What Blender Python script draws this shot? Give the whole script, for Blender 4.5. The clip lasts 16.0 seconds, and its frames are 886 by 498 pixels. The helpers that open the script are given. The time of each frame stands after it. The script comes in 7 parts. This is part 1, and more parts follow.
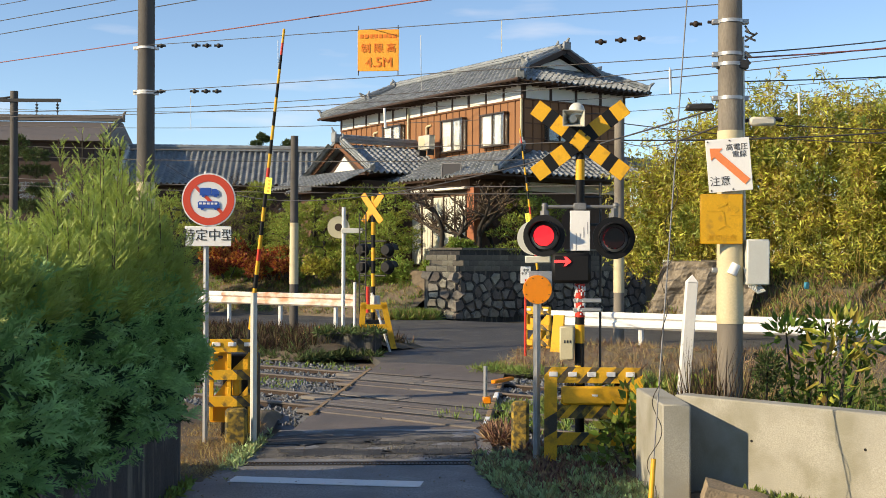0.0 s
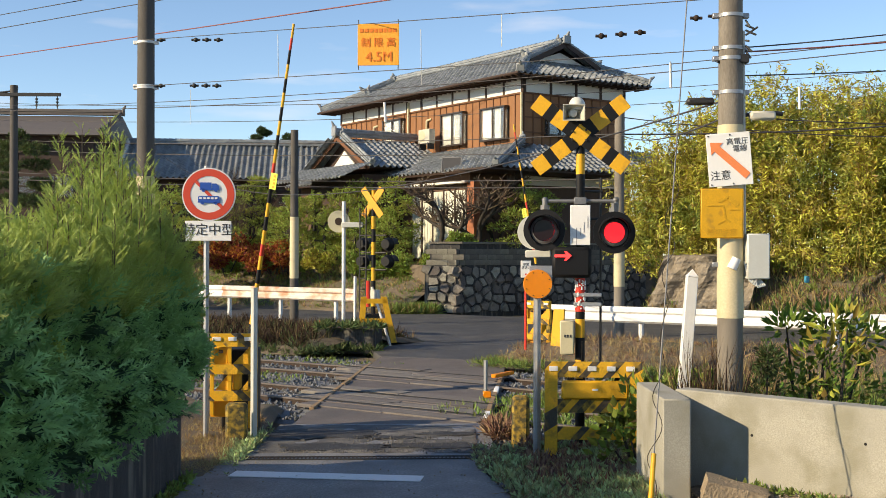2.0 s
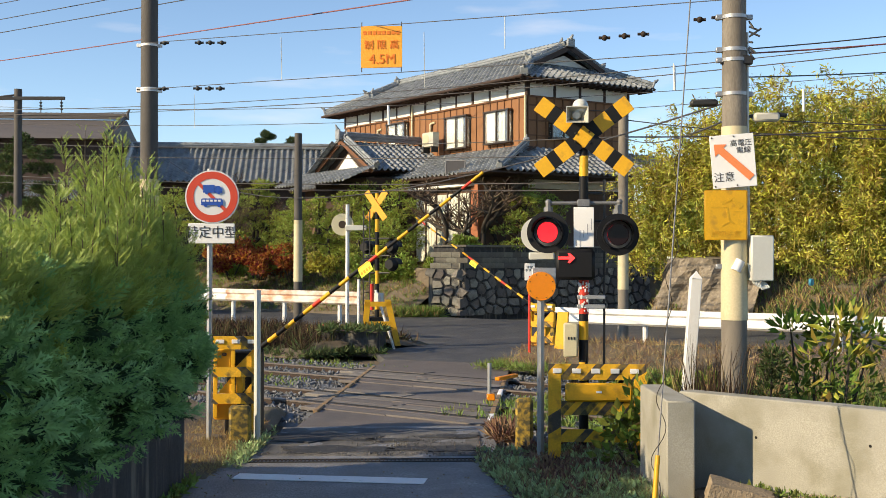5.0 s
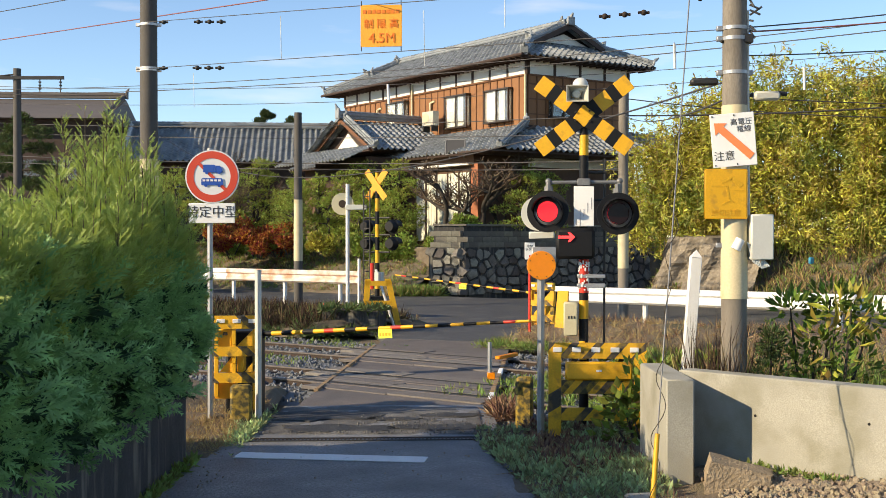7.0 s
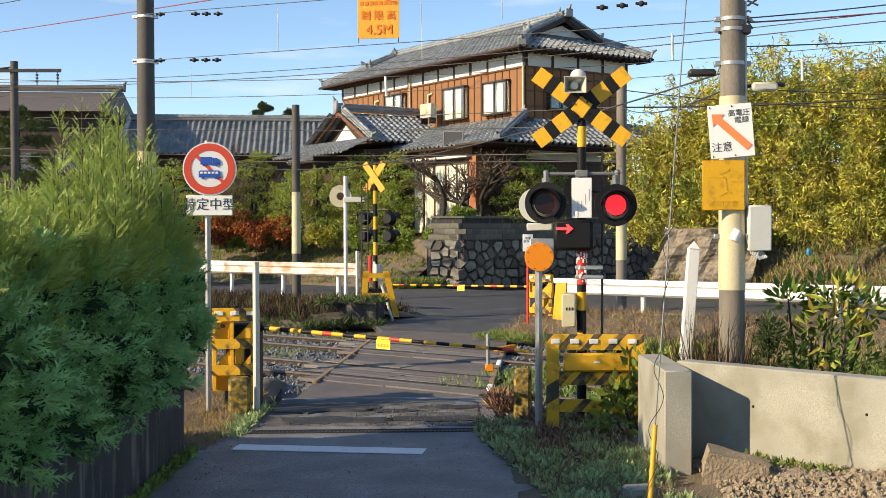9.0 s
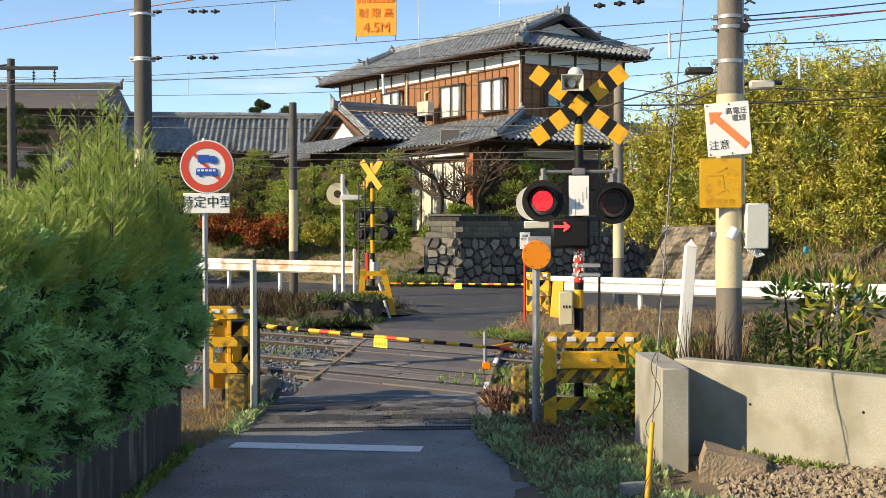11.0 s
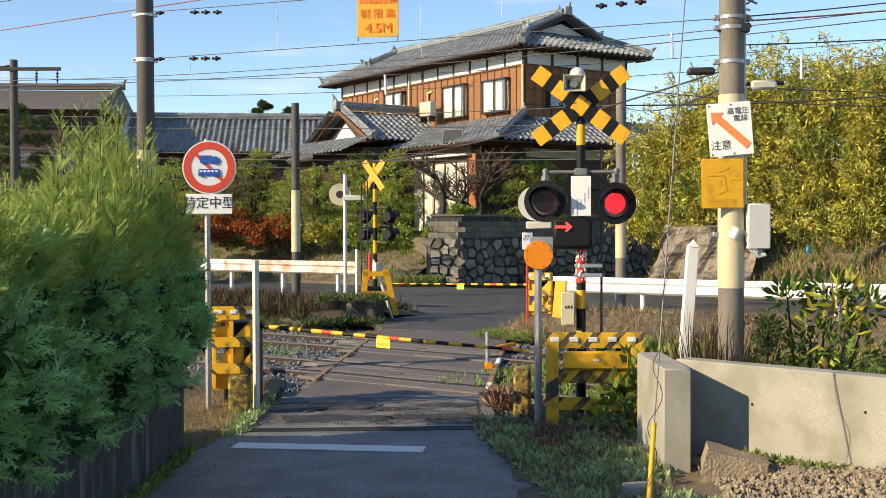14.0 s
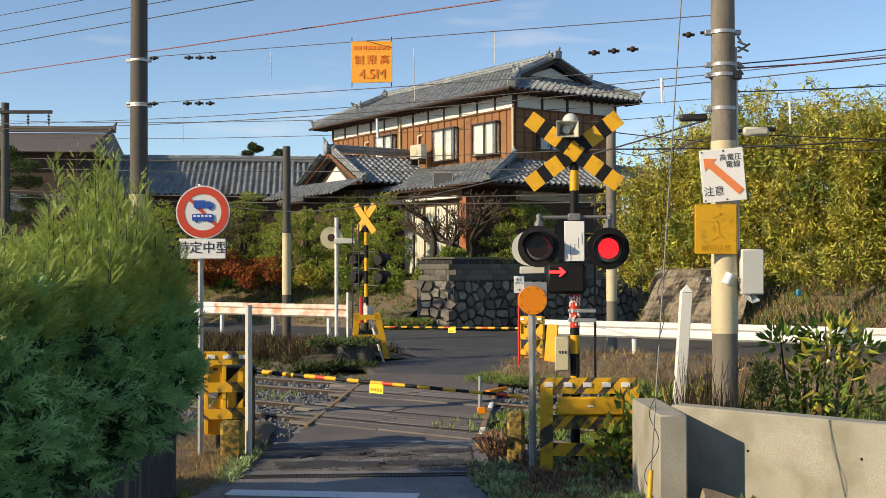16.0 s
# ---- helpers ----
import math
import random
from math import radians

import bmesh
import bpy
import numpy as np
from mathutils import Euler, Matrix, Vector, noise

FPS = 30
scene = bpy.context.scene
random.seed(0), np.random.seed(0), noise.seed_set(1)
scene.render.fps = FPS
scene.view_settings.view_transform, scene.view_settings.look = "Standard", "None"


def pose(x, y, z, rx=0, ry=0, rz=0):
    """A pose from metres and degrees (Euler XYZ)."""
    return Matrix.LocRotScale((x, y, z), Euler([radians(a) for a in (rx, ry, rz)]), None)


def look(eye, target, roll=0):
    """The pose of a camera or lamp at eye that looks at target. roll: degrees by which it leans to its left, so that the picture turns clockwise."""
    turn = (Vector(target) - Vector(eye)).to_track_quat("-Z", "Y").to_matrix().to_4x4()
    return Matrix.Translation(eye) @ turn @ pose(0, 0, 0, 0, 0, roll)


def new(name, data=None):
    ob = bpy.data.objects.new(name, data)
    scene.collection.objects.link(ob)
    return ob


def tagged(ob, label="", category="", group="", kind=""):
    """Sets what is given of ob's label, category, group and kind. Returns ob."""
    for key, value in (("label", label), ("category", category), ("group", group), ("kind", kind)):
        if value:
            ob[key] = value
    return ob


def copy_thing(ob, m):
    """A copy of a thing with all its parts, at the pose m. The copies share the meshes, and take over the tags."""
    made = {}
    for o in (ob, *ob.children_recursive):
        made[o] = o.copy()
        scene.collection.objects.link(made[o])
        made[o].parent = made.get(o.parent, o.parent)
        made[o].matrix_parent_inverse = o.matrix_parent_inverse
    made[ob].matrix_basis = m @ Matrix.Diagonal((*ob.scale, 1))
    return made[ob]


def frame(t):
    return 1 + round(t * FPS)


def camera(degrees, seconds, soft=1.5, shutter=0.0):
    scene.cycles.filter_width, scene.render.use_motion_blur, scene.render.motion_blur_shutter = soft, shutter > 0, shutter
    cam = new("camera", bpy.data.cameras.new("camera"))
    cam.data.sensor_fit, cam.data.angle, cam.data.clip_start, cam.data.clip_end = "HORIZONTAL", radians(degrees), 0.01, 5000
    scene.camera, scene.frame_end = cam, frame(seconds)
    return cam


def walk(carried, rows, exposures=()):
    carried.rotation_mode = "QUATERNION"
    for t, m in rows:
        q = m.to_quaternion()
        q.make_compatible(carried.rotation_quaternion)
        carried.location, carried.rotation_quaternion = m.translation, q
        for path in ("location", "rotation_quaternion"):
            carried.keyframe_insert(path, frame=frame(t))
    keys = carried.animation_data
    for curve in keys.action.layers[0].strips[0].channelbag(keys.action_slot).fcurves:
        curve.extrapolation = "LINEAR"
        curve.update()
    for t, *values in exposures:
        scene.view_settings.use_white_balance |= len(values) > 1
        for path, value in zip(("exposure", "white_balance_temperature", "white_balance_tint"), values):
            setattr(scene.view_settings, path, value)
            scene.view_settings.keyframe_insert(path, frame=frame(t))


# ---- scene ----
LENS = 41.86
cam = camera(LENS, 16.0, soft=0.7)
PATH = [  # seconds, x, y, z, pitch, turn, roll
    (0.0, -0.006, -0.005, 2.104, 0.577, -0.214, 0.190),
    (0.5, -0.006, -0.011, 2.106, 0.521, -0.131, 0.191),
    (1.0, -0.006, -0.012, 2.113, 0.349, -0.156, 0.181),
    (1.5, -0.002, -0.007, 2.108, 0.277, -0.124, 0.169),
    (2.0, -0.007, -0.003, 2.111, 0.272, -0.207, 0.151),
    (2.5, -0.005, 0.006, 2.110, 0.317, -0.212, 0.163),
    (3.0, -0.005, 0.013, 2.105, 0.400, -0.125, 0.150),
    (3.5, -0.003, 0.008, 2.104, 0.526, -0.080, 0.162),
    (4.0, 0.000, 0.013, 2.102, 0.504, -0.084, 0.155),
    (6.5, 0.002, 0.007, 2.095, -0.104, 0.137, -0.012),
    (7.0, 0.000, 0.000, 2.100, -0.587, 0.000, -0.000),
    (7.5, 0.001, 0.014, 2.096, -0.783, -0.028, -0.006),
    (8.0, -0.000, 0.013, 2.097, -0.825, -0.039, -0.002),
    (8.5, 0.003, 0.007, 2.096, -0.869, -0.072, 0.003),
    (9.0, 0.005, 0.006, 2.094, -0.964, -0.084, -0.125),
    (11.5, -0.000, 0.002, 2.095, -1.092, -0.265, -0.124),
    (12.0, -0.004, 0.004, 2.092, -1.129, -0.257, -0.197),
    (12.5, -0.000, -0.004, 2.095, -1.163, -0.222, -0.198),
    (13.0, -0.007, -0.006, 2.097, -1.145, -0.301, -0.179),
    (13.5, -0.005, 0.003, 2.097, -1.081, -0.264, -0.194),
    (14.0, 0.008, -0.007, 2.097, -1.062, -0.097, -0.163),
    (14.5, 0.007, -0.021, 2.113, -1.219, 0.093, -0.186),
    (15.0, -0.013, -0.019, 2.123, -1.414, -0.315, -0.243),
    (15.5, -0.036, -0.018, 2.137, -0.593, -0.564, -0.234),
    (16.0, -0.041, -0.014, 2.133, 0.999, -0.635, -0.147),
]
walk(cam, [(t, pose(x, y, z, 90 + p, 0, a) @ pose(0, 0, 0, 0, 0, r)) for t, x, y, z, p, a, r in PATH],
     exposures=[(0.0, 0.4, 7050, 10), (4.0, 0.4, 7050, 10), (7.0, 0.52, 6950, 10), (14.5, 0.54, 6950, 10), (15.2, 0.46, 7000, 10), (16.0, 0.2, 7100, 10)])

# ---- light: low sun from the left, a little behind ----
SUN_WAY = Vector((0.84, 0.36, -0.41)).normalized()
sun = new("sun", bpy.data.lights.new("sun", "SUN"))
sun.data.energy, sun.data.angle, sun.data.color = 5.0, radians(0.5), (1.0, 0.84, 0.6)
sun.matrix_world = look((-40, -20, 30), Vector((-40, -20, 30)) + SUN_WAY)
world = bpy.data.worlds.new("sky")
scene.world = world
world.use_nodes = True
wn = world.node_tree
sky = wn.nodes.new("ShaderNodeTexSky")
sky.sky_type, sky.sun_disc = "NISHITA", False
sky.sun_elevation = math.asin(-SUN_WAY.z)
sky.sun_rotation = math.atan2(-SUN_WAY.x, -SUN_WAY.y)
sky.altitude, sky.air_density, sky.dust_density, sky.ozone_density = 100, 0.8, 0.0, 3.0
bg = wn.nodes["Background"]
bg.inputs["Strength"].default_value = 0.148
# thin clouds
tc = wn.nodes.new("ShaderNodeTexCoord")
mp = wn.nodes.new("ShaderNodeMapping")
mp.inputs["Scale"].default_value = (3.0, 3.0, 16.0)
cl = wn.nodes.new("ShaderNodeTexNoise")
cl.inputs["Scale"].default_value, cl.inputs["Detail"].default_value = 2.2, 5
cr = wn.nodes.new("ShaderNodeMapRange")
cr.inputs["From Min"].default_value, cr.inputs["From Max"].default_value, cr.inputs["To Max"].default_value = 0.6, 0.85, 0.45
mx = wn.nodes.new("ShaderNodeMix")
mx.data_type = "RGBA"
mx.inputs[7].default_value = (5.6, 5.4, 5.6, 1)
wn.links.new(tc.outputs["Generated"], mp.inputs["Vector"])
wn.links.new(mp.outputs["Vector"], cl.inputs["Vector"])
wn.links.new(cl.outputs["Fac"], cr.inputs["Value"])
wn.links.new(cr.outputs["Result"], mx.inputs[0])
wn.links.new(sky.outputs["Color"], mx.inputs[6])
wn.links.new(mx.outputs[2], bg.inputs["Color"])


# ---- materials ----
def material(name, color, rough=0.7, metal=0.0, vary=0.25, scale=6.0, fine=60.0, bump=0.2, stain=None, stain_amount=0.5,
             stain_scale=2.0, per="none", per_amount=0.25, glow=None, glow_power=0.0, spec=0.5, stretch=(1, 1, 1), stain_cut=0.5, trans=0.0):
    m = bpy.data.materials.new(name)
    m.use_nodes = True
    nt = m.node_tree
    b = nt.nodes["Principled BSDF"]
    N, L = nt.nodes.new, nt.links.new
    co = N("ShaderNodeTexCoord")
    mp = N("ShaderNodeMapping")
    mp.inputs["Scale"].default_value = stretch
    L(co.outputs["Object"], mp.inputs["Vector"])
    n1 = N("ShaderNodeTexNoise")
    n1.inputs["Scale"].default_value, n1.inputs["Detail"].default_value = scale, 4
    n2 = N("ShaderNodeTexNoise")
    n2.inputs["Scale"].default_value, n2.inputs["Detail"].default_value = fine, 3
    L(mp.outputs[0], n1.inputs["Vector"])
    L(mp.outputs[0], n2.inputs["Vector"])
    def mix(fac, a, c):
        x = N("ShaderNodeMix")
        x.data_type = "RGBA"
        for sock, v in ((x.inputs[0], fac), (x.inputs[6], a), (x.inputs[7], c)):
            if hasattr(v, "links"):
                L(v, sock)
            else:
                sock.default_value = v if isinstance(v, float) else (*v, 1) if len(v) == 3 else v
        return x.outputs[2]
    def ramp(src, lo, hi):
        r = N("ShaderNodeMapRange")
        r.inputs["From Min"].default_value, r.inputs["From Max"].default_value = lo, hi
        L(src, r.inputs["Value"])
        return r.outputs["Result"]
    dark = tuple(c * (1 - vary) for c in color)
    light = tuple(min(1, c * (1 + vary)) for c in color)
    col = mix(ramp(n1.outputs["Fac"], 0.3, 0.7), dark, light)
    col = mix(ramp(n2.outputs["Fac"], 0.35, 0.75), tuple(c * (1 - vary * 0.8) for c in color), col)
    if per != "none":
        if per == "object":
            src = N("ShaderNodeObjectInfo").outputs["Random"]
        else:
            src = N("ShaderNodeNewGeometry").outputs["Random Per Island"]
        hs = N("ShaderNodeHueSaturation")
        L(col, hs.inputs["Color"])
        r = ramp(src, 0.0, 1.0)
        q = N("ShaderNodeMapRange")
        q.inputs["To Min"].default_value, q.inputs["To Max"].default_value = 1 - per_amount, 1 + per_amount
        L(r, q.inputs["Value"])
        L(q.outputs["Result"], hs.inputs["Value"])
        w = N("ShaderNodeMath")
        w.operation = "MULTIPLY_ADD"
        w.inputs[1].default_value, w.inputs[2].default_value = per_amount * 0.16, 0.5 - per_amount * 0.08
        L(src, w.inputs[0])
        L(w.outputs[0], hs.inputs["Hue"])
        col = hs.outputs["Color"]
    if stain:
        n3 = N("ShaderNodeTexNoise")
        n3.inputs["Scale"].default_value, n3.inputs["Detail"].default_value = stain_scale, 6
        L(mp.outputs[0], n3.inputs["Vector"])
        k = N("ShaderNodeMath")
        k.operation = "MULTIPLY"
        L(ramp(n3.outputs["Fac"], stain_cut, stain_cut + 0.18), k.inputs[0])
        k.inputs[1].default_value = stain_amount
        col = mix(k.outputs[0], col, stain)
    L(col, b.inputs["Base Color"])
    b.inputs["Specular IOR Level"].default_value = spec
    b.inputs["Roughness"].default_value, b.inputs["Metallic"].default_value = rough, metal
    if trans:
        b.inputs["Subsurface Weight"].default_value = 0.0
        tr = N("ShaderNodeBsdfTranslucent")
        L(col, tr.inputs["Color"])
        ad = N("ShaderNodeMixShader")
        ad.inputs[0].default_value = trans
        L(b.outputs[0], ad.inputs[1])
        L(tr.outputs[0], ad.inputs[2])
        L(ad.outputs[0], nt.nodes["Material Output"].inputs["Surface"])
    if bump:
        bp = N("ShaderNodeBump")
        bp.inputs["Strength"].default_value, bp.inputs["Distance"].default_value = bump, 0.02
        L(n2.outputs["Fac"], bp.inputs["Height"])
        L(bp.outputs["Normal"], b.inputs["Normal"])
    if glow:
        b.inputs["Emission Color"].default_value = (*glow, 1)
        b.inputs["Emission Strength"].default_value = glow_power
    return m


ASPHALT = material("asphalt", (0.085, 0.087, 0.092), 0.62, vary=0.35, scale=1.2, fine=95, bump=0.8, stain=(0.16, 0.15, 0.135), stain_amount=0.5, stain_scale=1.1)
# Worn near-lane asphalt, also lightened to make up for the shade on it.
LANE = material("worn_asphalt_lifted", (0.25, 0.252, 0.262), 0.55, vary=0.5, scale=2.0, fine=38, bump=1.0, stain=(0.13, 0.13, 0.137), stain_amount=0.7, stain_scale=1.8)
BROKEN = material("broken_asphalt", (0.2, 0.19, 0.175), 0.8, vary=0.6, scale=4, fine=45, bump=1.0, stain=(0.07, 0.07, 0.075), stain_amount=0.85, stain_scale=2.6, stain_cut=0.44)
# Black that stands for the shaded open gap beside each rail.
FLANGE_SHADE = material("flangeway_shade", (0.015, 0.014, 0.013), 0.8, vary=0.3)
PATCH = material("asphalt_patch", (0.04, 0.042, 0.048), 0.7, vary=0.4, scale=3, fine=120, bump=0.9, stain=(0.1, 0.1, 0.1), stain_amount=0.6, stain_scale=4)
OLD_DECK = material("worn_deck", (0.19, 0.168, 0.152), 0.75, vary=0.35, scale=1.8, fine=50, bump=0.6, stain=(0.09, 0.083, 0.08), stain_amount=0.75, stain_scale=1.6, per="object", per_amount=0.25)
SOIL = material("soil", (0.2, 0.155, 0.105), 0.95, vary=0.4, scale=3, fine=70, bump=0.8, stain=(0.06, 0.075, 0.03), stain_amount=0.7, stain_scale=1.1)
DIRT = material("pale_dirt", (0.36, 0.29, 0.2), 0.95, vary=0.3, scale=4, fine=60, bump=0.8, per="island", per_amount=0.2)
CONCRETE = material("concrete", (0.365, 0.352, 0.295), 0.85, vary=0.22, scale=2.2, fine=90, bump=0.14, stain=(0.21, 0.2, 0.14), stain_amount=0.7, stain_scale=2.6)
MOSSY = material("dark_mossy_concrete", (0.06, 0.057, 0.055), 0.9, vary=0.45, scale=2.5, fine=60, bump=0.5, stain=(0.22, 0.2, 0.16), stain_amount=0.7, stain_scale=3.5, stretch=(2.2, 2.2, 0.35), stain_cut=0.52)
POLE = material("grey_concrete_pole", (0.1, 0.09, 0.08), 0.8, vary=0.2, scale=3, fine=80, bump=0.15, stretch=(1, 1, 0.3), stain=(0.05, 0.045, 0.04), stain_amount=0.6, stain_scale=3)
POLE_PALE = material("weathered_concrete_pole", (0.24, 0.21, 0.17), 0.85, vary=0.25, scale=3, fine=80, bump=0.2, stretch=(1, 1, 0.3), stain=(0.1, 0.085, 0.07), stain_amount=0.75, stain_scale=4)
CREAM = material("cream_sleeve", (0.62, 0.53, 0.33), 0.6, vary=0.12, scale=3, fine=50, bump=0.05, stain=(0.35, 0.25, 0.12), stain_amount=0.5, stain_scale=5, stain_cut=0.58)
YELLOW = material("yellow_paint", (0.78, 0.41, 0.012), 0.55, vary=0.1, scale=5, fine=60, bump=0.06, stain=(0.3, 0.16, 0.03), stain_amount=0.7, stain_scale=7, stain_cut=0.56)
YELLOW_OLD = material("worn_yellow_paint", (0.78, 0.43, 0.02), 0.7, vary=0.2, scale=6, fine=50, bump=0.2, stain=(0.12, 0.085, 0.03), stain_amount=0.85, stain_scale=9, stain_cut=0.54)
YELLOW_MOSS = material("mossy_yellow_paint", (0.42, 0.28, 0.04), 0.85, vary=0.3, scale=9, fine=60, bump=0.4, stain=(0.05, 0.047, 0.025), stain_amount=0.95, stain_scale=14, stain_cut=0.4)
SUN_YELLOW = material("orange_yellow_paint", (0.85, 0.36, 0.008), 0.55, vary=0.1, scale=5, bump=0.04)
BLACK = material("black_paint", (0.009, 0.009, 0.01), 0.55, spec=0.25, vary=0.3, scale=5, fine=60, bump=0.06)
BLACK_OLD = material("faded_black_paint", (0.07, 0.06, 0.045), 0.75, vary=0.3, scale=6, fine=60, bump=0.2, stain=(0.34, 0.22, 0.04), stain_amount=0.6, stain_scale=9, stain_cut=0.5)
RED = material("red_paint", (0.62, 0.035, 0.015), 0.5, vary=0.12, scale=6, fine=60, bump=0.04)
WHITE = material("white_paint", (0.78, 0.77, 0.74), 0.5, vary=0.06, scale=4, fine=50, bump=0.04, stain=(0.55, 0.48, 0.38), stain_amount=0.35, stain_scale=3.5, stain_cut=0.56)
LINE = material("road_paint", (0.86, 0.86, 0.86), 0.7, vary=0.08, scale=8, fine=90, bump=0.2, stain=(0.16, 0.16, 0.16), stain_amount=0.85, stain_scale=9, stain_cut=0.62)
GALV = material("galvanised_steel", (0.42, 0.42, 0.42), 0.45, 0.6, vary=0.15, scale=8, fine=70, bump=0.05, stain=(0.3, 0.2, 0.12), stain_amount=0.4, stain_scale=6, stain_cut=0.58)
DARK_STEEL = material("dark_steel", (0.05, 0.048, 0.046), 0.55, 0.4, vary=0.3, scale=8, fine=70, bump=0.08)
RUST = material("rusty_rail", (0.048, 0.03, 0.021), 0.8, 0.2, vary=0.3, scale=6, fine=80, bump=0.3)
RAILHEAD = material("rail_head", (0.2, 0.17, 0.15), 0.45, 0.8, vary=0.2, scale=8, fine=90, bump=0.02)
WOODEN = material("weathered_timber", (0.06, 0.048, 0.04), 0.9, vary=0.35, scale=4, fine=50, bump=0.4, stretch=(0.2, 3, 3), per="object", per_amount=0.25)
BALLAST = material("ballast_stone", (0.17, 0.18, 0.19), 0.9, vary=0.3, scale=5, fine=60, bump=0.4, per="island", per_amount=0.5)
TILE = material("grey_kawara", (0.26, 0.28, 0.29), 0.34, vary=0.3, scale=5, fine=40, bump=0.1, stain=(0.42, 0.43, 0.41), stain_amount=0.5, stain_scale=3, per="island", per_amount=0.3)
SIDING = material("brown_siding", (0.25, 0.1, 0.042), 0.7, vary=0.18, scale=3, fine=40, bump=0.1, stretch=(3, 3, 0.5), per="island", per_amount=0.15)
BATTEN = material("brown_batten", (0.17, 0.07, 0.028), 0.7, vary=0.2, scale=4, fine=40, bump=0.1)
DARK_WOOD = material("dark_brown_wood", (0.055, 0.03, 0.02), 0.7, vary=0.3, scale=4, fine=40, bump=0.1)
LOWER_WOOD = material("brown_lower_wall", (0.12, 0.065, 0.038), 0.75, vary=0.3, scale=4, fine=40, bump=0.15, stretch=(3, 3, 0.4))
PLASTER = material("white_plaster", (0.76, 0.74, 0.68), 0.85, vary=0.06, scale=3, fine=40, bump=0.05)
PANEL = material("pale_shutter", (0.66, 0.66, 0.56), 0.7, vary=0.1, scale=2, fine=40, bump=0.06, stretch=(1, 1, 0.3), stain=(0.36, 0.36, 0.28), stain_amount=0.5, stain_scale=4)
BRICK_RED = material("red_brown_pillar", (0.36, 0.13, 0.06), 0.8, vary=0.15)
BRONZE = material("bronze_window_frame", (0.07, 0.055, 0.045), 0.4, 0.5, vary=0.1, bump=0.02)
GLASS = material("window_glass", (0.9, 0.93, 0.93), 0.03, vary=0.03, scale=2, bump=0.0)
GLASS.node_tree.nodes["Principled BSDF"].inputs["Transmission Weight"].default_value = 0.95
# Dark colour standing in for the shade inside a room.
ROOM = material("room_shade", (0.05, 0.048, 0.045), 0.9, vary=0.2)
CURTAIN = material("pale_curtain", (0.5, 0.5, 0.47), 0.9, vary=0.1, scale=14, fine=60, bump=0.1, stretch=(1, 1, 0.1))
STONE = material("retaining_stone", (0.27, 0.245, 0.205), 0.9, vary=0.4, scale=3, fine=30, bump=0.8, per="object", per_amount=0.5, stain=(0.08, 0.074, 0.063), stain_amount=0.7, stain_scale=4)
BLOCK = material("concrete_block", (0.2, 0.185, 0.15), 0.9, vary=0.35, scale=3, fine=40, bump=0.3, stain=(0.08, 0.075, 0.055), stain_amount=0.75, stain_scale=1.6, per="object", per_amount=0.25)
BARK = material("bark", (0.055, 0.045, 0.035), 0.95, vary=0.4, scale=8, fine=40, bump=0.6, stretch=(2, 2, 0.4))
TWIG = material("brown_twig", (0.13, 0.09, 0.06), 0.95, vary=0.3, per="island", per_amount=0.3)
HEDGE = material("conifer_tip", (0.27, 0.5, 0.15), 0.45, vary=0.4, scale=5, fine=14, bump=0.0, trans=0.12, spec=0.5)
# Near-black fill, the shade deep inside the hedge put into colour.
CORE_SHADE = material("hedge_core_shade", (0.022, 0.018, 0.012), 0.95, vary=0.5, scale=6, fine=30, bump=1.0)
# Older inner fronds, darkened further for the shade in the gaps.
HEDGE_INNER_SHADE = material("shaded_inner_foliage", (0.035, 0.075, 0.03), 0.7, vary=0.4, scale=5, fine=14, bump=0.0, spec=0.2)
# Yellower new growth with the sunlight on the hedge top put into its colour.
HEDGE_SUNNY = material("sunny_conifer_spray", (0.42, 0.52, 0.12), 0.5, vary=0.35, scale=4, fine=14, bump=0.0, trans=0.4, spec=0.4)
PINE = material("pine_needles", (0.37, 0.44, 0.08), 0.7, vary=0.4, scale=1.2, fine=15, bump=0.0, per="island", per_amount=0.5, trans=0.3, stain=(0.52, 0.46, 0.07), stain_amount=0.7, stain_scale=0.9, stain_cut=0.5)
BAMBOO = material("bamboo_leaf", (0.58, 0.5, 0.085), 0.5, vary=0.4, scale=0.9, fine=8, bump=0.0, per="island", per_amount=0.5, trans=0.3, stain=(0.19, 0.27, 0.05), stain_amount=0.85, stain_scale=1.1, stain_cut=0.46)
CULM = material("bamboo_culm", (0.35, 0.27, 0.06), 0.6, vary=0.25, per="island", per_amount=0.3)
SHRUB = material("garden_shrub", (0.3, 0.38, 0.065), 0.6, vary=0.35, scale=2, bump=0.0, per="island", per_amount=0.5, trans=0.3)
MAPLE = material("autumn_leaf", (0.45, 0.12, 0.03), 0.7, vary=0.5, scale=2, bump=0.0, per="island", per_amount=0.6, trans=0.35)
GRASS = material("grass_blade", (0.25, 0.33, 0.075), 0.75, vary=0.35, scale=1.3, bump=0.0, per="island", per_amount=0.45, trans=0.35)
DRY = material("dry_grass", (0.43, 0.3, 0.14), 0.9, vary=0.35, scale=1, bump=0.0, per="island", per_amount=0.45, trans=0.25)
RUSSET = material("russet_weeds", (0.085, 0.05, 0.027), 0.9, vary=0.5, scale=1, bump=0.0, per="island", per_amount=0.6, trans=0.15)
LITTER = material("leaf_litter", (0.3, 0.17, 0.11), 0.9, vary=0.45, scale=2, bump=0.0, per="island", per_amount=0.5)
PALE_WEED = material("pale_weed", (0.42, 0.52, 0.24), 0.7, vary=0.35, scale=2, bump=0.0, per="island", per_amount=0.45, trans=0.3)
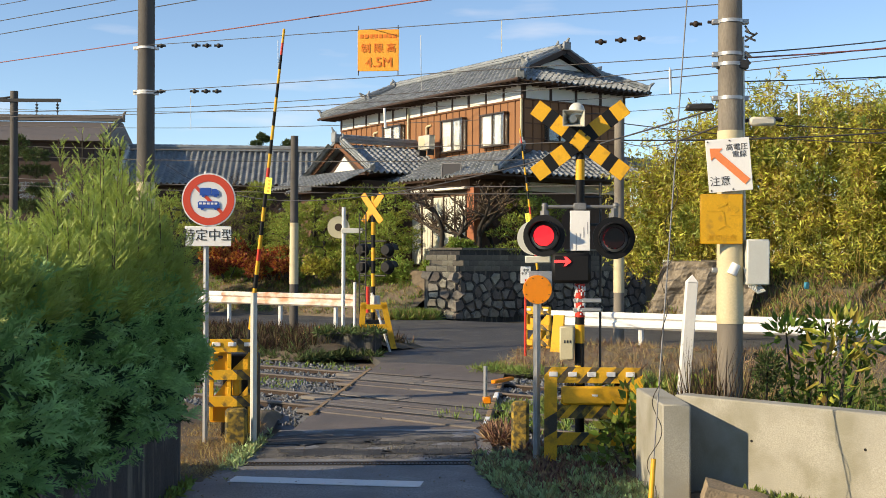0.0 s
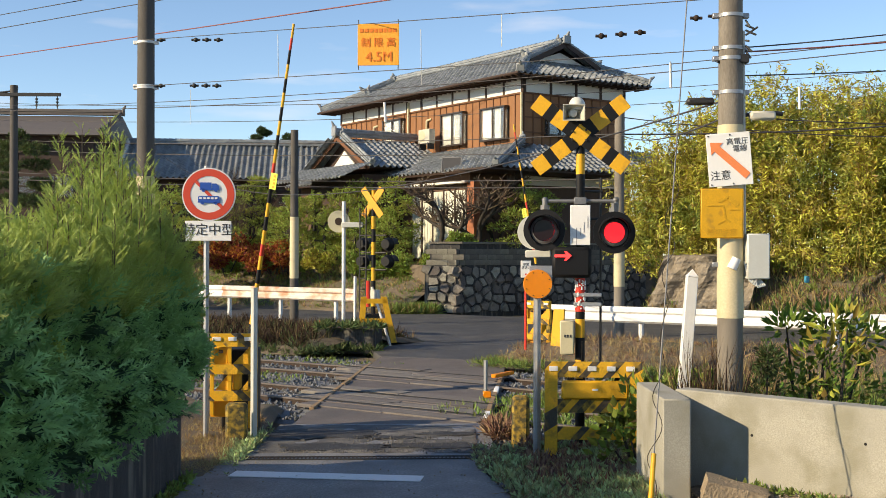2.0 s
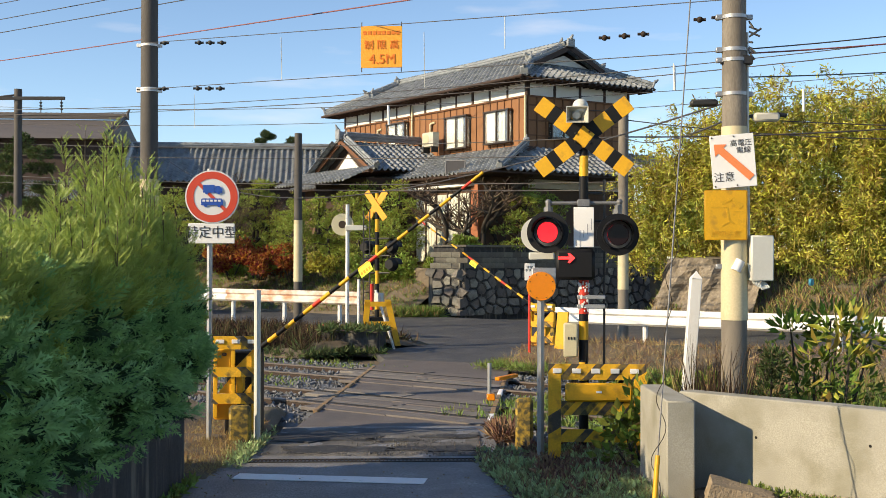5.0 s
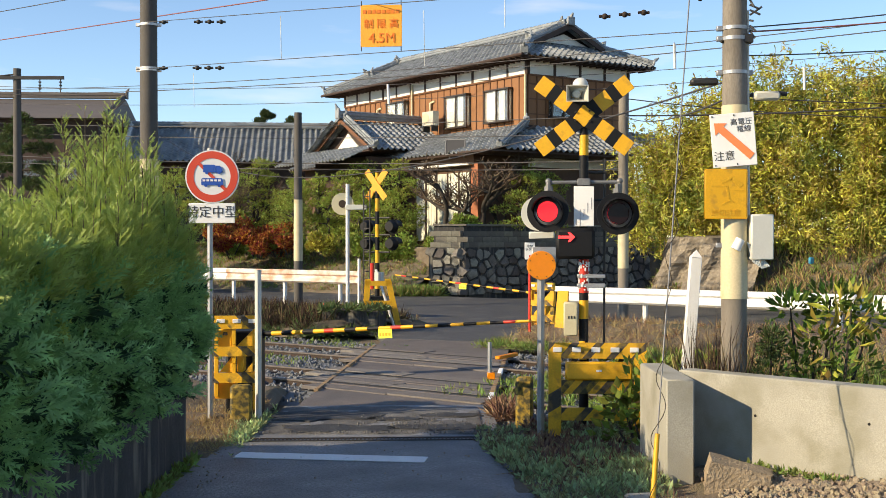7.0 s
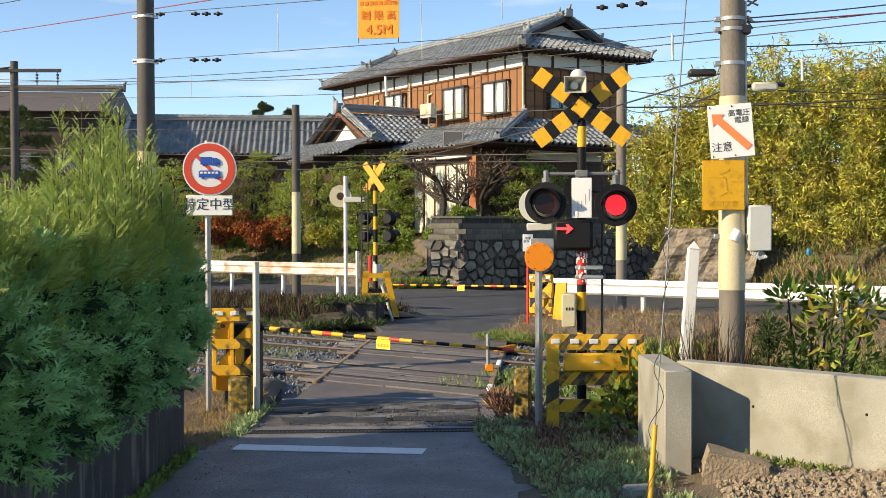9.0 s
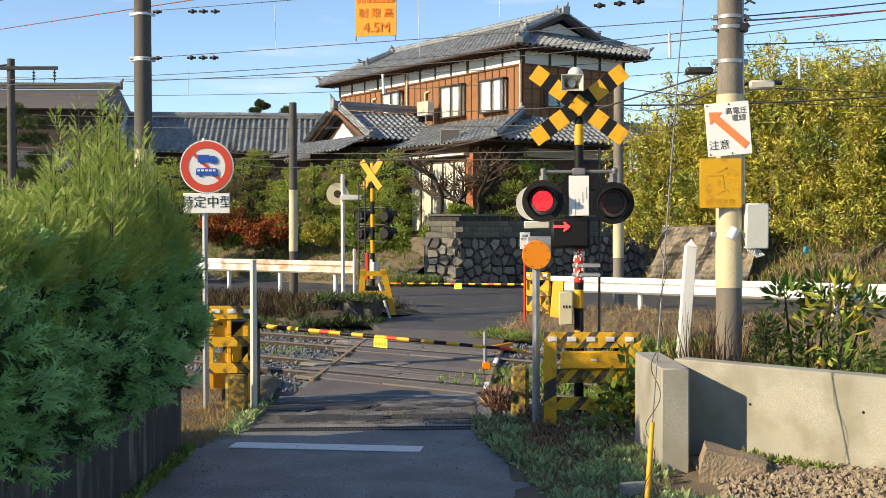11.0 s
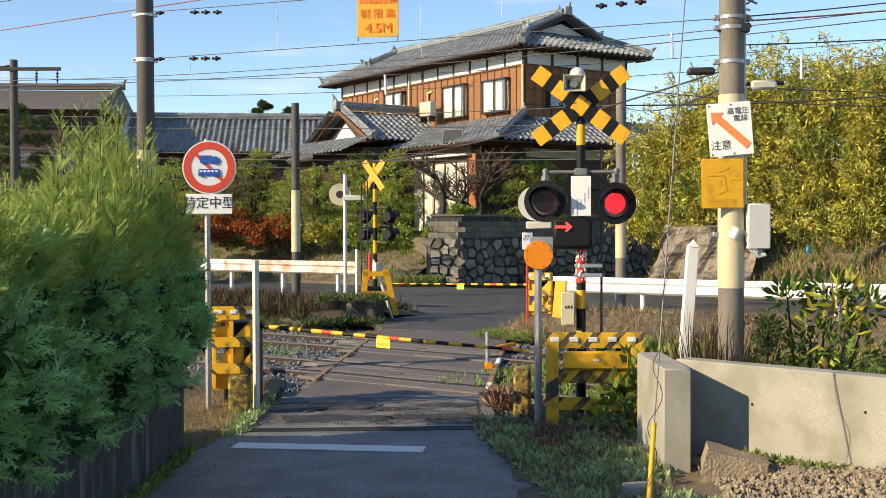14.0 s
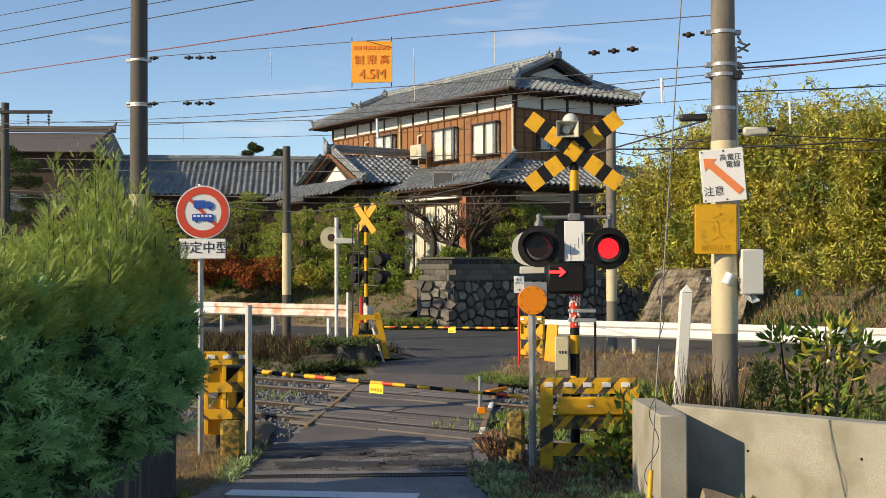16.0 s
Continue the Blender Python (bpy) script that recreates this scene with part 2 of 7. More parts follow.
DARK_WEED = material("dark_weed", (0.11, 0.15, 0.045), 0.8, vary=0.4, scale=1.5, bump=0.0, per="island", per_amount=0.5, trans=0.25)
GREY_STEEL = material("grey_painted_steel", (0.2, 0.2, 0.2), 0.5, 0.3, vary=0.25, scale=9, fine=70, bump=0.08)
WIRE = material("wire", (0.06, 0.055, 0.055), 0.6, vary=0.1, bump=0.0)
COPPER = material("red_wire", (0.25, 0.08, 0.07), 0.6, vary=0.1, bump=0.0)
LAMP_RED = material("lit_red_lens", (0.45, 0.01, 0.01), 0.3, vary=0.05, bump=0.0, glow=(1.0, 0.012, 0.025), glow_power=0.95)
LAMP_OFF = material("unlit_red_lens", (0.012, 0.003, 0.003), 0.3, spec=0.3, vary=0.1, bump=0.0)
ARROW = material("lit_arrow", (0.7, 0.05, 0.03), 0.4, vary=0.05, bump=0.0, glow=(1.0, 0.03, 0.04), glow_power=1.6)
ORANGE = material("orange_reflector", (0.9, 0.27, 0.004), 0.3, vary=0.1, scale=12, fine=90, bump=0.1)
SIGN_ORANGE = material("faded_orange_board", (0.95, 0.4, 0.035), 0.5, vary=0.06, scale=4, bump=0.02)
SIGN_WHITE = material("sign_white", (0.8, 0.79, 0.76), 0.5, vary=0.04, scale=4, bump=0.02)
SIGN_RED = material("sign_red", (0.68, 0.07, 0.03), 0.5, vary=0.06, bump=0.02)
SIGN_BLUE = material("sign_blue", (0.02, 0.09, 0.42), 0.5, vary=0.06, bump=0.02)
ARROW_ORANGE = material("faded_orange_arrow", (0.85, 0.25, 0.08), 0.5, vary=0.1, bump=0.02)
BOARD_RED = material("board_lettering", (0.78, 0.2, 0.015), 0.5, vary=0.06, bump=0.02)
GREY_INK = material("grey_lettering", (0.3, 0.3, 0.32), 0.6, vary=0.2, bump=0.0)
INK = material("black_lettering", (0.03, 0.03, 0.035), 0.6, vary=0.2, bump=0.0)
FADED = material("faded_lettering", (0.72, 0.385, 0.012), 0.6, vary=0.15, bump=0.0)
BOX_GREY = material("pale_grey_box", (0.6, 0.6, 0.54), 0.5, vary=0.06, bump=0.03)
BEIGE = material("beige_box", (0.55, 0.5, 0.33), 0.55, vary=0.08, bump=0.03)
HORN = material("beige_speaker", (0.55, 0.52, 0.43), 0.5, vary=0.06, bump=0.02)
LIME = material("lime_tag", (0.7, 0.85, 0.06), 0.5, vary=0.06, bump=0.0)
FAR_ROOF = material("far_brown_roof", (0.14, 0.12, 0.105), 0.7, vary=0.15)


# ---- small builders ----
def solid(bm, x, y, z, sx, sy, sz, m=None, bevel=0.0):
    """A box centred at x, y, z."""
    g = bmesh.ops.create_cube(bm, size=1.0, matrix=(m or Matrix()) @ Matrix.Translation((x, y, z)) @ Matrix.Diagonal((sx, sy, sz, 1)))
    if bevel:
        es = list({e for v in g["verts"] for e in v.link_edges})
        bmesh.ops.bevel(bm, geom=es, offset=bevel, segments=1, affect="EDGES")
    return bm


def rod(bm, a, b, r0, r1=None, n=8):
    a, b = Vector(a), Vector(b)
    r1 = r0 if r1 is None else r1
    d = b - a
    q = d.to_track_quat("Z", "Y").to_matrix().to_4x4()
    bmesh.ops.create_cone(bm, cap_ends=True, segments=n, radius1=r0, radius2=r1, depth=d.length, matrix=Matrix.Translation((a + b) / 2) @ q)
    return bm


def prism(bm, pts, y0, y1, m=None):
    """A plate with outline pts in x, z between y0 and y1."""
    m = m or Matrix()
    f0 = [bm.verts.new(m @ Vector((x, y0, z))) for x, z in pts]
    f1 = [bm.verts.new(m @ Vector((x, y1, z))) for x, z in pts]
    bm.faces.new(f0)
    bm.faces.new(f1[::-1])
    for i in range(len(pts)):
        j = (i + 1) % len(pts)
        bm.faces.new((f0[j], f0[i], f1[i], f1[j]))
    bmesh.ops.recalc_face_normals(bm, faces=bm.faces)
    return bm


def disc(bm, x, y0, y1, z, r, n=32, r1=None):
    return rod(bm, (x, y0, z), (x, y1, z), r, r1, n)


def shade(bm, angle=40):
    for f in bm.faces:
        f.smooth = True
    for e in bm.edges:
        if len(e.link_faces) == 2 and e.calc_face_angle(0) > radians(angle):
            e.smooth = False
    return bm


def part(name, bm, mat, parent, label="", m=None):
    me = bpy.data.meshes.new(name)
    shade(bm)
    bm.to_mesh(me)
    bm.free()
    me.materials.append(mat)
    ob = new(name, me)
    ob.parent = parent
    if m is not None:
        ob.matrix_basis = m
    if label:
        ob["label"] = label
    return ob


def B():
    return bmesh.new()


def thing(name, m, label, category, group="", kind=""):
    ob = new(name)
    ob.matrix_basis = m
    return tagged(ob, label, category, group, kind)


def single(name, bm, mat, label, category, kind="", m=None, group=""):
    ob = part(name, bm, mat, None, "", m)
    return tagged(ob, label, category, group, kind)


def raw(name, verts, faces, mat, parent=None):
    me = bpy.data.meshes.new(name)
    me.from_pydata(verts, [], faces)
    me.materials.append(mat)
    ob = new(name, me)
    ob.parent = parent
    return ob


def letters(name, text, size, mat, parent, m, depth=0.002, width=None):
    """Writing in the built-in font, made into a mesh; it reads from -y."""
    cu = bpy.data.curves.new(name, "FONT")
    cu.body, cu.size, cu.extrude, cu.align_x, cu.align_y = text, size, depth, "CENTER", "CENTER"
    ob = bpy.data.objects.new(name, cu)
    me = bpy.data.meshes.new_from_object(ob)
    bpy.data.objects.remove(ob)
    bpy.data.curves.remove(cu)
    me.materials.append(mat)
    me.transform(Matrix.Rotation(radians(90), 4, "X"))
    o = new(name, me)
    o.parent = parent
    o.matrix_basis = m
    return o


def leaves(name, spots, ways, sizes, mat, parent=None, width=0.35, fold=0.15, seed=1, blades=1, spread=0.6):
    """Many small folded leaves (two triangles and a crease each) at spots, pointing along ways."""
    rng = np.random.default_rng(seed)
    spots, ways, sizes = np.repeat(spots, blades, 0), np.repeat(ways, blades, 0), np.repeat(sizes, blades, 0)
    n = len(spots)
    if blades > 1:
        ways = ways + rng.normal(0, spread, (n, 3))
    ways = ways / np.maximum(np.linalg.norm(ways, axis=1, keepdims=True), 1e-6)
    side = np.cross(ways, rng.normal(0, 1, (n, 3)))
    side /= np.maximum(np.linalg.norm(side, axis=1, keepdims=True), 1e-6)
    up = np.cross(side, ways)
    s = sizes[:, None]
    tip = spots + ways * s
    mid = spots + ways * s * 0.45
    v = np.stack([spots, mid + side * s * width * 0.5 + up * s * fold, tip, mid - side * s * width * 0.5 + up * s * fold], 1).reshape(-1, 3)
    k = np.arange(n)[:, None] * 4
    faces = np.concatenate([k + [0, 1, 2], k + [0, 2, 3]], 0)
    me = bpy.data.meshes.new(name)
    me.vertices.add(len(v))
    me.vertices.foreach_set("co", v.ravel())
    me.loops.add(faces.size)
    me.loops.foreach_set("vertex_index", faces.ravel().astype(np.int32))
    me.polygons.add(len(faces))
    me.polygons.foreach_set("loop_start", np.arange(0, faces.size, 3, dtype=np.int32))
    me.update(calc_edges=True)
    me.materials.append(mat)
    ob = new(name, me)
    ob.parent = parent
    return ob


def tubes(name, runs, mat, parent, n=5):
    """Many thin tapered tubes, each (from, to, radius, radius), in one mesh."""
    V, F = [], []
    for a, b, r0, r1 in runs:
        a, b = Vector(a), Vector(b)
        d = (b - a).normalized()
        s = d.cross(Vector((0.31, 0.87, 0.12))).normalized()
        t = d.cross(s)
        k = len(V)
        for c, r in ((a, r0), (b, r1)):
            for i in range(n):
                q = 6.28319 * i / n
                V.append(c + s * (r * math.cos(q)) + t * (r * math.sin(q)))
        for i in range(n):
            j = (i + 1) % n
            F.append((k + i, k + j, k + n + j, k + n + i))
    ob = raw(name, V, F, mat, parent)
    for f in ob.data.polygons:
        f.use_smooth = True
    return ob


TRACK = -36.0  # the railway's direction, degrees
UX, UY = math.cos(radians(TRACK)), math.sin(radians(TRACK))


def along(u, n, z=0.0):
    """A place by its way along the railway and across it."""
    return Vector((UX * u - UY * n, UY * u + UX * n, z))


def on_track(x, y, z=0.0):
    return pose(x, y, z, 0, 0, TRACK)


# ---- ground, roads, railway bed ----
def sheet(name, corners, z, mat, label, category="", thick=0.08, kind="structure"):
    bm = B()
    top = [bm.verts.new((x, y, z)) for x, y in corners]
    low = [bm.verts.new((x, y, z - thick)) for x, y in corners]
    bm.faces.new(top)
    bm.faces.new(low[::-1])
    for i in range(len(corners)):
        j = (i + 1) % len(corners)
        bm.faces.new((top[j], top[i], low[i], low[j]))
    bmesh.ops.recalc_face_normals(bm, faces=bm.faces)
    return single(name, bm, mat, label, category or name, kind)


def terrain(name, at, height, u0, u1, n0, n1, step, mat, label, rough=0.03, seed=0.0):
    """A rough sheet over a patch; at maps (u, n) to the plan, height gives z."""
    nu, nn = max(2, int((u1 - u0) / step)), max(2, int((n1 - n0) / step))
    vs, fs = [], []
    for i in range(nu + 1):
        for j in range(nn + 1):
            u, n = u0 + (u1 - u0) * i / nu, n0 + (n1 - n0) * j / nn
            p = at(u, n)
            edge = min(i, j, nu - i, nn - j)
            z = height(u, n) + rough * (noise.noise(Vector((p.x * 2.3, p.y * 2.3, seed))) + 0.6 * noise.noise(Vector((p.x * 7, p.y * 7, seed))))
            vs.append((p.x, p.y, z if edge else z - 0.1))
    for i in range(nu):
        for j in range(nn):
            a = i * (nn + 1) + j
            fs.append((a, a + nn + 1, a + nn + 2, a + 1))
    ob = raw(name, vs, fs, mat)
    for f in ob.data.polygons:
        f.use_smooth = True
    return tagged(ob, label, "ground", "", "structure")


def plain(u, n):
    return Vector((u, n, 0))


sheet("ground", [(-2500, -2500), (2500, -2500), (2500, 2500), (-2500, 2500)], -0.16, SOIL, "bare soil and grass ground all round", "ground", 0.3)
sheet("road", [(-2.42, -12), (1.6, -12), (0.95, 7.5), (0.72, 9.6), (0.36, 11.7), (0.62, 12.6), (0.57, 14.5), (-1.82, 14.4), (-2.25, 12.6), (-2.42, 10.9)],
      0.0, LANE, "dark asphalt lane with worn patches", "road", 0.15)
sheet("deck", [(-1.82, 14.404), (0.57, 14.504), (1.36, 23.0), (-1.2, 24.0)], -0.004, OLD_DECK, "worn grey-brown level crossing surface", "crossing deck", 0.12)
sheet("far_lane", [(-1.2, 24.004), (1.36, 23.004), (1.9, 27.2), (-2.2, 29.6)], 0.0, ASPHALT, "asphalt lane beyond the crossing", "road", 0.15)
p = [along(u, n) for u, n in ((-90, 22.75), (60, 22.75), (60, 33.2), (-90, 33.2))]
sheet("far_road", [(v.x, v.y) for v in p], 0.004, ASPHALT, "dark asphalt road beside the railway", "road", 0.15)

# stop line
bm = B()
solid(bm, 0, 0, 0, 1.84, 0.27, 0.006)
single("stop_line", bm, LINE, "worn white stop line painted on asphalt", "road marking", "structure", pose(-1.07, 11.0, 0.006, 0, 0, -7.5))

# drain strip across the lane
grate = thing("drain_grate", pose(-0.75, 12.0, 0.0, 0, 0, 2.5), "rusty steel drain strip across the lane", "drain grate", kind="structure")
bm = B()
for s in (-1, 1):
    solid(bm, 0, s * 0.075, 0.004, 2.5, 0.015, 0.016)
part("frame", bm, DARK_STEEL, grate)
for i in range(62):
    bm = B()
    solid(bm, -1.23 + i * 0.0403, 0, 0.004, 0.016, 0.135, 0.01)
    part("grate_bar", bm, RUST, grate)

# rails, sleepers, ballast
GAUGE = 1.15
bed = terrain("ballast_bed", lambda u, n: along(u, n), lambda u, n: -0.078, -60, 40, 11.2, 17.9, 0.5, BALLAST, "grey crushed stone railway bed", 0.02)
for c in (13.05, 16.05):
    for s in (-0.5, 0.5):
        bm = B()
        solid(bm, 0, 0, -0.075, 110, 0.045, 0.12)
        solid(bm, 0, 0, -0.125, 110, 0.13, 0.02)
        rail = thing("rail", Matrix.Translation(along(-8, c + s * GAUGE)) @ pose(0, 0, 0, 0, 0, TRACK), "rusty steel rail with a polished head", "rail", "rails", "structure")
        part("web", bm, RUST, rail)
        bm = B()
        solid(bm, 0, 0, 0.0, 110, 0.065, 0.034, bevel=0.008)
        part("head", bm, RAILHEAD, rail)
    sl = thing("sleeper", Matrix.Translation(along(-20, c, -0.13)) @ pose(0, 0, 0, 0, 0, TRACK), "weathered timber railway sleeper in ballast", "sleeper", "sleepers", "structure")
    bm = B()
    solid(bm, 0, 0, 0, 0.2, 2.1, 0.14, bevel=0.01)
    part("beam", bm, WOODEN, sl)
    for i in range(1, 40):
        copy_thing(sl, Matrix.Translation(along(-20 + i * 0.62, c, -0.13)) @ pose(0, 0, 0, 0, 0, TRACK))

rng = np.random.default_rng(3)
# loose ballast stones near the crossing
def stones(name, spots, r0, r1, mat, label, seed=1):
    rg = np.random.default_rng(seed)
    base = np.array([(1, 0, 0), (-1, 0, 0), (0, 1, 0), (0, -1, 0), (0, 0, 0.8), (0, 0, -0.8)], float)
    tri = np.array([(0, 2, 4), (2, 1, 4), (1, 3, 4), (3, 0, 4), (2, 0, 5), (1, 2, 5), (3, 1, 5), (0, 3, 5)])
    V, F = [], []
    for i, s in enumerate(spots):
        q = Euler(rg.uniform(0, 6.28, 3)).to_matrix()
        r = rg.uniform(r0, r1)
        v = (base * rg.uniform(0.6, 1.2, (6, 3)) * r) @ np.array(q) + s
        V.append(v)
        F.append(tri + 6 * i)
    ob = raw(name, np.concatenate(V).tolist(), np.concatenate(F).tolist(), mat)
    return tagged(ob, label, "stones", "", "stuff")


sp = []
for i in range(14000):
    u, n = rng.uniform(-22, -2.5), rng.uniform(11.1, 18)
    p = along(u, n)
    f = (p.y - 14.4) / 9.5
    if -1.9 + 0.65 * f < p.x < 0.62 + 0.8 * f or any(abs(n - c - s * GAUGE) < 0.1 for c in (13.05, 16.05) for s in (-0.5, 0.5)):
        continue
    sp.append((p.x, p.y, -0.07 + rng.uniform(0, 0.03)))
stones("ballast_stones", np.array(sp), 0.025, 0.05, BALLAST, "loose grey ballast stones between the rails", 4)

# deck: timber and concrete panels between the rails
deck_parent = bpy.data.objects["deck"]
def deck_span(n):
    """Where the deck's edges meet the line n across the railway."""
    out = []
    for (x0, y0), (x1, y1) in (((-1.82, 14.4), (-1.2, 24.0)), ((0.57, 14.5), (1.36, 23.0))):
        a = -UY * x0 + UX * y0
        b = -UY * x1 + UX * y1
        f = (n - a) / (b - a)
        x, y = x0 + (x1 - x0) * f, y0 + (y1 - y0) * f
        out.append(UX * x + UY * y)
    return out


for c in (13.05, 16.05):
    rows_n = [c - GAUGE / 2 - 0.26, c - GAUGE / 2 + 0.28, c - 0.16, c + 0.16, c + GAUGE / 2 - 0.28, c + GAUGE / 2 + 0.26]
    for k, n in enumerate(rows_n):
        a, b = deck_span(n)
        w = 0.36 if k in (0, 5) else 0.28
        a -= 0.55 if k in (1, 4) else 0.25
        m = max(2, int((b - a) / 1.25))
        for i in range(m):
            bm = B()
            L = (b - a) / m
            solid(bm, 0, 0, 0, L - 0.015, w, 0.05, bevel=0.006)
            part("panel", bm, OLD_DECK, deck_parent, "", Matrix.Translation(along(a + (i + 0.5) * L, n, -0.012 + 0.005 * ((i * 7 + k) % 3))) @ pose(0, 0, 0, 0, 0, TRACK))
KERB = material("ochre_kerb", (0.3, 0.2, 0.11), 0.85, vary=0.3, scale=5, bump=0.2)
terrain("broken_strip", plain, lambda x, y: 0.006, -2.02, 0.5, 12.25, 14.35, 0.06, BROKEN, "broken patched asphalt before the rails", 0.016, 9)
# black strips laid on the deck where the flangeway gap is only shaded
for c in (13.05, 16.05):
    for s in (-1, 1):
        n = c + s * (GAUGE / 2 - 0.065)
        u0, u1 = deck_span(n)
        bm = B()
        solid(bm, 0, 0, 0, u1 - u0 + 0.7, 0.085, 0.012)
        part("flangeway_rubber", bm, FLANGE_SHADE, deck_parent, "", Matrix.Translation(along((u0 + u1) / 2 - 0.15, n, 0.016)) @ pose(0, 0, 0, 0, 0, TRACK))
# worn edge strips of the crossing on short kerb stones
for side in (0, 1):
    for i in range(9):
        n = 12.0 + i * 0.62
        e = deck_span(n)[side]
        p = along(e, n)
        bm = B()
        solid(bm, 0, 0, 0, 0.07, 0.58, 0.05, bevel=0.008)
        part("edge_strip", bm, LINE if i % 4 == 1 and side else KERB, deck_parent, "", pose(p.x, p.y, 0.006, 0, 0, -4 if side == 0 else -5))

# ---- dark patches and potholes in the lane ----
def road_patch(x, y, rx, ry, seed, z=0.017):
    pts = []
    for i in range(30):
        a = 6.2832 * i / 30
        k = 1 + 0.5 * noise.noise(Vector((math.cos(a) * 1.8, math.sin(a) * 1.8, seed))) + 0.3 * noise.noise(Vector((math.cos(a) * 6, math.sin(a) * 6, seed)))
        pts.append((x + rx * k * math.cos(a), y + ry * k * math.sin(a)))
    return sheet("asphalt_patch", pts, z, PATCH, "dark sunken asphalt patch with ragged edges", "road patch", 0.03)


for px, py, prx, pry in ((-0.02, 12.72, 0.5, 0.2), (-1.2, 12.62, 0.55, 0.26), (-1.45, 13.5, 0.62, 0.4), (0.1, 13.6, 0.36, 0.14), (-0.6, 13.3, 0.3, 0.1)):
    road_patch(px, py, prx, pry, px * 3.1 + py)
stones("crumbled_asphalt", np.array([(rng.normal(-0.35, 0.5), rng.normal(13.05, 0.26), 0.022) for i in range(260)] + [(rng.uniform(-2.0, 0.4), rng.normal(12.35, 0.05), 0.02) for i in range(160)]), 0.005, 0.016, BROKEN, "crumbled pale asphalt bits before the rails", 14)

# ---- verges ----
terrain("verge_left", plain, lambda x, y: 0.04 + 0.1 * max(0, -x - 2.6), -9, -2.15, 10.9, 16.2, 0.12, SOIL, "soil verge with dry grass", 0.06, 1)
terrain("verge_right", plain, lambda x, y: 0.02 + 0.08 * max(0, x - 1.0), 0.5, 6.0, 6.0, 12.7, 0.12, SOIL, "soil verge with weeds", 0.05, 2)
terrain("far_verge_right", lambda u, n: along(u, n), lambda u, n: 0.02 + 0.42 * math.exp(-((n - 20.3) / 1.3) ** 2), -12.3, 25, 18.3, 22.4, 0.25, SOIL, "earth strip with dry grass beside the railway", 0.05, 3)
terrain("far_verge_left", lambda u, n: along(u, n), lambda u, n: 0.05 + 0.25 * math.exp(-((n - 20.0) / 1.6) ** 2), -45, -16.7, 17.9, 22.6, 0.25, SOIL, "earth strip with russet weeds beside the railway", 0.05, 4)
terrain("bank_left", lambda u, n: along(u, n), lambda u, n: 1.75 * min(1, max(0, (n - 32.6) / 3.6)) ** 0.8, -75, -25.3, 32.4, 62, 0.6, SOIL, "grassy earth bank below the garden", 0.12, 5)
terrain("bank_right", lambda u, n: along(u, n), lambda u, n: 2.3 * min(1, max(0, (n - 32.7) / 3.0)) ** 0.8, -15.9, 35, 32.4, 60, 0.6, SOIL, "earth bank with dry weeds below the bamboo", 0.15, 6)
terrain("dirt_plot", plain, lambda x, y: 0.1 + 0.1 * max(0, min(1, (x - 2.0))) + 0.05 * max(0, x - 3), 2.06, 7.5, 5.5, 9.9, 0.06, DIRT, "pale rubble-strewn dirt behind the wall", 0.06, 7)

# ---- concrete wall by the lane ----
wall = thing("wall_lane", pose(0, 0, 0), "new pale concrete wall with a short return", "wall", kind="structure")
bm = B()
solid(bm, 1.925, 10.0, 0.42, 0.23, 1.25, 1.05, bevel=0.012)
part("return", bm, CONCRETE, wall)
bm = B()
m = pose(2.044, 10.1, 0, 0, 0, -44.5)
solid(bm, 1.19, 0.115, 0.42, 2.38, 0.2, 1.046, m, 0.012)
part("panel", bm, CONCRETE, wall)
bm = B()
solid(bm, 5.21, 0.115, 0.42, 5.64, 0.2, 1.046, m, 0.012)
part("panel", bm, CONCRETE, wall)
bm = B()
for x, z in ((0.75, 0.62), (1.72, 0.66), (1.95, 0.4)):
    disc(bm, x, 0.012, 0.02, z, 0.012, 8)
part("tie_hole", bm, BLACK, wall, "", m)

# ---- retaining wall under the hedge ----
bm = B()
solid(bm, -2.52, 3.9, 0.3, 0.2, 14.0, 0.9, bevel=0.015)
single("wall_hedge", bm, MOSSY, "dark weathered concrete retaining wall with pale streaks", "wall", "structure")
bm = B()
solid(bm, -4.3, 3.85, 0.25, 3.3, 13.9, 0.86)
single("hedge_plot", bm, SOIL, "raised soil behind the retaining wall", "ground", "structure")
bm = B()
solid(bm, -4.35, 10.99, 0.2, 3.46, 0.2, 0.9)
single("wall_hedge_end", bm, MOSSY, "dark weathered concrete wall end", "wall", "structure")


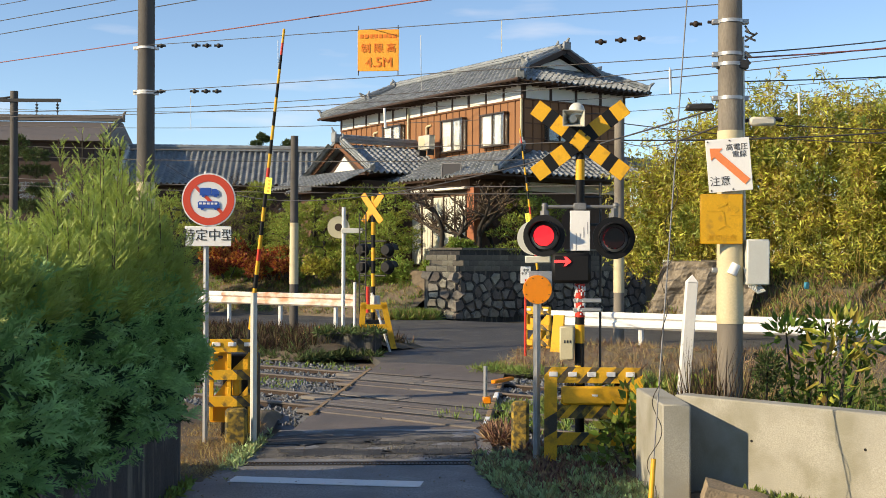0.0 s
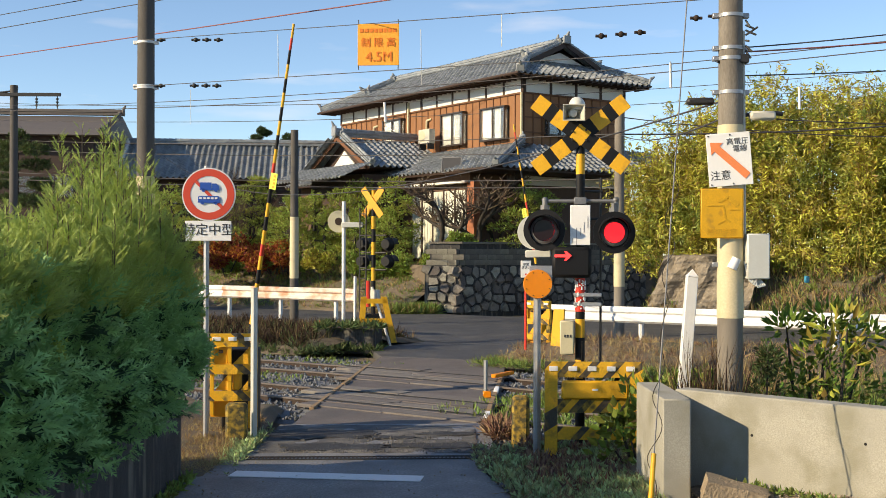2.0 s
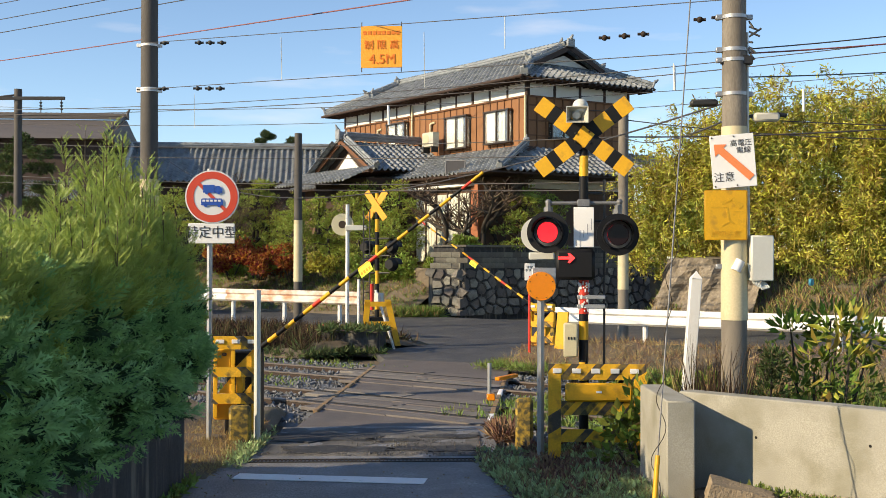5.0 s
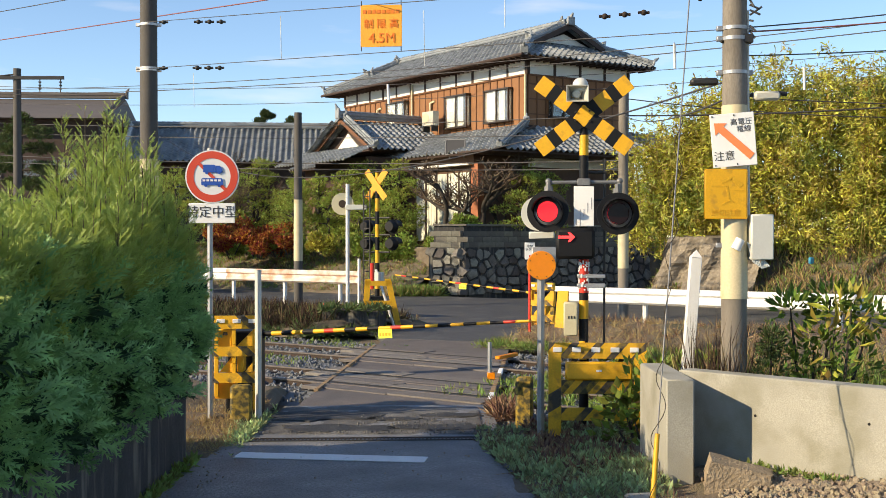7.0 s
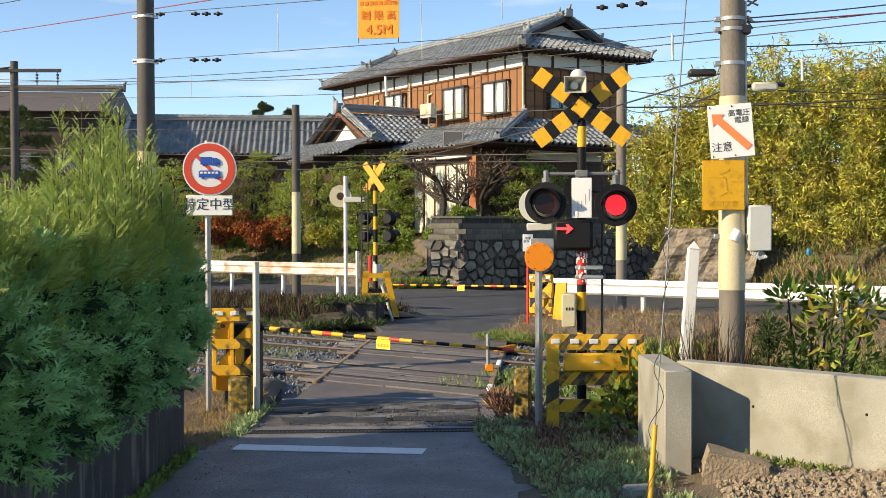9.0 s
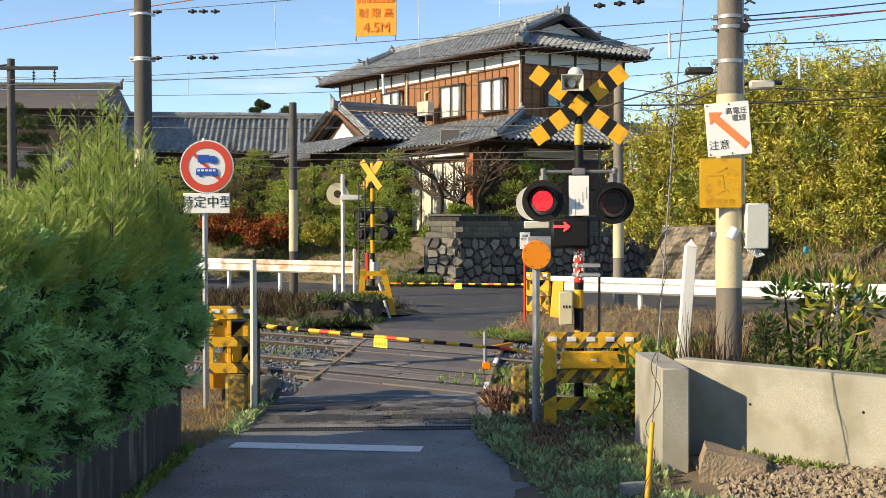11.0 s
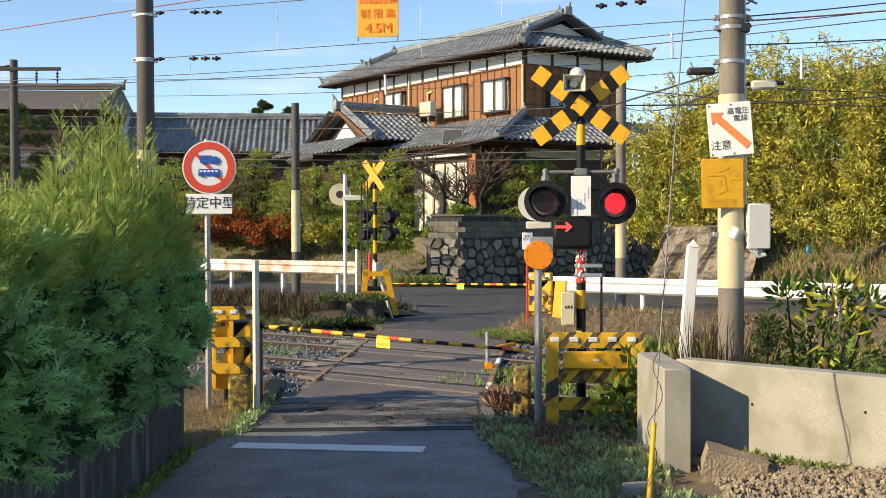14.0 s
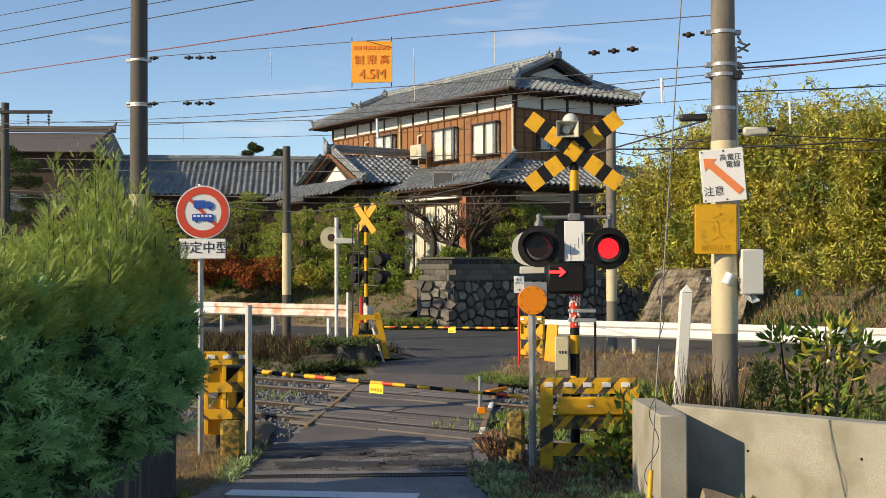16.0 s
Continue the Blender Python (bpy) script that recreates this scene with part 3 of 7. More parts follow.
# ---- conifer hedge ----
def sprays(name, spots, ways, sizes, mat, parent, seed=1, pairs=9, planes=None, w=0.02):
    """Flat feathery fronds: a bent stem with pairs of narrow leaflets, shorter to the tip."""
    rg = np.random.default_rng(seed)
    n = len(spots)
    ways = ways / np.linalg.norm(ways, axis=1, keepdims=True)
    side = np.cross(ways, np.array([0, 0, 1.0]) + rg.normal(0, 0.7, (n, 3)) if planes is None else planes)
    side /= np.linalg.norm(side, axis=1, keepdims=True)
    up = np.cross(side, ways)
    s = sizes[:, None]
    droop = rg.uniform(-0.05, 0.16, (n, 1))
    V = []
    def spine(f):
        return spots + ways * s * f - up * s * droop * f * f
    V.extend((spots - side * s * w, spots + side * s * w, spine(1.0)))
    for k in range(pairs):
        f = 0.1 + 0.84 * k / pairs
        ln = 0.42 * min(1.0, (5 / pairs) ** 0.5) * (1 - 0.6 * f)
        for sg in (-1, 1):
            jit = rg.uniform(0.7, 1.25, (n, 1))
            a = spine(f)
            tip = a + (ways * 0.85 + sg * side * rg.uniform(0.3, 0.8, (n, 1)) + up * rg.normal(0, 0.16, (n, 1))) * s * ln * jit
            V.extend((a - ways * s * 0.3 / max(4, pairs), a + ways * s * 0.45 / max(4, pairs), tip))
    v = np.stack(V, 1).reshape(-1, 3)
    k = np.arange(len(v) // 3)[:, None] * 3 + [0, 1, 2]
    me = bpy.data.meshes.new(name)
    me.vertices.add(len(v))
    me.vertices.foreach_set("co", v.ravel())
    me.loops.add(k.size)
    me.loops.foreach_set("vertex_index", k.ravel().astype(np.int32))
    me.polygons.add(len(k))
    me.polygons.foreach_set("loop_start", np.arange(0, k.size, 3, dtype=np.int32))
    me.update(calc_edges=True)
    me.materials.append(mat)
    ob = new(name, me)
    ob.parent = parent
    return ob


def hedge():
    rg = np.random.default_rng(11)
    h = thing("conifer_hedge", pose(-3.3, 8, 0.6), "dense green conifer hedge above a dark retaining wall", "hedge", kind="stuff")
    fans = {k: ([], [], [], []) for k in ("old", "tip", "young")}
    centre_x = -3.0
    for i in range(430):                     # tufts: several flat feathered branches from one limb
        y = 4.4 + 6.6 * (i * 0.618034 % 1)
        top = 2.02 + 0.22 * noise.noise(Vector((y * 0.9, 1, 0)))
        a = -0.65 + 3.05 * ((i + 0.5) / 430)  # round the section: 0 is the lane side, pi/2 the top
        bulge = 1 + 0.16 * noise.noise(Vector((y * 2.3, a * 2.6, 3))) + rg.normal(0, 0.1)
        rx, rz = 0.66 * bulge, (top - 1.25) * bulge
        if y > 10.6:
            k = math.sqrt(max(0.05, 1 - ((y - 10.6) / 0.6) ** 2))
            rx, rz = rx * k, rz * k
        x = centre_x + rx * math.copysign(abs(math.cos(a)) ** 0.7, math.cos(a))
        z = 1.25 + (rz * math.sin(a) if a > 0 else 0.72 * a)
        limb = np.array([math.cos(a) * 0.9, rg.normal(0.0, 0.3) + (0.6 if y > 10.6 else 0), max(0.0, math.sin(a)) * 0.8 + rg.uniform(0.25, 0.6)])
        limb /= np.linalg.norm(limb)
        # upper tufts take the yellower colour that holds the top's sunlight
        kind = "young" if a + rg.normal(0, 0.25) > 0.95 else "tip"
        root = np.array([x + 3.3, y - 8, z - 0.6]) - limb * 0.3
        for b in range(4):
            stem = limb + rg.normal(0, 0.42, 3)
            stem /= np.linalg.norm(stem)
            plane = np.cross(stem, np.cross(np.array([0.7, -0.9, 0.35]) + rg.normal(0, 0.35, 3), stem))
            plane /= np.linalg.norm(plane)
            side = np.cross(stem, plane)
            L = rg.uniform(0.28, 0.5)
            for k in range(6):
                f = 0.16 + 0.74 * k / 5
                # the inner half of a branch carries the gap shade in its colour
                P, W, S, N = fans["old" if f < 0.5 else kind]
                for sg in (-1, 1):
                    P.append(root + stem * L * f)
                    W.append(stem * rg.uniform(0.7, 1.1) + side * sg * rg.uniform(0.35, 0.75) + plane * rg.normal(0, 0.15))
                    S.append(L * (0.5 - 0.24 * f) * rg.uniform(0.7, 1.25))
                    N.append(plane)
            P.append(root + stem * L * 0.8)
            W.append(stem)
            S.append(L * 0.32)
            N.append(plane)
    for kind, mat in (("old", HEDGE_INNER_SHADE), ("tip", HEDGE), ("young", HEDGE_SUNNY)):
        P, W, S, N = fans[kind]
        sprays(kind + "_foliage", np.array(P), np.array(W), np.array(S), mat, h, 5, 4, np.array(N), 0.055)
    # leaders that stand above the top
    P, W, S = [], [], []
    stems = []
    prof = [(5.0, 2.1), (7.6, 2.33), (8.5, 2.62), (9.4, 3.05), (10.2, 3.3), (11.2, 3.15)]
    for i in range(260):
        y = rg.uniform(5.8, 11.05)
        x = rg.uniform(-3.1, -2.38)
        for (ya, ha), (yb, hb) in zip(prof, prof[1:]):
            if ya <= y <= yb:
                tip = ha + (hb - ha) * (y - ya) / (yb - ya)
        if x > -2.6:
            tip = 2.1 + (tip - 2.1) * 0.5
        z0 = 1.75
        tall = (tip - z0) * (rg.uniform(0.93, 1.03) if i % 6 == 0 else rg.uniform(0.35, 0.88))
        if tall < 0.1:
            continue
        lean = rg.normal(0, 0.06, 2)
        stems.append(((x + 3.3, y - 8, z0 - 1.2), (x + 3.3 + lean[0] * tall, y - 8 + lean[1] * tall, z0 - 0.6 + tall), 0.01, 0.003))
        m = int(28 + 55 * tall)
        for j in range(m):
            f = rg.uniform(-0.3, 1.0)
            r = 0.2 * (1 - max(0, f)) + 0.03
            a = rg.uniform(0, 6.28)
            P.append((x + 3.3 + lean[0] * tall * f + 0.02 * math.cos(a), y - 8 + lean[1] * tall * f + 0.02 * math.sin(a), z0 - 0.6 + tall * f))
            W.append((math.cos(a), math.sin(a), 0.9 + 0.5 * f))
            S.append(rg.uniform(0.7, 1.2) * (r + 0.06))
    tubes("leader_stem", stems, TWIG, h)
    sprays("leader_foliage", np.array(P), np.array(W), np.array(S), HEDGE_SUNNY, h, 6, 9)
    # inner mass: a near-black block stands for the shade deep in the hedge
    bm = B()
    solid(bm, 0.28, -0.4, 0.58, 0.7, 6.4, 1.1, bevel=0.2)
    part("core", bm, CORE_SHADE, h)


hedge()


# ---- house on the terrace ----
HOUSE = pose(3.35, 46.0, 1.75, 0, 0, 34.6)   # x along the shaded gable side, y along the sunlit side


def roof_slope(name, parent, p0, ex, ey, width, rows, pitch=0.3, cut=None, step=0.3, mat=None):
    """A tiled slope: p0 is the lower left corner, ex runs along the eave, ey up the slope. Each tile is a rolled, stepped piece.
    cut(x, y): whether the tile at that way along and up belongs to the roof."""
    ex, ey = Vector(ex).normalized(), Vector(ey).normalized()
    nz = ex.cross(ey).normalized()
    V, F = [], []
    cols = int(round(width / pitch))
    prof = [(0.0, 0.0), (0.28, -0.05), (0.5, -0.03), (0.7, 0.05), (0.87, 0.058), (1.02, 0.0)]
    for r in range(rows):
        for c in range(cols):
            if cut and not cut((c + 0.5) * pitch, (r + 0.5) * step):
                continue
            b = len(V)
            jit = 0.006 * noise.noise(Vector((c * 1.7, r * 2.3, width)))
            for yy, lift in ((0.0, 0.04), (1.06, 0.0)):
                for fx, h in prof:
                    V.append(Vector(p0) + ex * ((c + fx) * pitch) + ey * ((r + yy) * step) + nz * (h + lift + jit))
            for fx, h in prof:
                V.append(Vector(p0) + ex * ((c + fx) * pitch) + ey * (r * step) + nz * (h + 0.0))
            n = len(prof)
            for i in range(n - 1):
                F.append((b + i, b + i + 1, b + n + i + 1, b + n + i))
                F.append((b + 2 * n + i, b + 2 * n + i + 1, b + i + 1, b + i))
    return raw(name, V, F, mat or TILE, parent)


def ridge(bm, a, b, w=0.16, h=0.24, ends=True):
    """A stacked ridge with rounded cap tiles and raised end pieces."""
    a, b = Vector(a), Vector(b)
    d = (b - a).normalized()
    s = Vector((-d.y, d.x, 0)).normalized()
    up = s.cross(d) * -1
    if up.z < 0:
        up = -up
    q = Matrix((d, s, up)).transposed().to_4x4()
    L = (b - a).length
    m = Matrix.Translation(a) @ q
    for k, ww in enumerate((1.5, 1.2, 1.35)):
        solid(bm, L / 2, 0, h * (k + 0.5) / 4, L, w * 2 * ww * 0.8, h / 4 - 0.012, m)
    n = max(2, int(L / 0.28))
    for i in range(n):
        x0, x1 = L * i / n, L * (i + 1) / n
        rod(bm, m @ Vector((x0, 0, h * 0.8)), m @ Vector((x1 + 0.03, 0, h * 0.78)), w * 0.62, w * 0.52, 8)
    if ends:
        for x, sg in ((0, -1), (L, 1)):
            solid(bm, x, 0, h * 0.62, 0.1, w * 2.3, h * 1.35, m, 0.03)
            rod(bm, m @ Vector((x, 0, h * 1.2)), m @ Vector((x + sg * 0.12, 0, h * 1.85)), w * 0.55, w * 0.2, 8)


def window_at(parent, x, y, z, w, h, turn, label, panes=2, bay=0.28):
    """A boxed-out window; it looks along -y before turning."""
    win = new("window")
    win.parent = parent
    win.matrix_basis = pose(x, y, z, 0, 0, turn)
    win["label"] = label
    fr = 0.06
    bm = B()
    solid(bm, 0, -bay / 2, h / 2 + fr / 2, w + 0.16, bay + 0.06, fr)
    solid(bm, 0, -bay / 2, -h / 2 - fr / 2, w + 0.16, bay + 0.06, fr)
    for s in (-1, 1):
        solid(bm, s * (w / 2 + fr / 2 - 0.01), -bay + 0.03, 0, fr, fr, h)
        solid(bm, s * (w / 2 + fr / 2 - 0.01), -0.03, 0, fr, fr, h)
    solid(bm, 0, -bay + 0.035, 0, fr, 0.05, h)
    part("frame", bm, BRONZE, win)
    for i in range(panes):
        bm = B()
        solid(bm, -w / 2 + (i + 0.5) * w / panes, -bay + 0.05, 0, w / panes - 0.05, 0.012, h - 0.03)
        part("pane", bm, GLASS, win).visible_shadow = False
    for s in (-1, 1):
        bm = B()
        solid(bm, s * (w / 2 + 0.02), -bay / 2, 0, 0.012, bay - 0.1, h - 0.03)
        part("pane", bm, GLASS, win).visible_shadow = False
    bm = B()
    n = 40
    for k in range(2):
        x0 = -w / 2 + 0.05 if k == 0 else 0.1
        pts = [(x0 + (w * (0.36 if k == 0 else 0.24)) * i / n, -bay + 0.1 + 0.015 * math.sin(i * 1.3)) for i in range(n + 1)]
        for (xa, ya), (xb, yb) in zip(pts, pts[1:]):
            vs = [bm.verts.new(c) for c in ((xa, ya, -h / 2), (xb, yb, -h / 2), (xb, yb, h / 2), (xa, ya, h / 2))]
            bm.faces.new(vs)
    part("curtain", bm, CURTAIN, win)
    # added dark plate on the wall, in place of an unlit room's depth
    bm = B()
    solid(bm, 0, -0.075, 0, w, 0.02, h)
    part("room_back", bm, ROOM, win)
    return win


def build_house():
    h = thing("house", HOUSE, "two-storey house, brown siding, grey tiled hip-and-gable roofs", "house")
    W, L = 5.4, 14.4
    z2, zb, ze = 4.7, 6.8, 7.45     # upper floor foot, foot of the white band, eave
    # lower storey
    bm = B()
    solid(bm, W / 2 + 0.2, L / 2, 2.4, W + 0.4, L, 4.8)
    solid(bm, -1.1, L / 2 + 0.4, 1.95, 2.2, L - 0.4, 3.9)
    part("lower_wall", bm, LOWER_WOOD, h)
    bm = B()
    solid(bm, W / 2, L / 2, (z2 + ze) / 2, W, L, ze - z2)
    part("upper_wall", bm, SIDING, h)
    # siding boards with battens on the sunlit side and the shaded side
    n = 30
    for i in range(n):
        bm = B()
        solid(bm, -0.02, (i + 0.5) * L / n, (z2 + zb) / 2, 0.04, L / n - 0.02, zb - z2 - 0.02)
        part("board", bm, SIDING, h)
    for i in range(n + 1):
        bm = B()
        solid(bm, -0.035, i * L / n, (z2 + zb) / 2, 0.07, 0.045, zb - z2)
        part("batten", bm, BATTEN, h)
    for i in range(12):
        bm = B()
        solid(bm, (i + 0.5) * W / 12, -0.02, (z2 + zb) / 2, W / 12 - 0.02, 0.04, zb - z2)
        part("board", bm, SIDING, h)
    for i in range(13):
        bm = B()
        solid(bm, i * W / 12, -0.035, (z2 + zb) / 2, 0.045, 0.07, zb - z2)
        part("batten", bm, BATTEN, h)
    for i in range(3):
        bm = B()
        solid(bm, W / 2, -0.06, z2 + 0.55 + i * 0.6, W, 0.03, 0.05)
        part("rail", bm, BATTEN, h)
    # white plaster band with dark posts
    bm = B()
    solid(bm, -0.03, L / 2, (zb + ze) / 2 + 0.02, 0.06, L + 0.06, ze - zb - 0.05)
    solid(bm, W / 2, -0.03, (zb + ze) / 2 + 0.02, W, 0.06, ze - zb - 0.05)
    part("plaster_band", bm, PLASTER, h, "white plaster band under the eave")
    for i in range(13):
        bm = B()
        solid(bm, -0.05, i * L / 12, (zb + ze) / 2, 0.08, 0.1 if i % 3 else 0.14, ze - zb)
        part("post", bm, DARK_WOOD, h)
    for i in range(5):
        bm = B()
        solid(bm, i * W / 4, -0.05, (zb + ze) / 2, 0.12, 0.08, ze - zb)
        part("post", bm, DARK_WOOD, h)
    bm = B()
    solid(bm, -0.06, L / 2, zb, 0.09, L + 0.1, 0.06)
    solid(bm, W / 2, -0.06, zb, W, 0.09, 0.06)
    part("sill_beam", bm, BATTEN, h)
    # main roof
    ov, rise = 0.85, 0.47
    half = W / 2 + ov
    top = ze + half * rise
    sl = math.hypot(1, rise)
    zg = 1.84                       # plan width of the hip skirt
    main = (half) * sl
    rows = int(main / 0.3)
    Lr = L + 2 * ov
    def cut(x, y):
        run = y / sl
        if run < zg:
            return x > run and x < Lr - run
        return zg - 0.45 < x < Lr - zg + 0.45
    roof_slope("roof_slope", h, (-ov, L + ov, ze), (0, -1, 0), (1, 0, rise), Lr, rows, cut=lambda x, y: cut(x, y))
    roof_slope("roof_slope", h, (W + ov, -ov, ze), (0, 1, 0), (-1, 0, rise), Lr, rows, cut=lambda x, y: cut(x, y))
    srows = int(zg * sl / 0.3)
    Wr = W + 2 * ov
    roof_slope("hip_skirt", h, (-ov, -ov, ze), (1, 0, 0), (0, 1, rise), Wr, srows + 1, cut=lambda x, y: y / sl < x < Wr - y / sl)
    roof_slope("hip_skirt", h, (W + ov, L + ov, ze), (-1, 0, 0), (0, -1, rise), Wr, srows + 1, cut=lambda x, y: y / sl < x < Wr - y / sl)
    # roof body under the tiles, gables and eave boards
    bm = B()
    x0, x1, y0, y1 = -ov, W + ov, -ov, L + ov
    c = W / 2
    k = zg
    lo = [bm.verts.new(v) for v in ((x0, y0, ze - 0.04), (x1, y0, ze - 0.04), (x1, y1, ze - 0.04), (x0, y1, ze - 0.04))]
    zk = ze - 0.04 + k * rise
    md = [bm.verts.new(v) for v in ((x0 + k, y0 + k, zk), (x1 - k, y0 + k, zk), (x1 - k, y1 - k, zk), (x0 + k, y1 - k, zk))]
    tp = [bm.verts.new((c, y0 + k, top - 0.06)), bm.verts.new((c, y1 - k, top - 0.06))]
    for f in ((lo[3], lo[2], lo[1], lo[0]), (lo[0], lo[1], md[1], md[0]), (lo[1], lo[2], md[2], md[1]), (lo[2], lo[3], md[3], md[2]), (lo[3], lo[0], md[0], md[3]),
              (md[1], md[2], tp[1], tp[0]), (md[3], md[0], tp[0], tp[1]), (md[0], md[1], tp[0]), (md[2], md[3], tp[1])):
        bm.faces.new(f)
    part("roof_body", bm, DARK_WOOD, h)
    for s, y in ((-1, y0 + k - 0.02), (1, y1 - k + 0.02)):
        bm = B()
        prism(bm, [(c - half + k + 0.45, zk + 0.1), (c + half - k - 0.45, zk + 0.1), (c, top - 0.32)], y - 0.03, y + 0.03)
        part("gable_panel", bm, PLASTER, h)
        for d in (-1, 1):
            bm = B()
            solid(bm, 0, 0, 0, (half - k) * sl + 0.35, 0.05, 0.2, Matrix.Translation((c + d * (half - k) / 2 * 1.02, y + s * 0.42, (zk + top) / 2 - 0.02)) @ pose(0, 0, 0, 0, d * math.degrees(math.atan(rise)), 0))
            part("barge_board", bm, DARK_WOOD, h)
    bm = B()
    ridge(bm, (c, y0 + k - 0.5, top), (c, y1 - k + 0.5, top), 0.17, 0.26)
    part("main_ridge", bm, TILE, h)
    for sx, xx in ((1, x0), (-1, x1)):
        for sy, yy in ((1, y0), (-1, y1)):
            bm = B()
            ridge(bm, (xx + sx * 0.1, yy + sy * 0.1, ze + 0.06), (xx + sx * k, yy + sy * k, zk + 0.06), 0.15, 0.24)
            part("hip_ridge", bm, TILE, h)
            bm = B()
            ridge(bm, (xx + sx * (k - 0.2), yy + sy * (k - 0.2), zk + 0.0), (c - sx * 0.15, yy + sy * (k - 0.2), top - 0.1), 0.17, 0.26)
            part("gable_ridge", bm, TILE, h)
    for i in range(46):
        bm = B()
        solid(bm, -ov / 2, -ov + 0.2 + i * (Lr - 0.4) / 45, ze - 0.09, ov, 0.05, 0.08)
        part("rafter", bm, DARK_WOOD, h)
    for i in range(20):
        bm = B()
        solid(bm, -ov + 0.2 + i * (Wr - 0.4) / 19, -ov / 2, ze - 0.09, 0.05, ov, 0.08)
        part("rafter", bm, DARK_WOOD, h)
    bm = B()
    rod(bm, (-ov - 0.08, -ov, ze - 0.02), (-ov - 0.08, L + ov, ze - 0.06), 0.06, 0.06, 8)
    part("gutter", bm, DARK_WOOD, h)
    # windows
    for y, w, hh, z in ((1.72, 1.55, 1.25, z2 + 1.0), (4.6, 1.55, 1.3, z2 + 1.02), (9.4, 1.5, 0.95, z2 + 1.36)):
        window_at(h, 0, y, z, w, hh, -90, "bronze-framed window with pale curtains")
    window_at(h, 1.7, 0, z2 + 1.0, 1.2, 1.0, 0, "bronze-framed window")
    # pipes
    for y, z0_, z1_ in ((8.2, z2, ze - 0.2), (6.7, z2 + 0.5, zb - 0.5), (11.2, z2, zb - 0.4), (-0.02, z2, zb), (12.6, z2, z2 + 1.2)):
        bm = B()
        rod(bm, (-0.13, y, z0_), (-0.13, y, z1_), 0.05)
        if z1_ < zb:
            rod(bm, (-0.13, y, z1_), (-0.05, y - 0.25, z1_ + 0.05), 0.05)
        part("pipe", bm, CREAM if y < 8 else BEIGE, h)
    # lower pent roof along the sunlit side
    lw = 2.9
    zl = z2 + 0.15
    r2 = 0.42
    s2 = math.hypot(1, r2)
    d2 = 2.0
    r4 = lw * r2 / d2
    s4 = math.hypot(1, r4)
    roof_slope("pent_roof", h, (-lw, L + 0.6, zl - lw * r2), (0, -1, 0), (1, 0, r2), L + 0.6 + d2, int(lw * s2 / 0.3), cut=lambda x, y: L + 0.6 - x > d2 / lw * (y / s2 - lw))
    roof_slope("pent_roof", h, (-lw, -d2, zl - lw * r2), (1, 0, 0), (0, 1, r4), W + lw + 1.4, int(d2 * s4 / 0.3), cut=lambda x, y: x - lw > lw / d2 * (y / s4 - d2))
    bm = B()
    m = Matrix.Translation((-lw / 2, L / 2, zl - lw * r2 / 2 - 0.1)) @ pose(0, 0, 0, 0, -math.degrees(math.atan(r2)), 0)
    solid(bm, 0, 0, 0, lw * s2 - 0.08, L + 1.2, 0.08, m)
    solid(bm, W / 2 - lw / 2, -d2 / 2 + 0.05, zl - lw * r2 - 0.07, W + lw + 1.0, d2 - 0.1, 0.06)
    part("pent_body", bm, DARK_WOOD, h)
    bm = B()
    ridge(bm, (-lw, -d2, zl - lw * r2 + 0.06), (-0.1, -0.08, zl + 0.06), 0.11, 0.18)
    part("pent_ridge", bm, TILE, h)
    bm = B()
    solid(bm, W / 2 + 0.2, -0.04, zl - lw * r2 - 0.32, W + 0.3, 0.07, 0.36)
    part("lower_plaster_band", bm, PLASTER, h, "white plaster band under the lower roof")
    # wing with its own gable
    yc, hw, wx = 7.65, 2.6, -3.7
    zr = 5.45
    r3 = 0.55
    s3 = math.hypot(1, r3)
    roof_slope("wing_slope", h, (wx - 0.5, yc - hw, zr - hw * r3), (1, 0, 0), (0, 1, r3), 4.4, int(hw * s3 / 0.3))
    roof_slope("wing_slope", h, (0.0, yc + hw, zr - hw * r3), (-1, 0, 0), (0, -1, r3), 4.4, int(hw * s3 / 0.3))
    bm = B()
    prism(bm, [(-hw + 0.1, zr - hw * r3 - 0.04), (hw - 0.1, zr - hw * r3 - 0.04), (0, zr - 0.06)], -2.0, 2.0, Matrix.Translation((wx + 2.0, yc, 0)) @ pose(0, 0, 0, 0, 0, 90))
    part("wing_body", bm, DARK_WOOD, h)
    bm = B()
    prism(bm, [(-0.9, zr - 1.25), (0.9, zr - 1.25), (0, zr - 0.62)], -0.03, 0.03, Matrix.Translation((wx - 0.06, yc, 0)) @ pose(0, 0, 0, 0, 0, 90))
    part("wing_gable", bm, PLASTER, h)
    for d in (-1, 1):
        bm = B()
        solid(bm, 0, 0, 0, 0.06, hw * s3, 0.15, Matrix.Translation((wx - 0.45, yc + d * hw / 2, zr - hw * r3 / 2 - 0.1)) @ pose(0, 0, 0, -d * math.degrees(math.atan(r3)), 0, 0))
        part("barge_board", bm, BATTEN, h)
        bm = B()
        ridge(bm, (wx - 0.3, yc + d * hw, zr - hw * r3 + 0.08), (wx - 0.3, yc + d * 0.15, zr), 0.12, 0.2)
        part("wing_gable_ridge", bm, TILE, h)
    bm = B()
    ridge(bm, (wx - 0.6, yc, zr), (0.1, yc, zr), 0.15, 0.34)
    part("wing_ridge", bm, TILE, h)
    roof_slope("wing_skirt", h, (wx - 2.0, yc + hw + 0.6, zr - hw * r3 - 0.55), (0, -1, 0), (1, 0, 0.45), 2 * hw + 1.2, 5)
    bm = B()
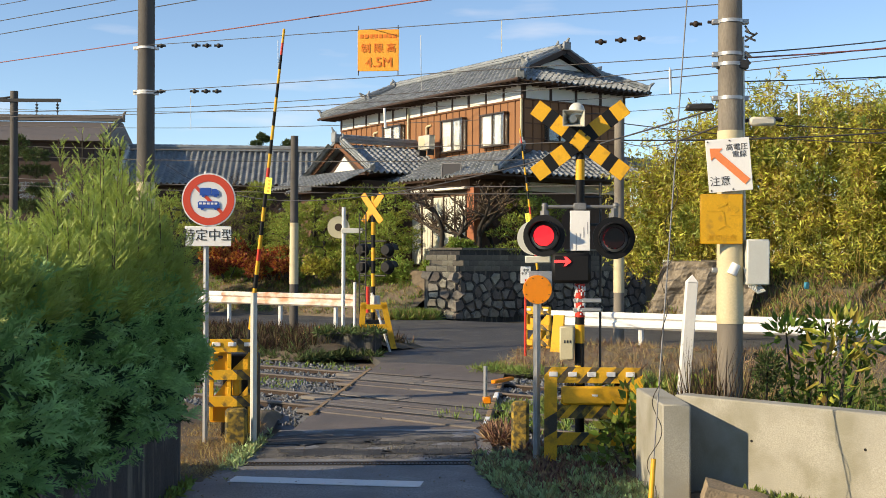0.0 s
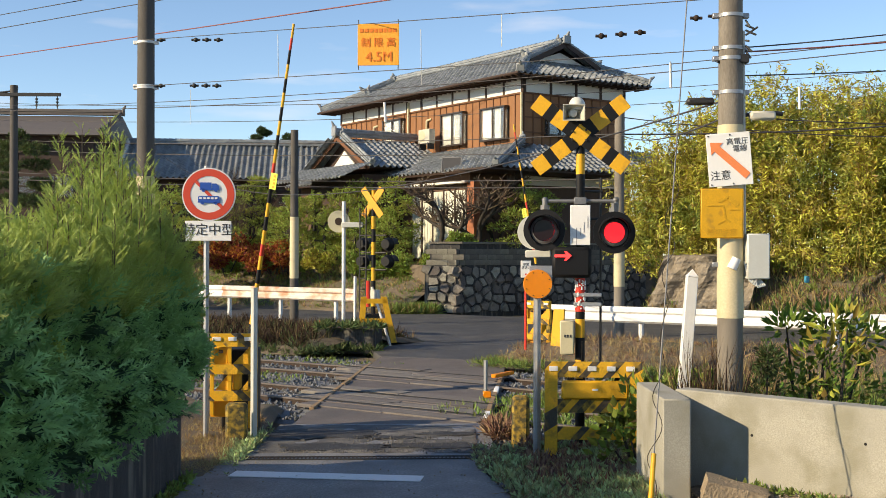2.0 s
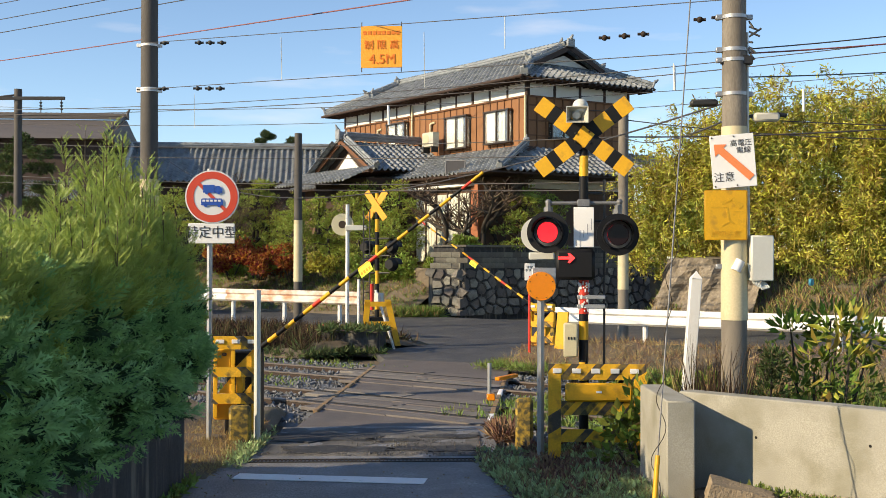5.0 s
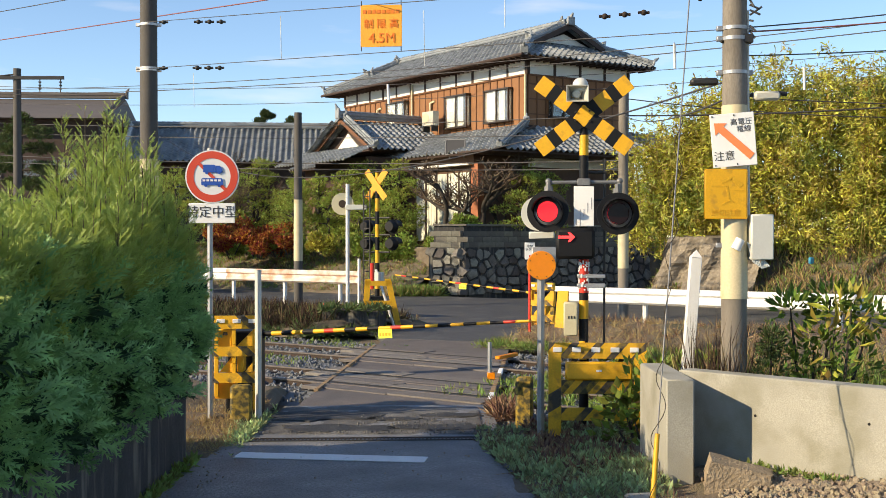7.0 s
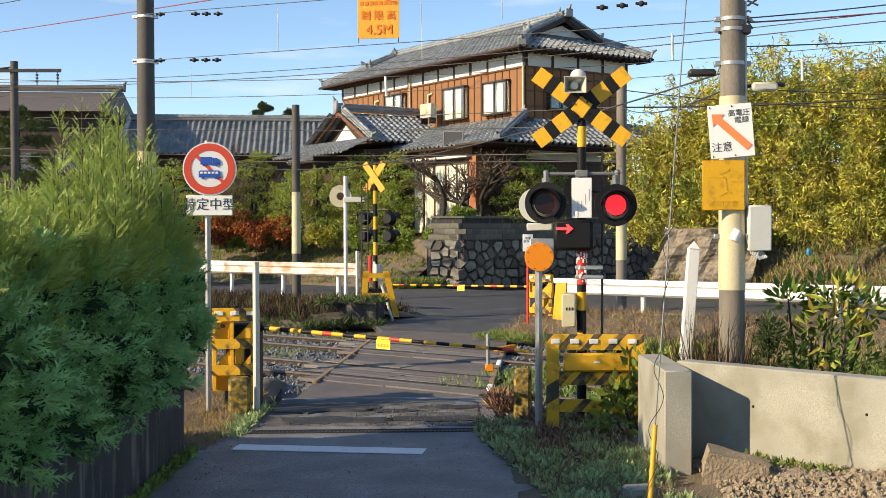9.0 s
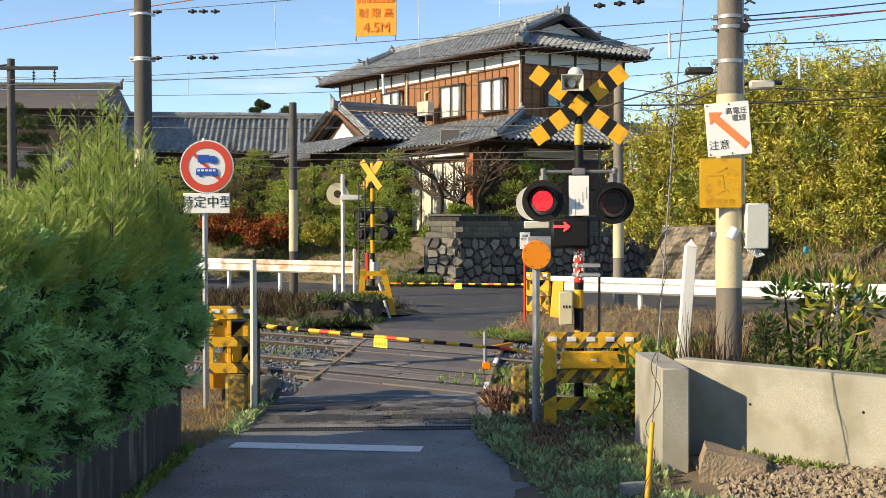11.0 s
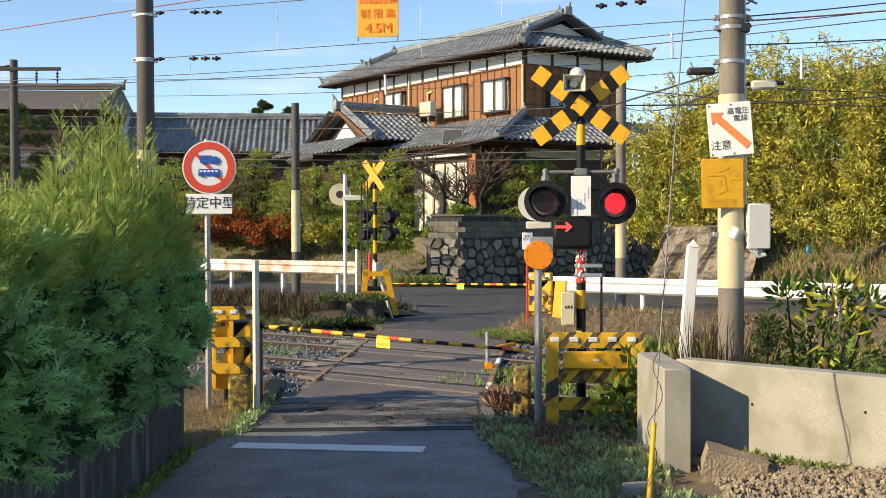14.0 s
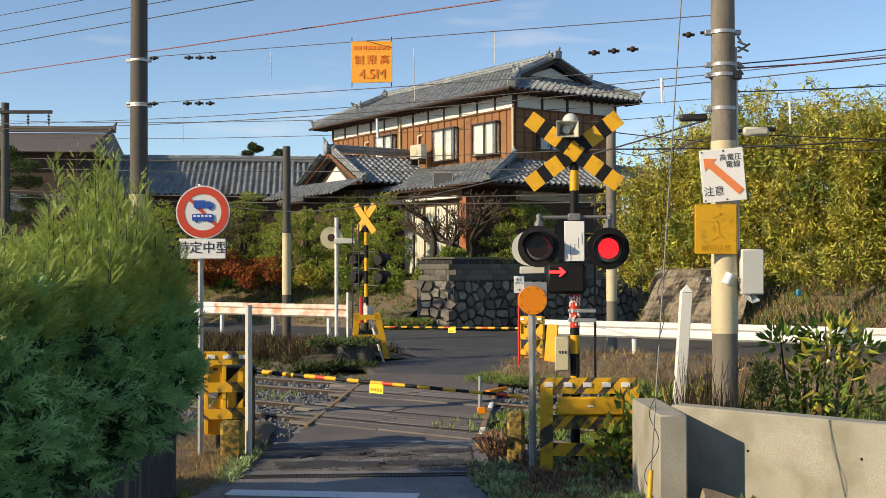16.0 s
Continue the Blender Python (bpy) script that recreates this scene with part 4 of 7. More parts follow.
    solid(bm, wx + 1.7, yc, 1.85, 4.4, 2 * hw - 0.8, 3.7)
    part("wing_wall", bm, DARK_WOOD, h)
    # pale shutters of the ground floor
    for i in range(5):
        bm = B()
        solid(bm, -2.24, 1.1 + i * 0.78, 1.55, 0.06, 0.7, 2.7, bevel=0.01)
        for k in range(3):
            solid(bm, -2.275, 0.87 + i * 0.78 + k * 0.23, 1.55, 0.02, 0.03, 2.6)
        part("shutter", bm, PANEL, h)
    for i in range(6):
        bm = B()
        solid(bm, -2.26, 0.71 + i * 0.78, 1.55, 0.09, 0.07, 2.8)
        part("shutter_post", bm, DARK_WOOD, h)
    bm = B()
    solid(bm, -2.4, 2.7, 3.2, 0.4, 4.6, 0.08)
    part("shutter_hood", bm, PLASTER, h)
    bm = B()
    solid(bm, -2.2, 0.35, 1.6, 0.3, 0.45, 3.2)
    part("pillar", bm, BRICK_RED, h)
    # air conditioner on the pent roof
    ac = thing("air_conditioner", HOUSE @ pose(-0.7, 5.85, zl + 0.22, 0, 0, -90), "cream outdoor air-conditioning unit on the tiled roof", "air conditioner")
    bm = B()
    solid(bm, 0, 0, 0.42, 0.85, 0.32, 0.62, bevel=0.02)
    part("case", bm, HORN, ac)
    bm = B()
    disc(bm, -0.12, -0.17, -0.162, 0.42, 0.24, 24)
    part("fan_grille", bm, BEIGE, ac)
    for s in (-1, 1):
        bm = B()
        solid(bm, s * 0.32, 0, 0.0, 0.06, 0.34, 0.28)
        part("foot", bm, DARK_STEEL, ac)
    # small solar panel on the lower roof
    so = thing("roof_panel", HOUSE @ pose(-2.6, 1.25, zl - 0.98, 0, 0, -50) @ pose(0, 0, 0, 78, 0, 0), "dark framed panel on the tiled lower roof", "panel")
    bm = B()
    solid(bm, 0, 0, 0.06, 0.76, 0.6, 0.04)
    part("plate", bm, INK, so)
    bm = B()
    for s in (-1, 1):
        solid(bm, s * 0.39, 0, 0.06, 0.035, 0.64, 0.07)
        solid(bm, 0, s * 0.3, 0.06, 0.8, 0.035, 0.07)
        rod(bm, (s * 0.3, -0.28, 0.02), (s * 0.3, -0.34, -0.3), 0.02)
    part("frame", bm, GREY_STEEL, so)


build_house()


def gabled_house(name, m, length, depth, wall, rise, roof_mat, wall_mat, label, tiled=True):
    """A plain gabled building; the ridge runs along x."""
    h = thing(name, m, label, "house")
    bm = B()
    solid(bm, 0, 0, wall / 2, length, depth, wall)
    part("wall", bm, wall_mat, h)
    half = depth / 2 + 0.7
    r = rise / half
    s = math.hypot(1, r)
    W = length + 1.2
    if tiled:
        roof_slope("roof_slope", h, (-W / 2, -half, wall), (1, 0, 0), (0, 1, r), W, int(half * s / 0.3))
        roof_slope("roof_slope", h, (W / 2, half, wall), (-1, 0, 0), (0, -1, r), W, int(half * s / 0.3))
    bm = B()
    prism(bm, [(-half, wall - 0.08), (half, wall - 0.08), (0, wall + rise - 0.05)], -W / 2 + 0.05, W / 2 - 0.05, pose(0, 0, 0, 0, 0, 90))
    part("roof", bm, roof_mat, h)
    bm = B()
    ridge(bm, (-W / 2, 0, wall + rise), (W / 2, 0, wall + rise), 0.15, 0.3)
    part("roof_ridge", bm, TILE if tiled else roof_mat, h)
    for sg in (-1, 1):
        bm = B()
        ridge(bm, (sg * (W / 2 - 0.15), -half, wall + 0.05), (sg * (W / 2 - 0.15), -0.1, wall + rise), 0.1, 0.14)
        # sunward verge in white: the sunlit edge is put into its colour
        part("verge_ridge", bm, PLASTER if sg < 0 and tiled else roof_mat, h)
    for i in range(int(length / 1.8)):
        bm = B()
        solid(bm, -length / 2 + 0.9 + i * 1.8, -depth / 2 - 0.02, wall * 0.62, 1.2, 0.06, 1.0)
        part("window", bm, GLASS, h)
    return h


gabled_house("house", pose(-9.5, 61.9, 1.6, 0, 0, 6), 13.0, 6.0, 4.3, 2.0, DARK_WOOD, DARK_WOOD, "long low house with a grey tiled roof")
gabled_house("house", pose(-22.8, 60, 1.2, 0, 0, 4), 11.5, 8.0, 6.7, 1.4, FAR_ROOF, DARK_WOOD, "building with a plain brown roof beyond the hedge", False)
gabled_house("house", pose(28.5, 70, 0.0, 0, 0, -20), 8, 6, 9.6, 1.8, FAR_ROOF, PLASTER, "house with a brown roof above the bamboo", True)

# ---- stone wall and block wall of the terrace ----
K = Vector((0.7, 41.6, 0))
def stone_face(name, length, turn, z1, label, seed):
    wall = thing(name, Matrix.Translation(K) @ pose(0, 0, 0, 0, 0, turn), label, "wall", kind="structure")
    bm = B()
    solid(bm, length / 2, 0.42, z1 / 2 - 0.1, length, 0.5, z1 + 0.2)
    part("mortar", bm, MOSSY, wall)
    rg = random.Random(seed)
    step = 0.43
    seeds = []
    nr, nc = int(z1 / (step * 0.8)) + 2, int(length / step) + 3
    for r in range(-1, nr):
        for k in range(-1, nc):
            seeds.append(((k + 0.5 * (r % 2) + rg.uniform(-0.34, 0.34)) * step, (r + 0.5 + rg.uniform(-0.32, 0.32)) * step * 0.8))
    for sx, sz in seeds:
        if not (-0.05 < sx < length and 0.0 < sz < z1):
            continue
        poly = [(sx - 0.5, max(0.0, sz - 0.5)), (sx + 0.5, max(0.0, sz - 0.5)), (sx + 0.5, min(z1, sz + 0.5)), (sx - 0.5, min(z1, sz + 0.5))]
        for qx, qz in seeds:
            dx, dz = qx - sx, qz - sz
            dd = dx * dx + dz * dz
            if dd < 1e-6 or dd > 1.4:
                continue
            lim = dd / 2 - 0.014 * math.sqrt(dd)
            out = []
            for (ax, az), (bx, bz) in zip(poly, poly[1:] + poly[:1]):
                fa, fb = (ax - sx) * dx + (az - sz) * dz - lim, (bx - sx) * dx + (bz - sz) * dz - lim
                if fa <= 0:
                    out.append((ax, az))
                if (fa < 0) != (fb < 0):
                    t = fa / (fa - fb)
                    out.append((ax + (bx - ax) * t, az + (bz - az) * t))
            poly = out
        if len(poly) < 3:
            continue
        bm = B()
        prism(bm, poly, -0.02, 0.2)
        for v in bm.verts:
            if v.co.y < 0:
                v.co.x += (sx - v.co.x) * 0.2
                v.co.z += (sz - v.co.z) * 0.2
                v.co.y -= rg.uniform(0.02, 0.1)
        for v in bm.verts:
            v.co.y += 0.12 + 0.06 * v.co.z
        part("stone", bm, STONE, wall)
    return wall


def block_face(name, length, turn, z0, z1, label):
    wall = thing(name, Matrix.Translation(K) @ pose(0, 0, 0, 0, 0, turn), label, "wall", kind="structure")
    bm = B()
    solid(bm, length / 2 + 0.06, 0.22, (z0 + z1) / 2, length - 0.12, 0.1, z1 - z0)
    part("core", bm, MOSSY, wall)
    n = int((z1 - z0) / 0.2)
    me = None
    for r in range(n):
        for i in range(int(length / 0.4)):
            bm = B()
            solid(bm, 0, 0, 0, 0.39, 0.14, 0.19)
            part("block", bm, BLOCK, wall, "", pose(0.2 + i * 0.4 + (0.2 if r % 2 else 0), 0.21, z0 + 0.1 + r * 0.2))
    bm = B()
    solid(bm, length / 2 + 0.1, 0.21, z1 + 0.04, length, 0.2, 0.07)
    part("coping", bm, BLOCK, wall)
    return wall


stone_face("stone_wall_shaded", 9.5, 34.6, 1.72, "dark rounded stone retaining wall in shade", 4)
stone_face("stone_wall_sunlit", 1.35, 150, 1.72, "sunlit rounded stone retaining wall end", 5).matrix_basis = Matrix.Translation(K + Vector((-1.25, 0.25, 0))) @ pose(0, 0, 0, 0, 0, -11)
block_face("block_wall_shaded", 9.2, 34.6, 1.72, 2.5, "grey concrete block wall along the terrace")
block_face("block_wall_sunlit", 1.25, 34.6, 1.72, 2.5, "pale sunlit concrete block wall end").matrix_basis = Matrix.Translation(K + Vector((-1.2, 0.32, 0))) @ pose(0, 0, 0, 0, 0, -14)
# terrace fill
p = [HOUSE @ Vector(v) for v in ((-4.6, -3.2, 0), (14, -3.2, 0), (14, 24, 0), (-4.6, 24, 0))]
bm = B()
sheet("terrace", [(K.x - 1.0, K.y + 0.75), (K.x + 0.1, K.y + 0.55), (K.x + 8.3, K.y + 6.2), (22, 62), (-14, 62), (-3.6, 50)], 1.72, SOIL, "garden terrace soil below the house", "ground", 1.8)


# ---- railway crossing equipment ----
def bands(parent, length, height, thick, m, count, slant=0.6, mats=None, name="band"):
    """A striped board along x from 0 to length: slanted bands, one piece each, with a back plate."""
    mats = mats or (YELLOW_OLD, BLACK_OLD)
    w = length / count
    sh = height * slant
    for i in range(-2, count + 2):
        x0, x1 = i * w - sh / 2, (i + 1) * w - sh / 2
        poly = [(x0, 0), (x1, 0), (x1 + sh, height), (x0 + sh, height)]
        out = []
        for lim, sg in ((0, 1), (length, -1)):
            src, out = (poly if sg == 1 else out), []
            for (ax, az), (bx, bz) in zip(src, src[1:] + src[:1]):
                ia, ib = sg * (ax - lim) >= -1e-9, sg * (bx - lim) >= -1e-9
                if ia:
                    out.append((ax, az))
                if ia != ib:
                    f = (lim - ax) / (bx - ax)
                    out.append((lim, az + (bz - az) * f))
        if len(out) > 2 and max(x for x, z in out) - min(x for x, z in out) > 1e-4:
            bm = B()
            prism(bm, out, -thick / 2, thick / 2)
            part(name, bm, mats[i % len(mats)], parent, "", m)


def post_bands(parent, r, zs, mats, x=0.0, y=0.0, n=14, name="band"):
    for i, (a, b) in enumerate(zip(zs, zs[1:])):
        bm = B()
        rod(bm, (x, y, a), (x, y, b), r, r, n)
        part(name, bm, mats[i % len(mats)], parent)


def hood(parent, name, r, depth, mat, m, label=""):
    """An open visor: a dark ring disc with a cowl over its upper half."""
    bm = B()
    disc(bm, 0, 0.0, 0.03, 0, r, 36)
    n = 40
    for sgn in (0,):
        rings = []
        for i in range(n + 1):
            a = radians(-60 + 300 * i / n)
            d = depth * (0.25 + 0.75 * max(0.0, math.sin(a)) ** 0.6 if math.sin(a) > 0 else 0.25)
            for rr in (0.70 * r, 0.76 * r):
                rings.append((bm.verts.new((rr * math.cos(a), 0.0, rr * math.sin(a))), bm.verts.new((rr * 0.97 * math.cos(a), -d, rr * 0.97 * math.sin(a)))))
        for i in range(n):
            a0, b0, a1, b1 = rings[2 * i], rings[2 * i + 1], rings[2 * i + 2], rings[2 * i + 3]
            for q in ((a0[0], a1[0], a1[1], a0[1]), (b0[1], b1[1], b1[0], b0[0]), (a0[1], a1[1], b1[1], b0[1])):
                bm.faces.new(q)
    bmesh.ops.recalc_face_normals(bm, faces=bm.faces)
    return part(name, bm, mat, parent, label, m)


ROTORS = []   # (rotor, which side is lit first)


def warning_lamp(parent, x, z, turn, side):
    lamp = new("lamp")
    lamp.parent = parent
    lamp.matrix_basis = pose(x, -0.12, z, 0, 0, turn)
    lamp["label"] = "round black-hooded red warning lamp"
    hood(lamp, "visor", 0.225, 0.19, BLACK, Matrix())
    bm = B()
    rod(bm, (0, 0.0, 0), (0, 0.16, 0), 0.17, 0.14, 28)
    part("housing", bm, BLACK, lamp)
    bm = B()
    bmesh.ops.create_cone(bm, cap_ends=False, segments=32, radius1=0.15, radius2=0.118, depth=0.03, matrix=pose(0, -0.012, 0, 90, 0, 0))
    part("rim", bm, GALV, lamp)
    bm = B()
    rod(bm, (0, 0.06, 0.14), (0, 0.06, 0.32), 0.028, 0.028)
    rod(bm, (0, 0.06, 0.22), (0, 0.06, 0.27), 0.05, 0.05)
    part("hanger", bm, GREY_STEEL, lamp)
    return lamp


def signal_rotor(parent, x, z, turn, side):
    """The turning lens: one face glows, the other is dark."""
    rot = new("lens_rotor")
    rot.parent = parent
    rot.matrix_basis = pose(x, -0.14, z, 0, 0, turn)
    bm = B()
    disc(bm, 0, -0.012, -0.001, 0, 0.11, 36)
    part("lit_face", bm, LAMP_RED, rot, "glowing red lens")
    bm = B()
    disc(bm, 0, 0.001, 0.012, 0, 0.11, 36)
    part("dark_face", bm, LAMP_OFF, rot, "unlit dark red lens")
    ROTORS.append((rot, pose(x, -0.14, z, 0, 0, turn), side))


def crossbuck(parent, z, y, length, width, bands_n, mats, angle=38):
    for k, sg in enumerate((1, -1)):
        board = new("cross_board")
        board.parent = parent
        board.matrix_basis = pose(0, y + 0.03 * k, z, 0, 0, 0) @ pose(0, 0, 0, 0, sg * angle, 0) @ pose(-length / 2, 0, -width / 2)
        board["label"] = "yellow and black crossing board"
        if bands_n == 1:
            bands(board, length, width, 0.012, Matrix(), 1, 0.0, mats)
            continue
        x, wide = 0.0, length / (5 * 1.5 + 4)
        for i in range(bands_n):
            L = wide * (1.5 if i % 2 == 0 else 1.0)
            bm = B()
            solid(bm, x + L / 2, 0, width / 2, L, 0.012, width, bevel=0.002)
            part("band", bm, mats[i % 2], board)
            x += L
    return


def near_signal():
    s = thing("crossing_signal", pose(1.52, 12.5, 0, 0, 0, -7), "level crossing signal with yellow-black crossbuck and two red lamps", "crossing signal")
    post_bands(s, 0.052, (-0.1, 0.78, 0.98, 1.22, 1.42, 1.5), (BLACK, YELLOW))
    post_bands(s, 0.055, (1.5, 1.86), (RED,), name="sleeve")
    bm = B()
    rg = random.Random(5)
    for i in range(46):
        a, z = rg.uniform(3.4, 6.0), rg.uniform(1.53, 1.83)
        solid(bm, 0.056 * math.cos(a), 0.056 * math.sin(a), z, 0.017, 0.017, rg.uniform(0.012, 0.045), bevel=0.003)
    tagged(part("peeled_paint", bm, WHITE, s), kind="stuff")
    post_bands(s, 0.05, (1.86, 2.98, 3.2, 3.6), (BLACK, YELLOW))
    crossbuck(s, 3.4, -0.09, 1.21, 0.178, 9, (YELLOW, BLACK), 37)
    for x, z in ((-0.09, 0.04), (0.06, 0.05), (-0.09, -0.05), (0.06, -0.06)):
        bm = B()
        disc(bm, x, -0.115, -0.075, 3.4 + z, 0.012, 8)
        part("bolt", bm, DARK_STEEL, s)
    bm = B()
    rod(bm, (-0.38, -0.03, 2.69), (0.38, -0.03, 2.69), 0.02)
    solid(bm, 0, -0.02, 2.69, 0.14, 0.12, 0.08, bevel=0.01)
    for sx in (-1, 1):
        rod(bm, (sx * 0.38, -0.03, 2.71), (sx * 0.38, -0.03, 2.6), 0.03)
        bmesh.ops.create_uvsphere(bm, u_segments=10, v_segments=8, radius=0.036, matrix=Matrix.Translation((sx * 0.38, -0.03, 2.7)))
    part("cross_arm", bm, GREY_STEEL, s)
    warning_lamp(s, -0.385, 2.375, -6, 0)
    warning_lamp(s, 0.36, 2.35, 4, 1)
    signal_rotor(s, -0.385, 2.375, -6, 0)
    signal_rotor(s, 0.36, 2.35, 4, 1)
    # lamp that faces the other way, seen from behind
    bm = B()
    rod(bm, (-0.5, 0.2, 2.36), (-0.5, 0.34, 2.36), 0.19, 0.15, 28)
    part("rear_lamp", bm, BOX_GREY, s, "pale back of the lamp for the other side")
    bm = B()
    solid(bm, -0.46, 0.2, 2.12, 0.28, 0.12, 0.08, bevel=0.01)
    part("rear_bracket", bm, BOX_GREY, s)
    bm = B()
    solid(bm, 0.0, -0.09, 2.43, 0.215, 0.012, 0.43, bevel=0.004)
    part("notice_plate", bm, SIGN_WHITE, s, "white notice plate")
    rg = random.Random(9)
    for i in range(5):
        bm = B()
        solid(bm, 0.08 - i * 0.04, -0.098, 2.46 - 0.05 * i, 0.006, 0.003, rg.uniform(0.06, 0.2))
        part("text_bar", bm, GREY_INK, s)
    box = new("arrow_box")
    box.parent = s
    box["label"] = "black train direction indicator with a lit red arrow"
    bm = B()
    solid(bm, -0.09, -0.1, 2.03, 0.42, 0.13, 0.33, bevel=0.035)
    part("case", bm, BLACK, box)
    bm = B()
    prism(bm, [(-0.27, 2.085), (-0.27, 2.115), (-0.15, 2.115), (-0.17, 2.15), (-0.145, 2.15), (-0.09, 2.1), (-0.145, 2.05), (-0.17, 2.05), (-0.15, 2.085)], -0.18, -0.168)
    part("arrow", bm, ARROW, box, "glowing red arrow")
    # loudspeaker
    sp = new("loudspeaker")
    sp.parent = s
    sp["label"] = "beige horn loudspeaker on the mast"
    bm = B()
    q = pose(-0.09, -0.1, 3.62, 0, 0, 8)
    pts0 = [(-0.11, -0.08), (0.11, -0.08), (0.11, 0.08), (-0.11, 0.08)]
    f0 = [bm.verts.new(q @ Vector((x, -0.16, z))) for x, z in pts0]
    f1 = [bm.verts.new(q @ Vector((x * 0.32, 0.03, z * 0.32))) for x, z in pts0]
    f2 = [bm.verts.new(q @ Vector((x * 1.08, -0.16, z * 1.1))) for x, z in pts0]
    f3 = [bm.verts.new(q @ Vector((x * 0.42, 0.05, z * 0.45))) for x, z in pts0]
    for i in range(4):
        j = (i + 1) % 4
        bm.faces.new((f0[i], f0[j], f1[j], f1[i]))
        bm.faces.new((f0[i], f0[j], f2[j], f2[i]))
        bm.faces.new((f2[i], f2[j], f3[j], f3[i]))
    bm.faces.new(f1)
    bm.faces.new(f3)
    bmesh.ops.recalc_face_normals(bm, faces=bm.faces)
    part("horn", bm, HORN, sp)
    bm = B()
    rod(bm, q @ Vector((0, -0.1, 0)), q @ Vector((0, -0.05, 0)), 0.04, 0.05, 14)
    part("driver", bm, HORN, sp)
    bm = B()
    rod(bm, q @ Vector((0.05, -0.02, 0.04)), q @ Vector((0.05, -0.02, 0.1)), 0.085, 0.085, 20)
    bmesh.ops.create_uvsphere(bm, u_segments=18, v_segments=10, radius=0.085, matrix=q @ Matrix.Translation((0.05, -0.02, 0.1)))
    part("cap", bm, BOX_GREY, sp, "weathered domed cap")
    # ladder rod, cables, clamps and junction box
    bm = B()
    rod(bm, (0.22, 0.08, 0.0), (0.22, 0.08, 2.95), 0.013)
    for z in (0.55, 1.6, 1.68, 2.5, 2.8):
        rod(bm, (-0.02, 0.03, z), (0.24, 0.08, z), 0.014)
    part("cable_rod", bm, DARK_STEEL, s)
    for z in (1.58, 1.68):
        bm = B()
        solid(bm, 0.08, -0.02, z, 0.3, 0.07, 0.045, bevel=0.008)
        part("clamp", bm, GALV, s)
    bm = B()
    for k in range(4):
        pts = [(-0.05 - 0.02 * k, -0.06, 0.85), (-0.1 - 0.015 * k, -0.07, 0.7), (-0.02, -0.07, 0.58 - 0.02 * k), (0.05, -0.06, 0.72), (0.02, -0.06, 1.0 + 0.06 * k)]
        for a, b in zip(pts, pts[1:]):
            rod(bm, a, b, 0.011, n=6)
    part("cable", bm, BLACK, s)
    bm = B()
    solid(bm, -0.14, -0.02, 1.22, 0.15, 0.16, 0.36, bevel=0.012)
    part("junction_box", bm, BEIGE, s, "beige junction box")
    for k in range(3):
        bm = B()
        solid(bm, -0.16 + k * 0.03, -0.104, 1.24, 0.016, 0.003, 0.03)
        part("text_bar", bm, INK, s)
    bm = B()
    solid(bm, -0.1, -0.14, 0.86, 0.15, 0.008, 0.06)
    part("tag", bm, SIGN_WHITE, s)
    for k in range(3):
        bm = B()
        solid(bm, -0.14 + k * 0.035, -0.146, 0.86, 0.02, 0.003, 0.025)
        part("text_bar", bm, INK, s)
    bm = B()
    solid(bm, 0, 0, -0.02, 0.5, 0.5, 0.2, bevel=0.03)
    part("footing", bm, CONCRETE, s)


near_signal()


